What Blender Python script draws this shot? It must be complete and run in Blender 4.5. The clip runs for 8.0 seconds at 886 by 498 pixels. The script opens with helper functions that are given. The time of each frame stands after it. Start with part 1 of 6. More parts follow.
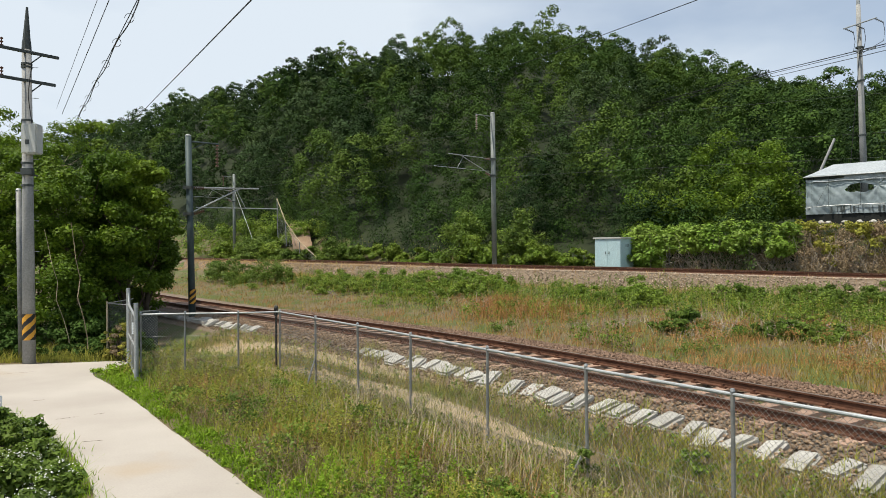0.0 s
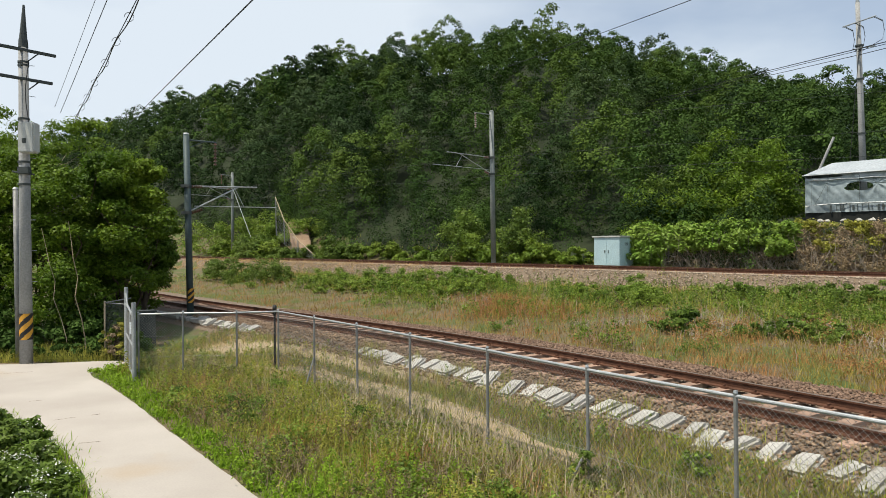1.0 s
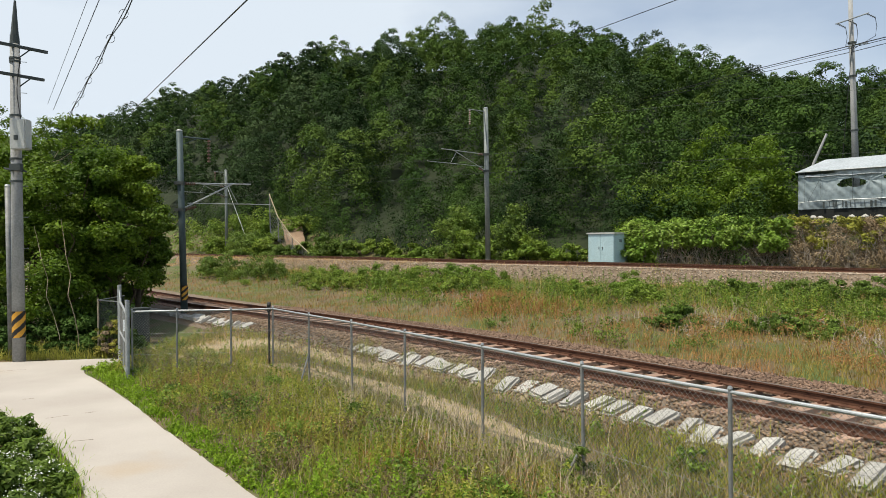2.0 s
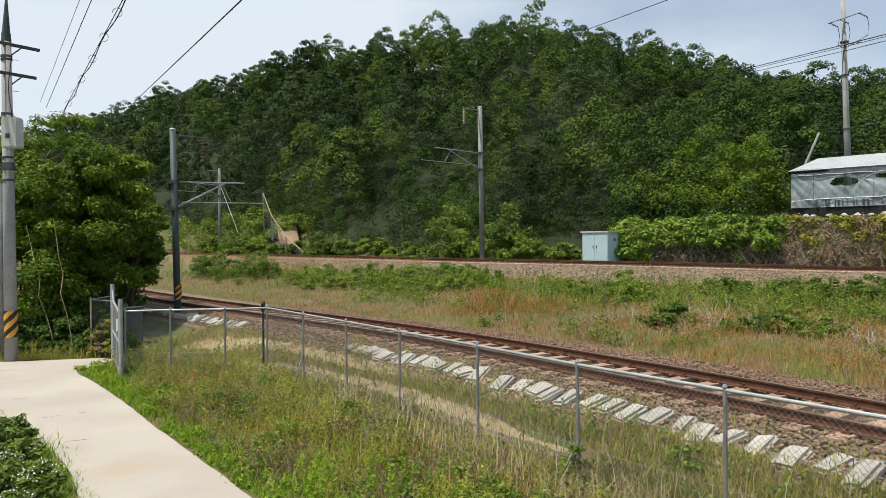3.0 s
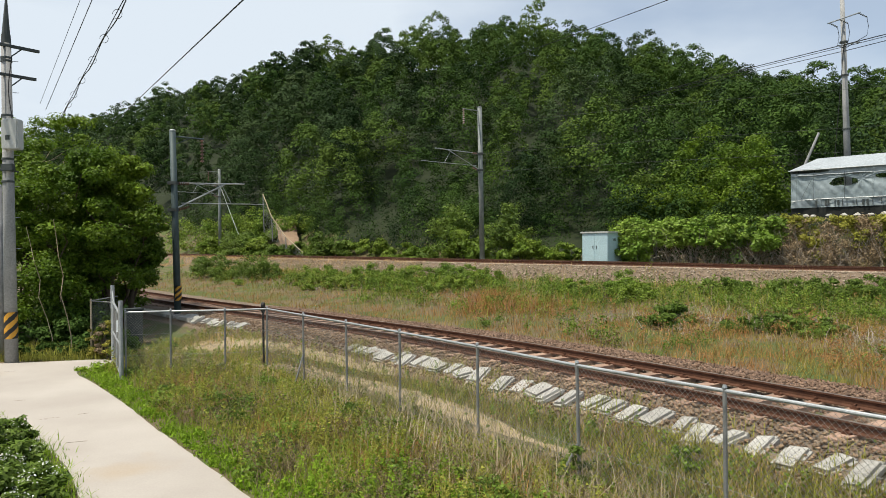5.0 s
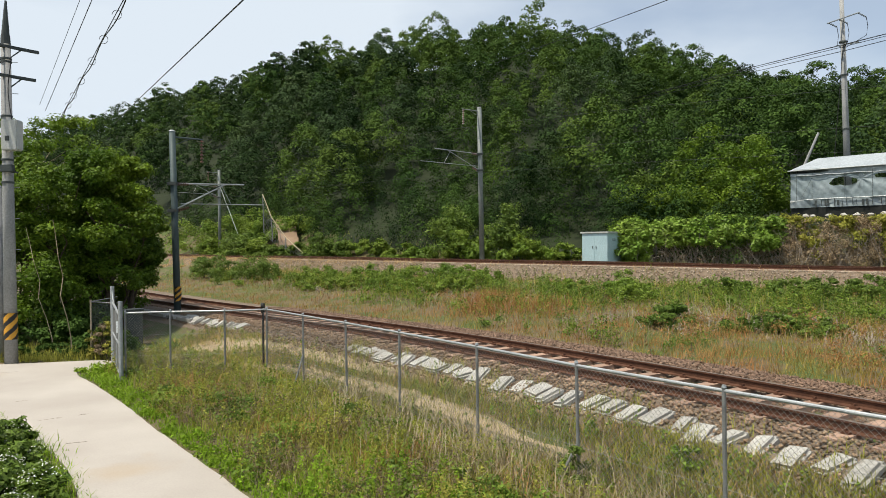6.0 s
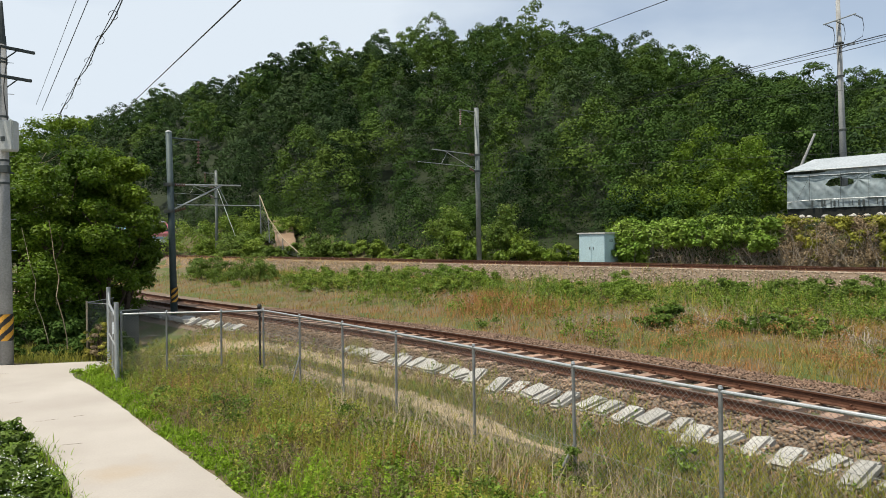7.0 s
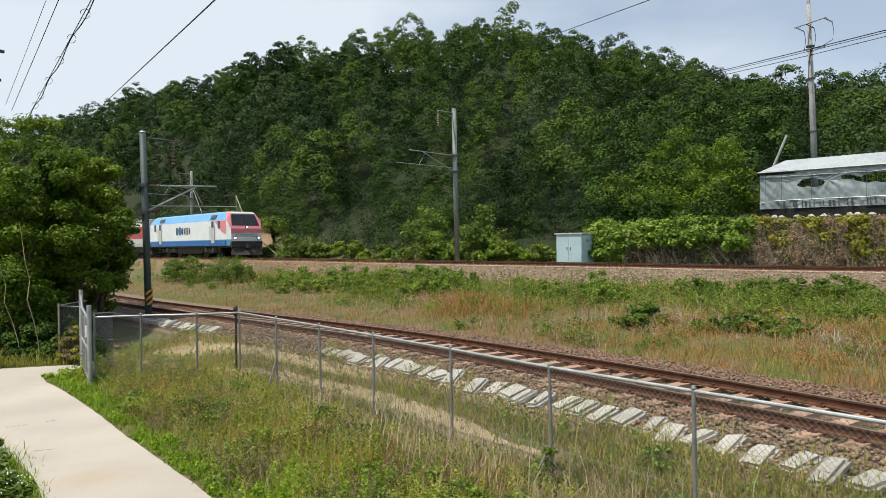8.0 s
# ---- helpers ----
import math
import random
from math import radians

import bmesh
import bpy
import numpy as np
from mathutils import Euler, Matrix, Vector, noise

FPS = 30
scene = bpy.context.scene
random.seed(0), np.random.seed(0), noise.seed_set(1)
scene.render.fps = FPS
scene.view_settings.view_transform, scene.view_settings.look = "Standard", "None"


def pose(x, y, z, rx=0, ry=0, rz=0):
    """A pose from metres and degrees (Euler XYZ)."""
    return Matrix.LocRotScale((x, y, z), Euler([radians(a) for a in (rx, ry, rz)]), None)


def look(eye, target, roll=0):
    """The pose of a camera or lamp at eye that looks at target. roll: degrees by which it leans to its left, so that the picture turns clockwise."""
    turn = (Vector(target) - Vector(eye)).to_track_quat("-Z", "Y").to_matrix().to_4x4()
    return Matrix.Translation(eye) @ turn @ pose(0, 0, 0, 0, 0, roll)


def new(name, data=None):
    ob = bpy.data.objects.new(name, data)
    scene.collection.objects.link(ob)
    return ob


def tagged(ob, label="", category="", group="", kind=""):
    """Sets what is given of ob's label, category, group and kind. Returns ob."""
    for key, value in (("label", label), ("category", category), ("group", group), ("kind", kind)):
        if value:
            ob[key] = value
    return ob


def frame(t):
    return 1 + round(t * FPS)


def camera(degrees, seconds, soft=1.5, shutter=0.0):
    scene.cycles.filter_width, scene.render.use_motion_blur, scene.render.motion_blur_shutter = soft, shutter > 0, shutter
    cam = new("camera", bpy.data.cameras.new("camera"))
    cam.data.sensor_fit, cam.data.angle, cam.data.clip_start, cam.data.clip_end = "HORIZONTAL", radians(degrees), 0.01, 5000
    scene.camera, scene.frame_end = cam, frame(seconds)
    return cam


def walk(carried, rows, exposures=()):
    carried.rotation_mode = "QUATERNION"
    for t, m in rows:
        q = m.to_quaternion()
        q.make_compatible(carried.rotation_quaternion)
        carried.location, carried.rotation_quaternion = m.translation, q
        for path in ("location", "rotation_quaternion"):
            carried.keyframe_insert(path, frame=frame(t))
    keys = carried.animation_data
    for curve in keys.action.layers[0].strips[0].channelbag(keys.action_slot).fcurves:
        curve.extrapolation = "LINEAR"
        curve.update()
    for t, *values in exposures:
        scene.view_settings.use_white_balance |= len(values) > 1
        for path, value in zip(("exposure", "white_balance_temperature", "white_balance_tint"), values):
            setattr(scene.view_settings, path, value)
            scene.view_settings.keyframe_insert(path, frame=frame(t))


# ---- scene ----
cam = camera(65, 8.0, 0.9)
walk(cam, [
    (0.0, pose(0.000, 0.000, 3.300, 90.000, 0.350, 0.000)),
    (0.5, pose(-0.014, 0.044, 3.312, 89.903, 0.329, -0.007)),
    (1.0, pose(-0.019, 0.080, 3.328, 89.846, 0.368, -0.119)),
    (1.5, pose(-0.020, 0.086, 3.326, 89.714, 0.425, -0.297)),
    (3.0, pose(-0.040, 0.106, 3.321, 89.496, 0.500, -1.078)),
    (3.5, pose(-0.036, 0.109, 3.330, 89.514, 0.560, -1.084)),
    (4.0, pose(-0.039, 0.103, 3.331, 89.517, 0.561, -1.080)),
    (4.5, pose(-0.040, 0.101, 3.330, 89.524, 0.569, -1.086)),
    (6.0, pose(-0.031, 0.094, 3.330, 89.560, 0.655, -1.087)),
    (6.5, pose(-0.026, 0.100, 3.333, 89.585, 0.696, -1.148)),
    (7.0, pose(-0.019, 0.106, 3.329, 89.629, 0.665, -1.303)),
    (7.5, pose(-0.016, 0.099, 3.342, 89.642, 0.705, -1.392)),
    (7.6, pose(-0.014, 0.098, 3.343, 89.640, 0.715, -1.450)),
    (7.7, pose(-0.011, 0.097, 3.345, 89.637, 0.735, -1.600)),
    (7.8, pose(-0.008, 0.096, 3.347, 89.633, 0.760, -1.800)),
    (7.9, pose(-0.003, 0.095, 3.349, 89.629, 0.790, -2.320)),
    (8.0, pose(0.003, 0.093, 3.352, 89.625, 0.819, -3.087)),
])

# ---- daylight ----
SUN_AZ, SUN_EL = radians(244), radians(67)      # compass angle clockwise from +y, height
world = bpy.data.worlds.new("sky")
scene.world = world
world.use_nodes = True
wn, wl = world.node_tree.nodes, world.node_tree.links
sky = wn.new("ShaderNodeTexSky")
sky.sky_type, sky.sun_disc = "NISHITA", False
sky.sun_elevation, sky.sun_rotation = SUN_EL, SUN_AZ
sky.air_density, sky.dust_density, sky.ozone_density = 1.0, 1.0, 0.6
# thin summer cloud over the whole sky
tex = wn.new("ShaderNodeTexCoord")
stretch = wn.new("ShaderNodeMapping")
stretch.inputs["Scale"].default_value = (1.0, 1.0, 2.6)
wl.new(tex.outputs["Generated"], stretch.inputs["Vector"])
cloud = wn.new("ShaderNodeTexNoise")
cloud.inputs["Scale"].default_value, cloud.inputs["Detail"].default_value = 1.7, 6
wl.new(stretch.outputs["Vector"], cloud.inputs["Vector"])
ramp = wn.new("ShaderNodeValToRGB")
ramp.color_ramp.elements[0].position, ramp.color_ramp.elements[1].position = 0.40, 0.66
ramp.color_ramp.elements[0].color, ramp.color_ramp.elements[1].color = (0.38, 0.38, 0.38, 1), (0.97, 0.97, 0.97, 1)
# the cloud sheet thins out towards the east
side_way = wn.new("ShaderNodeSeparateXYZ")
wl.new(tex.outputs["Generated"], side_way.inputs["Vector"])
thin = wn.new("ShaderNodeMath")
thin.operation, thin.inputs[1].default_value = "MULTIPLY_ADD", -0.34
wl.new(side_way.outputs["X"], thin.inputs[0])
wl.new(cloud.outputs["Fac"], thin.inputs[2])
wl.new(thin.outputs["Value"], ramp.inputs["Fac"])
veil = wn.new("ShaderNodeMixRGB")
veil.inputs["Color2"].default_value = (6.1, 6.75, 7.4, 1)
wl.new(ramp.outputs["Color"], veil.inputs["Fac"])
wl.new(sky.outputs["Color"], veil.inputs["Color1"])
wl.new(veil.outputs["Color"], wn["Background"].inputs["Color"])
wn["Background"].inputs["Strength"].default_value = 0.12
sun = new("sun", bpy.data.lights.new("sun", "SUN"))
sun.data.energy, sun.data.angle, sun.data.color = 4.7, radians(0.7), (1.0, 0.92, 0.77)
sun.matrix_world = look((0, 0, 0), (-math.sin(SUN_AZ) * math.cos(SUN_EL), -math.cos(SUN_AZ) * math.cos(SUN_EL), -math.sin(SUN_EL)))
scene.view_settings.exposure = 0.07


# ---- materials ----
def mat(name, c1, c2, scale=2.0, rough=0.8, bump=0.2, metal=0.0, fine=14.0, island=0.0, each=0.0, through_light=0.0, c3=None, c3_scale=0.25, c3_at=0.55, spec=0.3, grain=0.22):
    """A surface that varies between two colours at two scales, and from piece to piece."""
    m = bpy.data.materials.new(name)
    m.use_nodes = True
    n, l = m.node_tree.nodes, m.node_tree.links
    b = n["Principled BSDF"]
    geo = n.new("ShaderNodeNewGeometry")
    coord = n.new("ShaderNodeTexCoord")
    where = geo.outputs["Position"] if not each else coord.outputs["Object"]
    def noise_at(s, detail):
        t = n.new("ShaderNodeTexNoise")
        t.inputs["Scale"].default_value, t.inputs["Detail"].default_value = s, detail
        l.new(where, t.inputs["Vector"])
        return t.outputs["Fac"]
    def mixed(fac, a, c, kind="MIX"):
        x = n.new("ShaderNodeMixRGB")
        x.blend_type = kind
        for socket, v in (("Fac", fac), ("Color1", a), ("Color2", c)):
            if isinstance(v, (tuple, list)):
                x.inputs[socket].default_value = (*v, 1)
            elif isinstance(v, float):
                x.inputs[socket].default_value = v
            else:
                l.new(v, x.inputs[socket])
        return x.outputs["Color"]
    def contrast(v, lo, hi):
        r = n.new("ShaderNodeMapRange")
        r.inputs["From Min"].default_value, r.inputs["From Max"].default_value = lo, hi
        l.new(v, r.inputs["Value"])
        return r.outputs["Result"]
    coarse, small = noise_at(scale, 4), noise_at(scale * fine, 5)
    col = mixed(contrast(coarse, 0.3, 0.7), c1, c2)
    if c3:
        col = mixed(contrast(noise_at(c3_scale, 4), c3_at, c3_at + 0.12), col, c3)
    shade = n.new("ShaderNodeMapRange")
    shade.inputs["From Min"].default_value, shade.inputs["From Max"].default_value = 0.25, 0.75
    shade.inputs["To Min"].default_value, shade.inputs["To Max"].default_value = 1 - grain, 1 + grain
    l.new(small, shade.inputs["Value"])
    def scaled(c, v):
        x = n.new("ShaderNodeVectorMath")
        x.operation = "SCALE"
        l.new(c, x.inputs[0]), l.new(v, x.inputs["Scale"])
        return x.outputs[0]
    col = scaled(col, shade.outputs["Result"])
    for amount, source in ((island, geo.outputs["Random Per Island"]), (each, None)):
        if amount:
            if source is None:
                source = n.new("ShaderNodeObjectInfo").outputs["Random"]
            r = n.new("ShaderNodeMapRange")
            r.inputs["To Min"].default_value, r.inputs["To Max"].default_value = 1 - amount, 1 + amount
            l.new(source, r.inputs["Value"])
            col = scaled(col, r.outputs["Result"])
    l.new(col, b.inputs["Base Color"])
    b.inputs["Roughness"].default_value, b.inputs["Metallic"].default_value = rough, metal
    b.inputs["Specular IOR Level"].default_value = spec
    if bump:
        bp = n.new("ShaderNodeBump")
        bp.inputs["Strength"].default_value, bp.inputs["Distance"].default_value = bump, 0.02
        l.new(small, bp.inputs["Height"]), l.new(bp.outputs["Normal"], b.inputs["Normal"])
    if through_light:
        tr = n.new("ShaderNodeBsdfTranslucent")
        l.new(scaled(col, contrast(small, -9.0, 1.0)), tr.inputs["Color"])
        mx = n.new("ShaderNodeMixShader")
        mx.inputs["Fac"].default_value = through_light
        l.new(b.outputs[0], mx.inputs[1]), l.new(tr.outputs[0], mx.inputs[2])
        l.new(mx.outputs[0], n["Material Output"].inputs["Surface"])
    return m


M = dict(
    soil=mat("weedy_soil", (0.105, 0.082, 0.045), (0.16, 0.125, 0.070), 1.2, 0.95, 0.6, c3=(0.075, 0.10, 0.025), c3_scale=0.8, c3_at=0.45),
    # near-black green floor: the shade between the crowns is put into its colour
    shaded_floor=mat("shade_dark_forest_floor", (0.010, 0.017, 0.006), (0.026, 0.036, 0.013), 0.6, 0.95, 0.5),
    dirt=mat("dry_dirt", (0.30, 0.235, 0.15), (0.39, 0.315, 0.21), 2.2, 0.95, 0.5, c3=(0.15, 0.125, 0.06), c3_scale=2.2, c3_at=0.55),
    concrete_road=mat("pale_concrete", (0.355, 0.32, 0.285), (0.435, 0.40, 0.36), 0.5, 0.85, 0.0, fine=60, grain=0.05, c3=(0.38, 0.315, 0.24), c3_scale=0.35, c3_at=0.6),
    ballast=mat("ballast_bed", (0.15, 0.11, 0.075), (0.22, 0.17, 0.125), 6, 0.95, 0.8, fine=8),
    stone=mat("ballast_stone", (0.17, 0.105, 0.065), (0.30, 0.22, 0.145), 3, 0.9, 0.3, island=0.45),
    stone_grey=mat("grey_ballast_stone", (0.32, 0.25, 0.185), (0.44, 0.365, 0.285), 2, 0.9, 0.3, island=0.4),
    rail_rust=mat("rusty_rail", (0.075, 0.033, 0.02), (0.13, 0.06, 0.036), 8, 0.75, 0.4, metal=0.2),
    rail_head=mat("worn_rail_head", (0.20, 0.15, 0.12), (0.28, 0.22, 0.18), 5, 0.45, 0.1, metal=0.6),
    sleeper=mat("rust_stained_sleeper", (0.29, 0.185, 0.135), (0.39, 0.27, 0.20), 5, 0.9, 0.4, each=0.18),
    block=mat("weathered_block", (0.33, 0.32, 0.295), (0.46, 0.45, 0.42), 4, 0.9, 0.6, each=0.15, c3=(0.24, 0.21, 0.165), c3_scale=3.5, c3_at=0.58),
    galv=mat("galvanised_steel", (0.30, 0.32, 0.33), (0.42, 0.44, 0.45), 5, 0.5, 0.05, metal=0.5),
    post_grey=mat("weathered_post", (0.16, 0.165, 0.165), (0.26, 0.265, 0.26), 7, 0.6, 0.1, metal=0.3),
    wire=mat("wire", (0.22, 0.22, 0.21), (0.32, 0.32, 0.31), 9, 0.6, 0.0, metal=0.4),
    black=mat("black_cable", (0.012, 0.012, 0.013), (0.02, 0.02, 0.022), 6, 0.6, 0.0),
    pole=mat("spun_concrete_pole", (0.23, 0.235, 0.235), (0.32, 0.325, 0.325), 1.5, 0.85, 0.15),
    mast_steel=mat("green_grey_mast", (0.05, 0.074, 0.078), (0.072, 0.10, 0.105), 3, 0.6, 0.05, metal=0.2),
    mast_pale=mat("pale_mast", (0.16, 0.18, 0.175), (0.22, 0.24, 0.235), 3, 0.6, 0.05, metal=0.2),
    yellow=mat("hazard_yellow", (0.55, 0.27, 0.03), (0.64, 0.34, 0.05), 6, 0.6, 0.05),
    hazard_black=mat("hazard_black", (0.015, 0.015, 0.015), (0.03, 0.03, 0.03), 6, 0.6, 0.05),
    cabinet=mat("pale_blue_paint", (0.36, 0.50, 0.55), (0.42, 0.56, 0.60), 1.5, 0.5, 0.03),
    dark_green=mat("dark_steel", (0.04, 0.05, 0.05), (0.07, 0.08, 0.08), 4, 0.6, 0.05),
    tarp=mat("weathered_tarpaulin", (0.20, 0.255, 0.275), (0.31, 0.365, 0.39), 0.9, 0.6, 0.3, fine=6),
    tarp_roof=mat("pale_roof_sheet", (0.30, 0.335, 0.36), (0.38, 0.415, 0.44), 0.7, 0.5, 0.15),
    dark=mat("dark_inside", (0.012, 0.014, 0.013), (0.025, 0.027, 0.025), 2, 0.9, 0.1),
    bark=mat("bark", (0.06, 0.045, 0.03), (0.11, 0.085, 0.06), 5, 0.95, 0.6),
    # light and dark leaf tones serve tree kinds and also painted sun and shade
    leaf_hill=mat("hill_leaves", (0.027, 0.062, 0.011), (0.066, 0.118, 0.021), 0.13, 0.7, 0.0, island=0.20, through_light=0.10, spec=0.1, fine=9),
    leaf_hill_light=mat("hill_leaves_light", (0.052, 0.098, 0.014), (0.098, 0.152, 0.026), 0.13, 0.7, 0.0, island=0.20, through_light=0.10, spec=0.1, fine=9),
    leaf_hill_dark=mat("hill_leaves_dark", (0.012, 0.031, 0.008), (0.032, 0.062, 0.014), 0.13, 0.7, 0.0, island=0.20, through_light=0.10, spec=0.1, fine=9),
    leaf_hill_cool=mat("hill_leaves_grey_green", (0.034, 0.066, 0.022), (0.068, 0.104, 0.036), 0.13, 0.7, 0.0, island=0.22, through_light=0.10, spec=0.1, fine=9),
    leaf_near=mat("locust_leaves", (0.062, 0.125, 0.008), (0.155, 0.235, 0.016), 0.5, 0.6, 0.0, island=0.35, through_light=0.35, spec=0.25),
    leaf_bush=mat("bush_leaves", (0.080, 0.138, 0.017), (0.145, 0.210, 0.031), 0.6, 0.6, 0.0, island=0.4, through_light=0.3, spec=0.25),
    leaf_vine=mat("vine_leaves", (0.115, 0.20, 0.020), (0.20, 0.27, 0.035), 0.5, 0.55, 0.0, island=0.4, through_light=0.3, spec=0.25),
    grass=mat("green_grass", (0.25, 0.285, 0.04), (0.39, 0.37, 0.08), 0.7, 0.7, 0.0, island=0.4, through_light=0.45, spec=0.2),
    grass_lush=mat("lush_verge_grass", (0.17, 0.29, 0.014), (0.25, 0.37, 0.030), 0.8, 0.7, 0.0, island=0.35, through_light=0.35, spec=0.2),
    grass_dry=mat("dry_grass", (0.46, 0.30, 0.12), (0.56, 0.40, 0.19), 0.5, 0.8, 0.0, island=0.35, through_light=0.3, spec=0.2),
    grass_red=mat("russet_grass", (0.33, 0.155, 0.060), (0.43, 0.245, 0.095), 0.4, 0.8, 0.0, island=0.3, through_light=0.3, spec=0.2),
    straw=mat("straw_stalk", (0.31, 0.25, 0.165), (0.42, 0.355, 0.25), 1, 0.8, 0.0, island=0.3, spec=0.2),
    dry_vine=mat("dry_vine", (0.13, 0.095, 0.055), (0.21, 0.16, 0.10), 0.8, 0.8, 0.0, island=0.35, through_light=0.2, spec=0.2),
    dead_weed=mat("dead_weed", (0.27, 0.20, 0.12), (0.38, 0.295, 0.19), 0.6, 0.8, 0.0, island=0.35, through_light=0.2, spec=0.2),
    flower=mat("white_flower", (0.62, 0.63, 0.56), (0.72, 0.72, 0.66), 4, 0.7, 0.0, island=0.15),
    stone_red=mat("rusty_ballast_stone", (0.14, 0.085, 0.058), (0.235, 0.158, 0.112), 3, 0.9, 0.3, island=0.42),
    grass_gold=mat("golden_olive_grass", (0.26, 0.20, 0.045), (0.35, 0.28, 0.075), 0.5, 0.8, 0.0, island=0.35, through_light=0.35, spec=0.2),
    grey_twig=mat("grey_dead_twigs", (0.24, 0.20, 0.165), (0.36, 0.315, 0.27), 0.8, 0.85, 0.0, island=0.35, spec=0.2),
    tarp_clear=mat("clouded_plastic_sheet", (0.20, 0.245, 0.265), (0.30, 0.345, 0.37), 0.8, 0.45, 0.3, fine=6, spec=0.5),
    leaf_broad=mat("broad_vine_leaves", (0.15, 0.27, 0.030), (0.26, 0.36, 0.060), 0.6, 0.5, 0.0, island=0.35, through_light=0.3, spec=0.3),
    wall_soil=mat("bare_slope", (0.19, 0.125, 0.08), (0.27, 0.19, 0.125), 1.0, 0.95, 0.5),
    white=mat("white_paint", (0.66, 0.70, 0.73), (0.73, 0.77, 0.80), 1.5, 0.4, 0.02),
    blue=mat("blue_paint", (0.12, 0.33, 0.62), (0.16, 0.38, 0.68), 1.5, 0.4, 0.02),
    deep_blue=mat("deep_blue_paint", (0.022, 0.11, 0.33), (0.032, 0.14, 0.38), 1.5, 0.4, 0.02),
    pink=mat("faded_red_paint", (0.62, 0.20, 0.23), (0.70, 0.26, 0.28), 1.5, 0.4, 0.02),
    red=mat("red_paint", (0.42, 0.03, 0.025), (0.52, 0.05, 0.04), 1.5, 0.4, 0.02),
    glass=mat("dark_windscreen", (0.012, 0.014, 0.017), (0.018, 0.02, 0.024), 2, 0.08, 0.0, spec=0.6),
    under=mat("dirty_underframe", (0.03, 0.028, 0.026), (0.06, 0.055, 0.05), 5, 0.8, 0.2),
    porcelain=mat("brown_insulator", (0.10, 0.05, 0.035), (0.14, 0.07, 0.05), 5, 0.3, 0.0),
    box_paint=mat("grey_box_paint", (0.42, 0.43, 0.42), (0.50, 0.51, 0.50), 3, 0.5, 0.03),
)


def glow(name, colour, strength):
    m = bpy.data.materials.new(name)
    m.use_nodes = True
    b = m.node_tree.nodes["Principled BSDF"]
    b.inputs["Base Color"].default_value = (*colour, 1)
    b.inputs["Emission Color"].default_value = (*colour, 1)
    b.inputs["Emission Strength"].default_value = strength
    return m


M["headlight"] = glow("lit_headlight", (1.0, 0.93, 0.78), 4.0)


# ---- mesh helpers ----
class Shape:
    """Collects points and faces."""
    def __init__(self):
        self.v, self.f, self.m, self.slot = [], [], [], 0

    def add(self, pts, faces):
        k = len(self.v)
        self.v.extend(tuple(p) for p in pts)
        self.f.extend(tuple(k + i for i in f) for f in faces)
        self.m.extend([self.slot] * len(faces))
        return self

    def box(self, centre, size, turn=None):
        x, y, z = (s / 2 for s in size)
        pts = [Vector((a, b, c)) for a in (-x, x) for b in (-y, y) for c in (-z, z)]
        if turn is not None:
            pts = [turn @ p for p in pts]
        return self.add([p + Vector(centre) for p in pts], [(0, 1, 3, 2), (4, 6, 7, 5), (0, 4, 5, 1), (2, 3, 7, 6), (0, 2, 6, 4), (1, 5, 7, 3)])

    def rod(self, a, b, r0, r1=None, n=8, caps=True):
        a, b = Vector(a), Vector(b)
        r1 = r0 if r1 is None else r1
        axis = (b - a).normalized()
        u = axis.orthogonal().normalized()
        w = axis.cross(u)
        pts = [p + (u * math.cos(i * 2 * math.pi / n) + w * math.sin(i * 2 * math.pi / n)) * r for p, r in ((a, r0), (b, r1)) for i in range(n)]
        faces = [(i, (i + 1) % n, n + (i + 1) % n, n + i) for i in range(n)]
        if caps:
            faces += [tuple(range(n - 1, -1, -1)), tuple(range(n, 2 * n))]
        return self.add(pts, faces)

    def line(self, pts, r, n=6):
        for a, b in zip(pts, pts[1:]):
            self.rod(a, b, r, r, n, False)
        return self

    def tube(self, pts, r, n=6):
        """One continuous round bar along points."""
        pts = [Vector(p) for p in pts]
        path = []
        for i, p in enumerate(pts):
            d = (pts[min(i + 1, len(pts) - 1)] - pts[max(i - 1, 0)]).normalized()
            a = d.orthogonal().normalized() if abs(d.z) > 0.95 else d.cross(Vector((0, 0, 1))).normalized()
            path.append((p, a, a.cross(d)))
        return self.sweep([(r * math.cos(k * 2 * math.pi / n), r * math.sin(k * 2 * math.pi / n)) for k in range(n)], path)

    def sweep(self, profile, path, ups=None, closed=True):
        """A profile (across, up) carried along a path of (point, across, up)."""
        k = len(profile)
        pts = [p + a * px + u * pz for p, a, u in path for px, pz in profile]
        faces = []
        for i in range(len(path) - 1):
            for j in range(k if closed else k - 1):
                q = (j + 1) % k
                faces.append((i * k + j, i * k + q, (i + 1) * k + q, (i + 1) * k + j))
        if closed:
            faces += [tuple(range(k - 1, -1, -1)), tuple((len(path) - 1) * k + j for j in range(k))]
        return self.add(pts, faces)


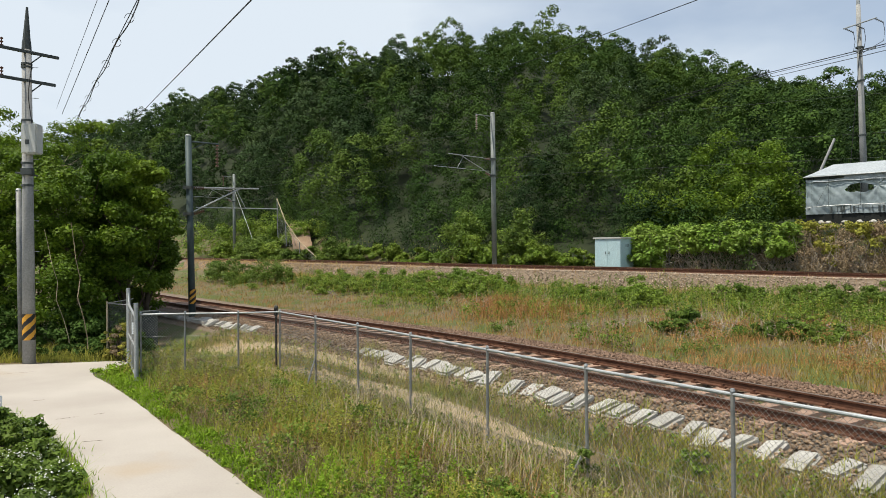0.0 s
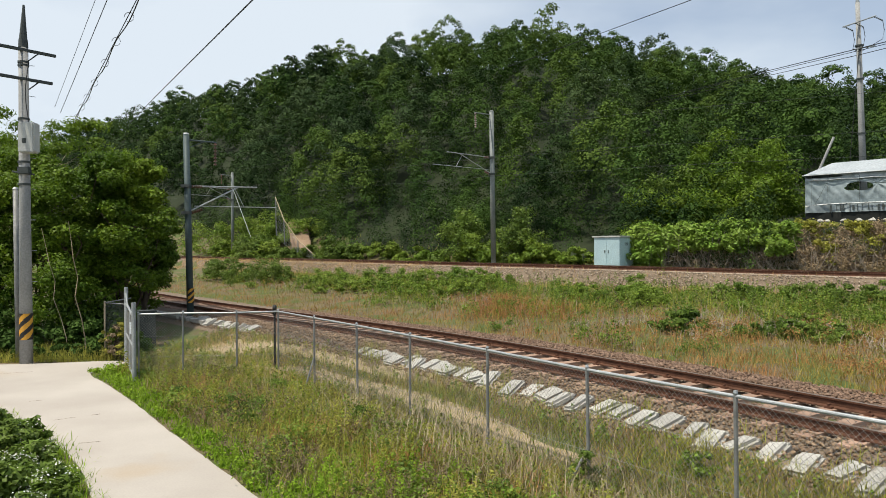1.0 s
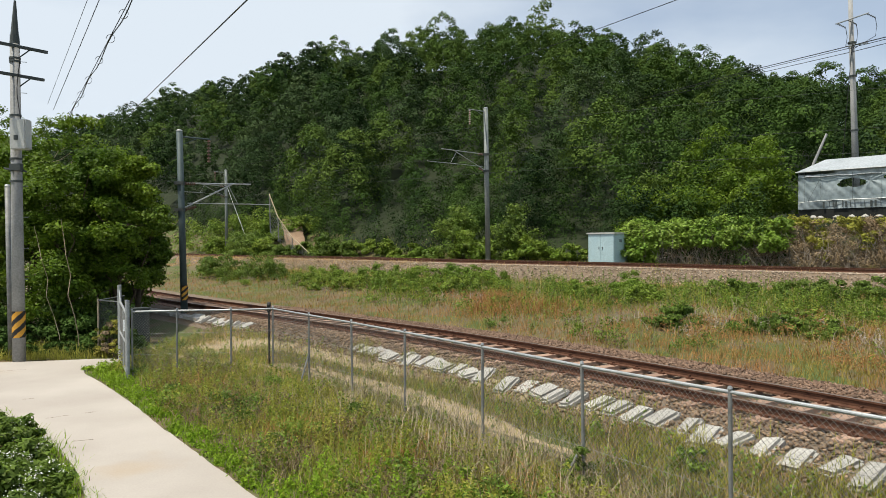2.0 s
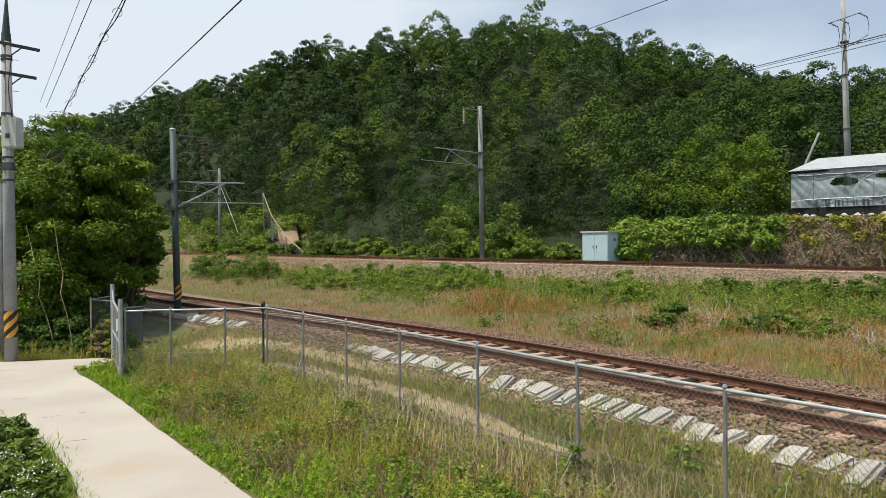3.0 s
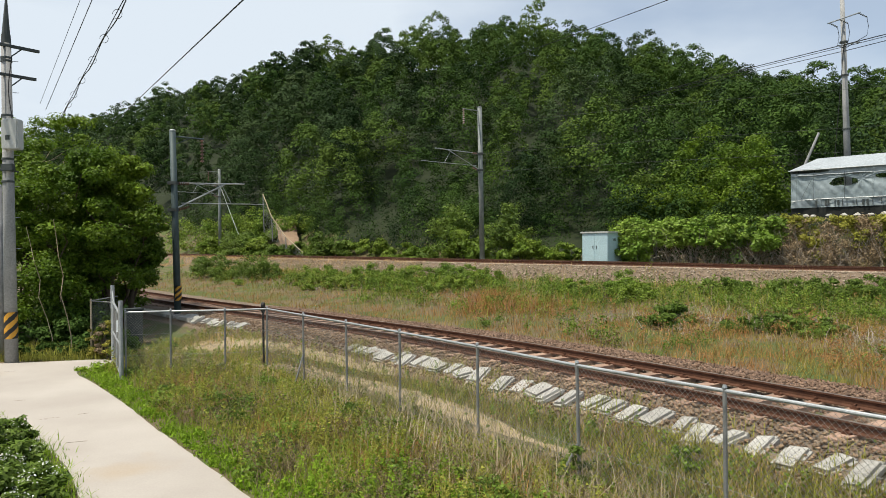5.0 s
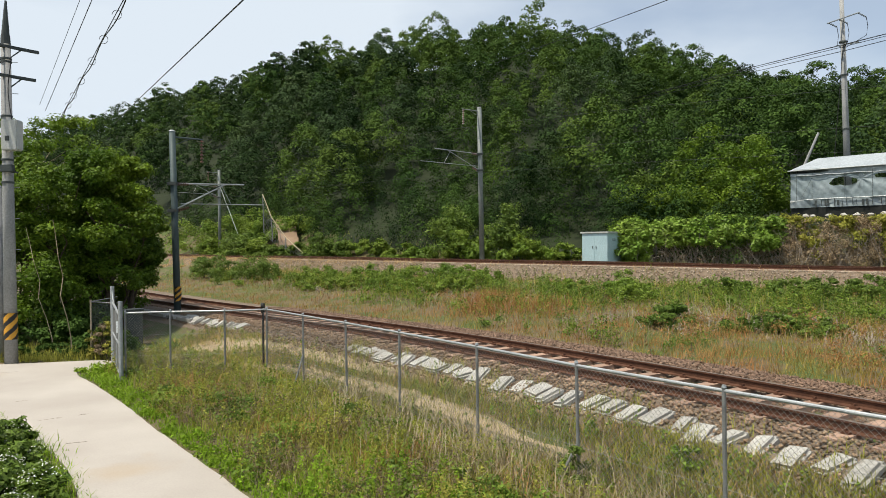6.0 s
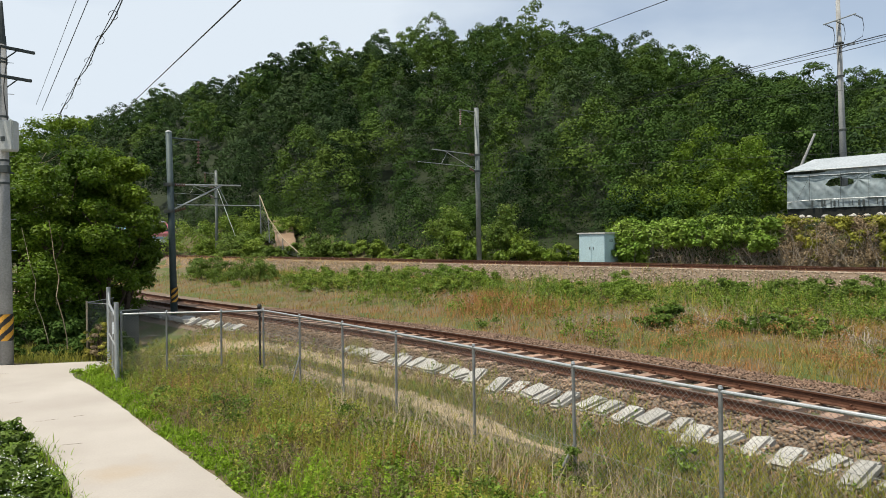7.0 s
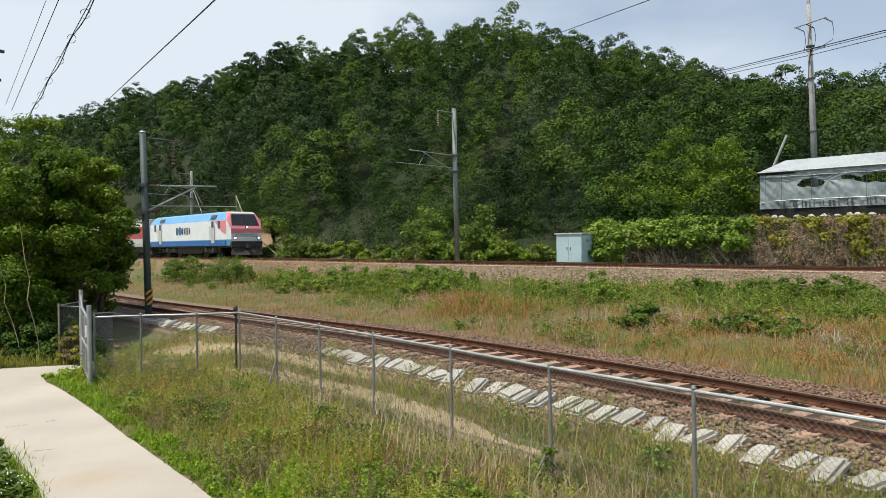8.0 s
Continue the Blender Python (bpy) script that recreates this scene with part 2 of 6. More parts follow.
def mesh_of(name, shape, materials, bevel=0.0, smooth=False):
    me = bpy.data.meshes.new(name)
    me.from_pydata(shape.v, [], shape.f)
    for m in materials if isinstance(materials, (list, tuple)) else [materials]:
        me.materials.append(m)
    me.polygons.foreach_set("material_index", shape.m)
    bm = bmesh.new()
    bm.from_mesh(me)
    bmesh.ops.recalc_face_normals(bm, faces=bm.faces)
    if bevel:
        bmesh.ops.bevel(bm, geom=[e for e in bm.edges if len(e.link_faces) == 2 and e.calc_face_angle(0) > 0.6], offset=bevel, segments=2, affect="EDGES", clamp_overlap=True)
    bm.to_mesh(me)
    bm.free()
    if smooth:
        me.polygons.foreach_set("use_smooth", [True] * len(me.polygons))
    return me


def part(name, shape, materials, parent=None, label="", bevel=0.0, smooth=False):
    ob = new(name, mesh_of(name, shape, materials, bevel, smooth))
    ob.parent = parent
    return tagged(ob, label)


def thing(name, label, category, group="", kind="", at=None):
    ob = new(name)
    if at is not None:
        ob.matrix_basis = at
    return tagged(ob, label, category, group, kind)


def mass(name, verts, faces, material, parent=None):
    """One mesh out of arrays; all faces have the same number of corners."""
    faces = np.asarray(faces, dtype=np.int32)
    k = faces.shape[1]
    me = bpy.data.meshes.new(name)
    me.vertices.add(len(verts))
    me.vertices.foreach_set("co", np.asarray(verts, dtype=np.float32).ravel())
    me.loops.add(faces.size)
    me.loops.foreach_set("vertex_index", faces.ravel())
    me.polygons.add(len(faces))
    me.polygons.foreach_set("loop_start", np.arange(0, faces.size, k, dtype=np.int32))
    me.polygons.foreach_set("loop_total", np.full(len(faces), k, dtype=np.int32))
    me.update(calc_edges=True)
    me.materials.append(material)
    ob = new(name, me)
    ob.parent = parent
    return ob


# ---- the plan: two railway lines and the lie of the land ----
def spline(points, step=0.5):
    p = np.array(points, dtype=float)
    p = np.vstack([2 * p[0] - p[1], p, 2 * p[-1] - p[-2]])
    out = []
    for a, b, c, d in zip(p, p[1:], p[2:], p[3:]):
        n = max(2, int(np.linalg.norm(c - b) / step))
        for t in np.arange(n) / n:
            out.append(0.5 * (2 * b + (c - a) * t + (2 * a - 5 * b + 4 * c - d) * t * t + (3 * b - a - 3 * c + d) * t ** 3))
    out.append(p[-2])
    out = np.array(out)
    # points at an even step along the line
    s = np.concatenate([[0], np.cumsum(np.linalg.norm(np.diff(out, axis=0), axis=1))])
    ss = np.arange(0, s[-1], step)
    return np.stack([np.interp(ss, s, out[:, i]) for i in range(out.shape[1])], axis=1)


LOWER_RAIL = 0.90
LOWER = spline([(26, -24, LOWER_RAIL), (17.5, -9, LOWER_RAIL), (11.3, 1.4, LOWER_RAIL), (6.32, 9.44, LOWER_RAIL), (3.38, 14.0, LOWER_RAIL), (-0.25, 19.1, LOWER_RAIL), (-4.85, 24.5, LOWER_RAIL), (-9.6, 29.85, LOWER_RAIL), (-13.4, 34.3, LOWER_RAIL), (-20, 42.5, LOWER_RAIL), (-30, 54, LOWER_RAIL), (-48, 74, LOWER_RAIL)])
UPPER = spline([(64, 6, 1.75), (48, 15.5, 1.85), (34, 23, 1.95), (20.2, 30.6, 2.06), (10, 36.6, 2.25), (3.2, 41.4, 2.34), (-6.3, 50, 2.45), (-15.2, 59.6, 2.50), (-24, 70, 2.52), (-36, 85, 2.55), (-56, 111, 2.6), (-80, 144, 2.6)])


def beside(line, xy):
    """Distance from the line, positive on the side of the road, and the line's height there."""
    best = np.full(len(xy), 1e9)
    side, height = np.zeros(len(xy)), np.zeros(len(xy))
    coarse = line[::2]
    for a, b in zip(coarse, coarse[1:]):
        ab = b[:2] - a[:2]
        t = np.clip(((xy - a[:2]) @ ab) / (ab @ ab), 0, 1)
        off = xy - (a[:2] + t[:, None] * ab)
        dist = np.hypot(off[:, 0], off[:, 1])
        near = dist < best
        best = np.where(near, dist, best)
        side = np.where(near, np.sign(ab[0] * off[:, 1] - ab[1] * off[:, 0]), side)
        height = np.where(near, a[2] + t * (b[2] - a[2]), height)
    return best * side, height


def soft(t):
    t = np.clip(t, 0, 1)
    return t * t * (3 - 2 * t)


# skyline of the wooded hill: bearing (x over y), distance of the crest, height of the ground there
CREST_U = [-1.2, -0.75, -0.506, -0.39, -0.31, -0.23, -0.172, -0.115, -0.05, 0.015, 0.096, 0.129, 0.178, 0.275, 0.38, 0.50, 0.567, 0.64, 0.8, 1.2]
CREST_E = [0.05, 0.11, 0.188, 0.224, 0.241, 0.260, 0.292, 0.286, 0.304, 0.310, 0.316, 0.338, 0.318, 0.293, 0.268, 0.243, 0.230, 0.236, 0.20, 0.12]
CREST_R = [260, 240, 215, 190, 172, 152, 138, 132, 128, 126, 124, 124, 124, 122, 120, 118, 117, 116, 116, 120]
LINE_U = (UPPER[:, 0] / np.maximum(UPPER[:, 1], 4.0))[::-1]
LINE_Y = UPPER[::-1, 1]


def slope_run(xy):
    """0 at the foot of the hill behind the upper line, 1 at its crest."""
    y = np.maximum(xy[:, 1], 10.0)
    u = xy[:, 0] / y
    foot = np.interp(u, LINE_U, LINE_Y) + 6.0
    far = np.interp(u, CREST_U, CREST_R)
    return (xy[:, 1] - foot) / np.maximum(far - foot, 20), u, far


def land(xy):
    xy = np.asarray(xy, dtype=float)
    dl, _ = beside(LOWER, xy)
    du, zu = beside(UPPER, xy)
    bed = zu - 0.24
    near_side = np.interp(dl, [0, 1.75, 2.35, 3.3, 4.6], [0.66, 0.66, 0.42, 0.05, 0.0])
    a, b = -dl, du
    t = np.clip((a - 3.2) / np.maximum(a + b - 6.0, 0.1), 0, 1)
    between = 0.54 + (bed - 0.75 - 0.54) * t
    between = np.where(a < 3.2, np.interp(a, [0, 1.75, 3.2], [0.66, 0.66, 0.54]), between)
    between = np.where((b < 2.8) & (a > 3.2), np.interp(b, [0, 1.9, 2.8], [1, 1, 0]) * 0.75 + bed - 0.75, between)
    c = -du
    run, u, far = slope_run(xy)
    top = np.interp(u, CREST_U, CREST_E) * far + 3.3 - 7.6
    run = np.clip(run, 0, 1.6)
    rise = np.where(run < 1, 0.75 * run + 0.25 * soft(run), 1 - 0.4 * soft((run - 1) / 0.6))
    hill = bed + (top - bed) * rise
    # a terrace with a shed stands behind the hedge
    terrace = soft((xy[:, 0] - 14) / 6) * soft((c - 5.4) / 1.0) * soft((22 - c) / 6)
    hill = np.where(c > 0, hill * (1 - terrace) + terrace * np.maximum(hill * 0.15, 4.55), bed)
    z = np.where(dl >= 0, near_side, np.where(du >= 0, between, hill))
    return z


def land_at(x, y):
    return float(land(np.array([[x, y]]))[0])


def surface(xy):
    """The land with its small unevenness."""
    xy = np.asarray(xy, dtype=float)
    dl, _ = beside(LOWER, xy)
    du, _ = beside(UPPER, xy)
    calm = np.clip((np.minimum(np.abs(dl), np.abs(du)) - 2.6) / 1.5, 0, 1) * np.where(dl > 5.0, 0.25, 1.0)
    wave = np.array([noise.noise(Vector((x * 0.55, y * 0.55, 0))) if abs(x) < 45 and 0 < y < 65 else 0.0 for x, y in xy])
    return land(xy) + wave * 0.10 * calm


# ---- ground ----
def axis(*spans):
    out = []
    for a, b, step in spans:
        out.extend(np.arange(a, b, step))
    return np.array(out)


GX = axis((-2400, -300, 300), (-300, -120, 20), (-120, -40, 3), (-40, -18, 0.6), (-18, 12, 0.3), (12, 30, 0.6), (30, 120, 3), (120, 300, 20), (300, 2401, 300))
GY = axis((-2400, -300, 300), (-300, -40, 20), (-40, 4, 2), (4, 36, 0.3), (36, 60, 0.6), (60, 180, 3), (180, 300, 12), (300, 2401, 300))
gx, gy = np.meshgrid(GX, GY)
xy = np.stack([gx.ravel(), gy.ravel()], axis=1)
gz = surface(xy)
nx, ny = len(GX), len(GY)
ii, jj = np.meshgrid(np.arange(nx - 1), np.arange(ny - 1))
k = (jj * nx + ii).ravel()
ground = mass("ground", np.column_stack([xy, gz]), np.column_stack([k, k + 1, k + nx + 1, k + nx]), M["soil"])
# behind the upper line the floor is painted shade-dark
ground.data.materials.append(M["shaded_floor"])
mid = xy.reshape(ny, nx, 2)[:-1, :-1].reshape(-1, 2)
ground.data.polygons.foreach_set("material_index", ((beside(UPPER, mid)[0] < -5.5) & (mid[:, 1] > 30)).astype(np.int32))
tagged(ground, "weedy soil rising from the lane to a wooded hill", "ground", kind="structure")


# ---- concrete lane ----
def slab(name, left, right, z, depth, material, label, category):
    """A flat slab between two edges of plan points."""
    s = Shape()
    pts = [(x, y, zz) for zz in (z, z - depth) for x, y in (*left, *right[::-1])]
    m = len(left) + len(right)
    s.add(pts, [tuple(range(m)), tuple(range(2 * m - 1, m - 1, -1))] + [(i, m + i, m + (i + 1) % m, (i + 1) % m) for i in range(m)])
    ob = part(name, s, material)
    return tagged(ob, label, category, kind="structure")


edge_r = spline([(14.5, -15.0), (8.4, -6.5), (3.2, 1.0), (0.3, 5.2), (-2.42, 9.29), (-4.0, 11.45), (-5.4, 13.35), (-6.65, 15.1), (-8.2, 17.15), (-9.6, 19.0), (-9.1, 19.8), (-9.6, 20.9), (-11.3, 20.65), (-13.0, 20.4), (-20, 19.9), (-32, 19.0)], 0.4)
edge_l = spline([(11.0, -17.0), (5.2, -8.5), (0.2, -1.0), (-2.4, 4.6), (-4.7, 9.33), (-6.2, 11.5), (-7.5, 12.8), (-8.9, 14.1), (-10.6, 15.3), (-13.2, 16.3), (-20, 16.9), (-32, 16.6)], 0.4)
wobble = lambda e, k: [(x * 0.985 + 0.025 * noise.noise(Vector((x * 2, y * 2, k))), y * 0.985 + 0.025 * noise.noise(Vector((x * 2, y * 2, k + 5)))) for x, y in e]
slab("road", wobble(edge_l, 1), wobble(edge_r, 2), 0.035, 0.25, M["concrete_road"], "pale worn concrete lane bending past a steel gate", "road")
joint = Shape()
for (x0, y0), (x1, y1) in (((-12.6, 18.2), (-11.1, 18.9)), ((-7.55, 13.5), (-7.2, 13.75)), ((-7.0, 13.9), (-6.85, 14.0)), ((-6.2, 11.9), (-5.9, 12.0)), ((-9.0, 15.2), (-8.8, 15.3))):
    pts = [Vector((x0 + (x1 - x0) * t + 0.03 * noise.noise(Vector((t * 9, x0, 0))), y0 + (y1 - y0) * t + 0.03 * noise.noise(Vector((t * 9, x0, 4))), 0.0362)) for t in np.linspace(0, 1, 14)]
    for a, b in zip(pts, pts[1:]):
        w = Vector((0.010, 0.014, 0))
        joint.add([a - w, b - w, b + w, a + w], [(0, 1, 2, 3)])
tagged(part("road_cracks", joint, M["bark"]), "thin dark cracks in the concrete lane", "cracks", kind="structure")

# wheel tracks behind the fence
def ribbon(name, centre, widths, lift, material, label):
    c = spline(centre, 0.35)
    w = np.interp(np.linspace(0, 1, len(c)), np.linspace(0, 1, len(widths)), widths)
    d = np.gradient(c, axis=0)
    nrm = np.stack([-d[:, 1], d[:, 0]], axis=1) / np.linalg.norm(d, axis=1)[:, None]
    rows = []
    for i, (p, q, ww) in enumerate(zip(c, nrm, w)):
        for t in (-1, -0.5, 0, 0.5, 1):
            wob = 1 + 0.45 * noise.noise(Vector((p[0] * 1.3, p[1] * 1.3, t * 3)))
            rows.append(p + q * t * ww / 2 * wob)
    rows = np.array(rows)
    z = surface(rows) + lift
    k = np.array([i * 5 + j for i in range(len(c) - 1) for j in range(4)])
    return tagged(mass(name, np.column_stack([rows, z]), np.column_stack([k, k + 1, k + 6, k + 5]), material), label, "dirt track", kind="structure")


RUT_PATHS = [[(-10.2, 22.6), (-7.6, 22.2), (-5.0, 20.9), (-3.0, 18.6), (-1.2, 16.4), (0.4, 14.6), (1.8, 12.5), (3.0, 10.9)],
             [(-8.2, 21.0), (-6.2, 19.6), (-3.9, 18.3), (-2.3, 16.4), (-0.8, 14.6), (0.4, 12.9), (1.3, 11.4), (2.2, 10.1)]]
ribbon("dirt_track", RUT_PATHS[0], [1.3, 1.7, 0.8, 0.5, 0.45, 0.45, 0.4, 0.15], 0.02, M["dirt"], "dry sandy wheel rut beside the railway")
ribbon("dirt_track", RUT_PATHS[1], [1.2, 0.9, 0.65, 0.75, 0.7, 0.6, 0.5, 0.2], 0.024, M["dirt"], "dry sandy wheel rut beside the fence")


# ---- railway lines ----
RAIL = [(-0.065, 0), (0.065, 0), (0.065, 0.014), (0.012, 0.035), (0.010, 0.115), (0.034, 0.128), (0.034, 0.155), (-0.034, 0.155), (-0.034, 0.128), (-0.010, 0.115), (-0.012, 0.035), (-0.065, 0.014)]


def frames_along(line, offset, dz):
    d = np.gradient(line, axis=0)
    out = []
    for p, t in zip(line, d):
        t = Vector(t).normalized()
        a = Vector((t.y, -t.x, 0)).normalized()
        out.append((Vector(p) + a * offset + Vector((0, 0, dz)), a, Vector((0, 0, 1))))
    return out


def bed_strip(name, line, profile, label):
    pts, n = [], len(profile)
    for p, a, u in frames_along(line, 0, 0):
        for off, dz in profile:
            pts.append(p + a * off + Vector((0, 0, dz + 0.02 * noise.noise(Vector((p.x * 3, p.y * 3, off * 3))))))
    k = np.array([i * n + j for i in range(len(line) - 1) for j in range(n - 1)])
    return tagged(mass(name, pts, np.column_stack([k, k + 1, k + n + 1, k + n]), M["ballast"]), label, "ballast", kind="structure")


sleeper_shape = Shape()
sleeper_shape.sweep([(-0.13, -0.16), (0.13, -0.16), (0.115, 0.0), (-0.115, 0.0)], [(Vector((0, y, dz)), Vector((1, 0, 0)), Vector((0, 0, 1))) for y, dz in ((-1.22, 0), (-0.5, 0), (0.5, 0), (1.22, 0))])
SLEEPER = mesh_of("sleeper", sleeper_shape, M["sleeper"])
clip_shape = Shape().sweep([(-0.06, 0), (0.06, 0), (0.06, 0.03), (0.015, 0.045), (0.012, 0.075), (-0.012, 0.075), (-0.015, 0.045), (-0.06, 0.03)], [(Vector((0, y, 0)), Vector((1, 0, 0)), Vector((0, 0, 1))) for y in (-0.035, 0.035)])
RAIL_CLIP = mesh_of("rail_clip", clip_shape, M["rail_rust"])


def railway(name, line, first, last, label, clips):
    track = thing(name, label, "railway track")
    for off in (-0.7525, 0.7525):
        s = Shape()
        s.sweep(RAIL, frames_along(line, off, -0.155))
        ob = part("rail", s, [M["rail_rust"], M["rail_head"]], track)
        n = len(RAIL)
        top_faces = [f.index for f in ob.data.polygons if f.normal.z > 0.8 and f.area > 0.03 and all(ob.data.vertices[v].index % n in (6, 7) for v in f.vertices)]
        for i in top_faces:
            ob.data.polygons[i].material_index = 1
    s_all = np.arange(0, len(line) * 0.5 - 1, 0.62)
    s_pts = np.arange(len(line)) * 0.5
    for s in s_all:
        p = Vector([np.interp(s, s_pts, line[:, i]) for i in range(3)])
        q = Vector([np.interp(s + 0.3, s_pts, line[:, i]) for i in range(3)])
        t = (q - p).normalized()
        if not (first <= p.y <= last):
            continue
        m = Matrix.Translation(p + Vector((0, 0, -0.157))) @ Matrix.Rotation(math.atan2(t.y, t.x) + 0.02 * math.sin(s * 7), 4, "Z")
        ob = new("sleeper", SLEEPER)
        ob.parent, ob.matrix_basis = track, m
        if clips and p.y < clips:
            for across in (-0.8525, -0.6525, 0.6525, 0.8525):
                c = new("rail_clip", RAIL_CLIP)
                c.parent, c.matrix_basis = track, m @ Matrix.Translation((0, across, 0))
    return track


bed_strip("ballast_lower", LOWER, [(-2.45, -0.50), (-1.75, -0.23), (-1.0, -0.185), (-0.8, -0.24), (0.8, -0.24), (1.0, -0.185), (1.75, -0.215), (3.25, -0.35)], "rusty brown ballast bed of a single railway line")
bed_strip("ballast_upper", UPPER, [(-2.85, -0.93), (-1.9, -0.215), (-0.4, -0.185), (0.4, -0.185), (1.7, -0.21), (2.2, -0.4)], "grey brown ballast bed of the upper railway line")
railway("railway_track", LOWER, 2, 42, "rusty railway track on stained sleepers, lower line", 24)
railway("railway_track", UPPER, 20, 90, "rusty railway track on a grassy embankment, upper line", 0)


def scatter_on_line(line, count, lo, hi, y0, y1, rng):
    """Random plan points between two distances from a line, positive towards the road."""
    keep = line[(line[:, 1] > y0) & (line[:, 1] < y1)]
    i = rng.integers(0, len(keep) - 1, count)
    t = rng.random(count)
    p = keep[i] + (keep[i + 1] - keep[i]) * t[:, None]
    d = keep[i + 1] - keep[i]
    d = d / np.linalg.norm(d[:, :2], axis=1)[:, None]
    off = lo + (hi - lo) * rng.random(count)
    return p[:, :2] + np.stack([-d[:, 1], d[:, 0]], axis=1) * off[:, None], off, p[:, 2]


STONE = np.array([(1, 0, 0), (-0.5, 0.87, 0), (-0.5, -0.87, 0), (0, 0, 0.9), (0, 0, -0.9)], dtype=float)
STONE_F = np.array([(0, 1, 3), (1, 2, 3), (2, 0, 3), (1, 0, 4), (2, 1, 4), (0, 2, 4)])


def turns(n, rng, tilt=None):
    """Random rotation matrices."""
    q = rng.normal(size=(n, 4))
    q /= np.linalg.norm(q, axis=1)[:, None]
    w, x, y, z = q.T
    return np.stack([np.stack([1 - 2 * (y * y + z * z), 2 * (x * y - z * w), 2 * (x * z + y * w)], -1), np.stack([2 * (x * y + z * w), 1 - 2 * (x * x + z * z), 2 * (y * z - x * w)], -1), np.stack([2 * (x * z - y * w), 2 * (y * z + x * w), 1 - 2 * (x * x + y * y)], -1)], 1)


def stones(name, pts, z, size, material, label, rng):
    n = len(pts)
    shape = STONE[None] * (1 + 0.5 * (rng.random((n, 5, 1)) - 0.5))
    shape = np.einsum("nij,nkj->nki", turns(n, rng), shape) * np.array([1, 1, 0.75]) * (size * (0.6 + 0.8 * rng.random(n)))[:, None, None]
    v = shape + np.column_stack([pts, z])[:, None, :]
    f = STONE_F[None] + (np.arange(n) * 5)[:, None, None]
    return tagged(mass(name, v.reshape(-1, 3), f.reshape(-1, 3), material), label, "ballast stones", kind="stuff")


rng = np.random.default_rng(3)
p, off, zr = scatter_on_line(LOWER, 36000, -3.25, 2.3, 4, 29, rng)
z = zr + np.interp(off, [-3.25, -1.75, -1.0, -0.85, 0.85, 1.0, 1.75, 2.35], [-0.34, -0.200, -0.165, -0.245, -0.245, -0.168, -0.205, -0.46]) + 0.012
rusty = off < 0.75
stones("ballast_stones", p[rusty], z[rusty], 0.039, M["stone_red"], "loose rust-red ballast stones between and behind the rails", rng)
stones("ballast_stones", p[~rusty], z[~rusty], 0.038, M["stone"], "loose tan brown ballast stones on the near shoulder", rng)
p, off, zr = scatter_on_line(UPPER, 10000, 0.9, 2.9, 24, 56, rng)
z = zr + np.interp(off, [0, 1.9, 2.9, 3.1], [-0.2, -0.2, -0.9, -0.9]) + 0.02
stones("ballast_stones", p, z, 0.048, M["stone_grey"], "loose grey ballast stones on the embankment shoulder", rng)


# ---- concrete blocks along the shoulder ----
def blocks():
    s_pts = np.arange(len(LOWER)) * 0.5
    rnd = random.Random(5)
    shapes = []
    for i in range(7):
        s = Shape()
        w, l, h = 0.32 + 0.12 * rnd.random(), 0.38 + 0.16 * rnd.random(), 0.14
        s.add([(x * w / 2 * (1 - 0.2 * rnd.random()) + 0.07 * y, y * l / 2 * (1 - 0.28 * rnd.random()), zz * h / 2 + 0.02 * rnd.random()) for x in (-1, 1) for y in (-1, 1) for zz in (-1, 1)], [(0, 1, 3, 2), (4, 6, 7, 5), (0, 4, 5, 1), (2, 3, 7, 6), (0, 2, 6, 4), (1, 5, 7, 3)])
        shapes.append(mesh_of("concrete_block", s, M["block"], 0.045))
    for y_a, y_b, off0 in ((5.0, 18.6, 1.98), (23.2, 26.6, 2.0)):
        for j in range(len(LOWER) * 5):
            s = j * 0.44
            if s > s_pts[-1] - 2:
                break
            p = Vector([np.interp(s, s_pts, LOWER[:, i]) for i in range(3)])
            q = Vector([np.interp(s + 0.4, s_pts, LOWER[:, i]) for i in range(3)])
            t = (q - p).normalized()
            left = Vector((-t.y, t.x, 0))
            c = p + left * (off0 + rnd.uniform(-0.09, 0.09)) + t * rnd.uniform(-0.05, 0.05)
            if not y_a < c.y < y_b or rnd.random() < 0.07:
                continue
            ob = new("concrete_block", shapes[rnd.randrange(7)])
            ang = math.atan2(t.y, t.x)
            ob.matrix_basis = Matrix.Translation((c.x, c.y, 0.60 + rnd.uniform(-0.03, 0.03))) @ Matrix.Rotation(ang + rnd.uniform(-0.35, 0.35), 4, "Z") @ Matrix.Rotation(radians(-30 + rnd.uniform(-8, 8)), 4, "X") @ Matrix.Rotation(radians(rnd.uniform(-10, 10)), 4, "Y")
            tagged(ob, "weathered pale concrete block lying on the ballast shoulder", "concrete block", "blocks along the shoulder")


blocks()


# ---- chain-link fence ----
POSTS = [(5.7, 4.35), (4.45, 6.0), (3.18, 7.66), (1.91, 9.35), (0.70, 11.16), (-0.62, 13.07), (-1.83, 14.80), (-3.03, 16.46), (-4.28, 18.19), (-5.29, 17.93), (-6.64, 17.87), (-7.70, 17.68)]
LEANS = [0, 0, -0.005, -0.012, 0.0, 0.004, -0.01, 0.0, 0.005, 0.0, 0.01, 0.0]
FENCE_TOP = 1.70


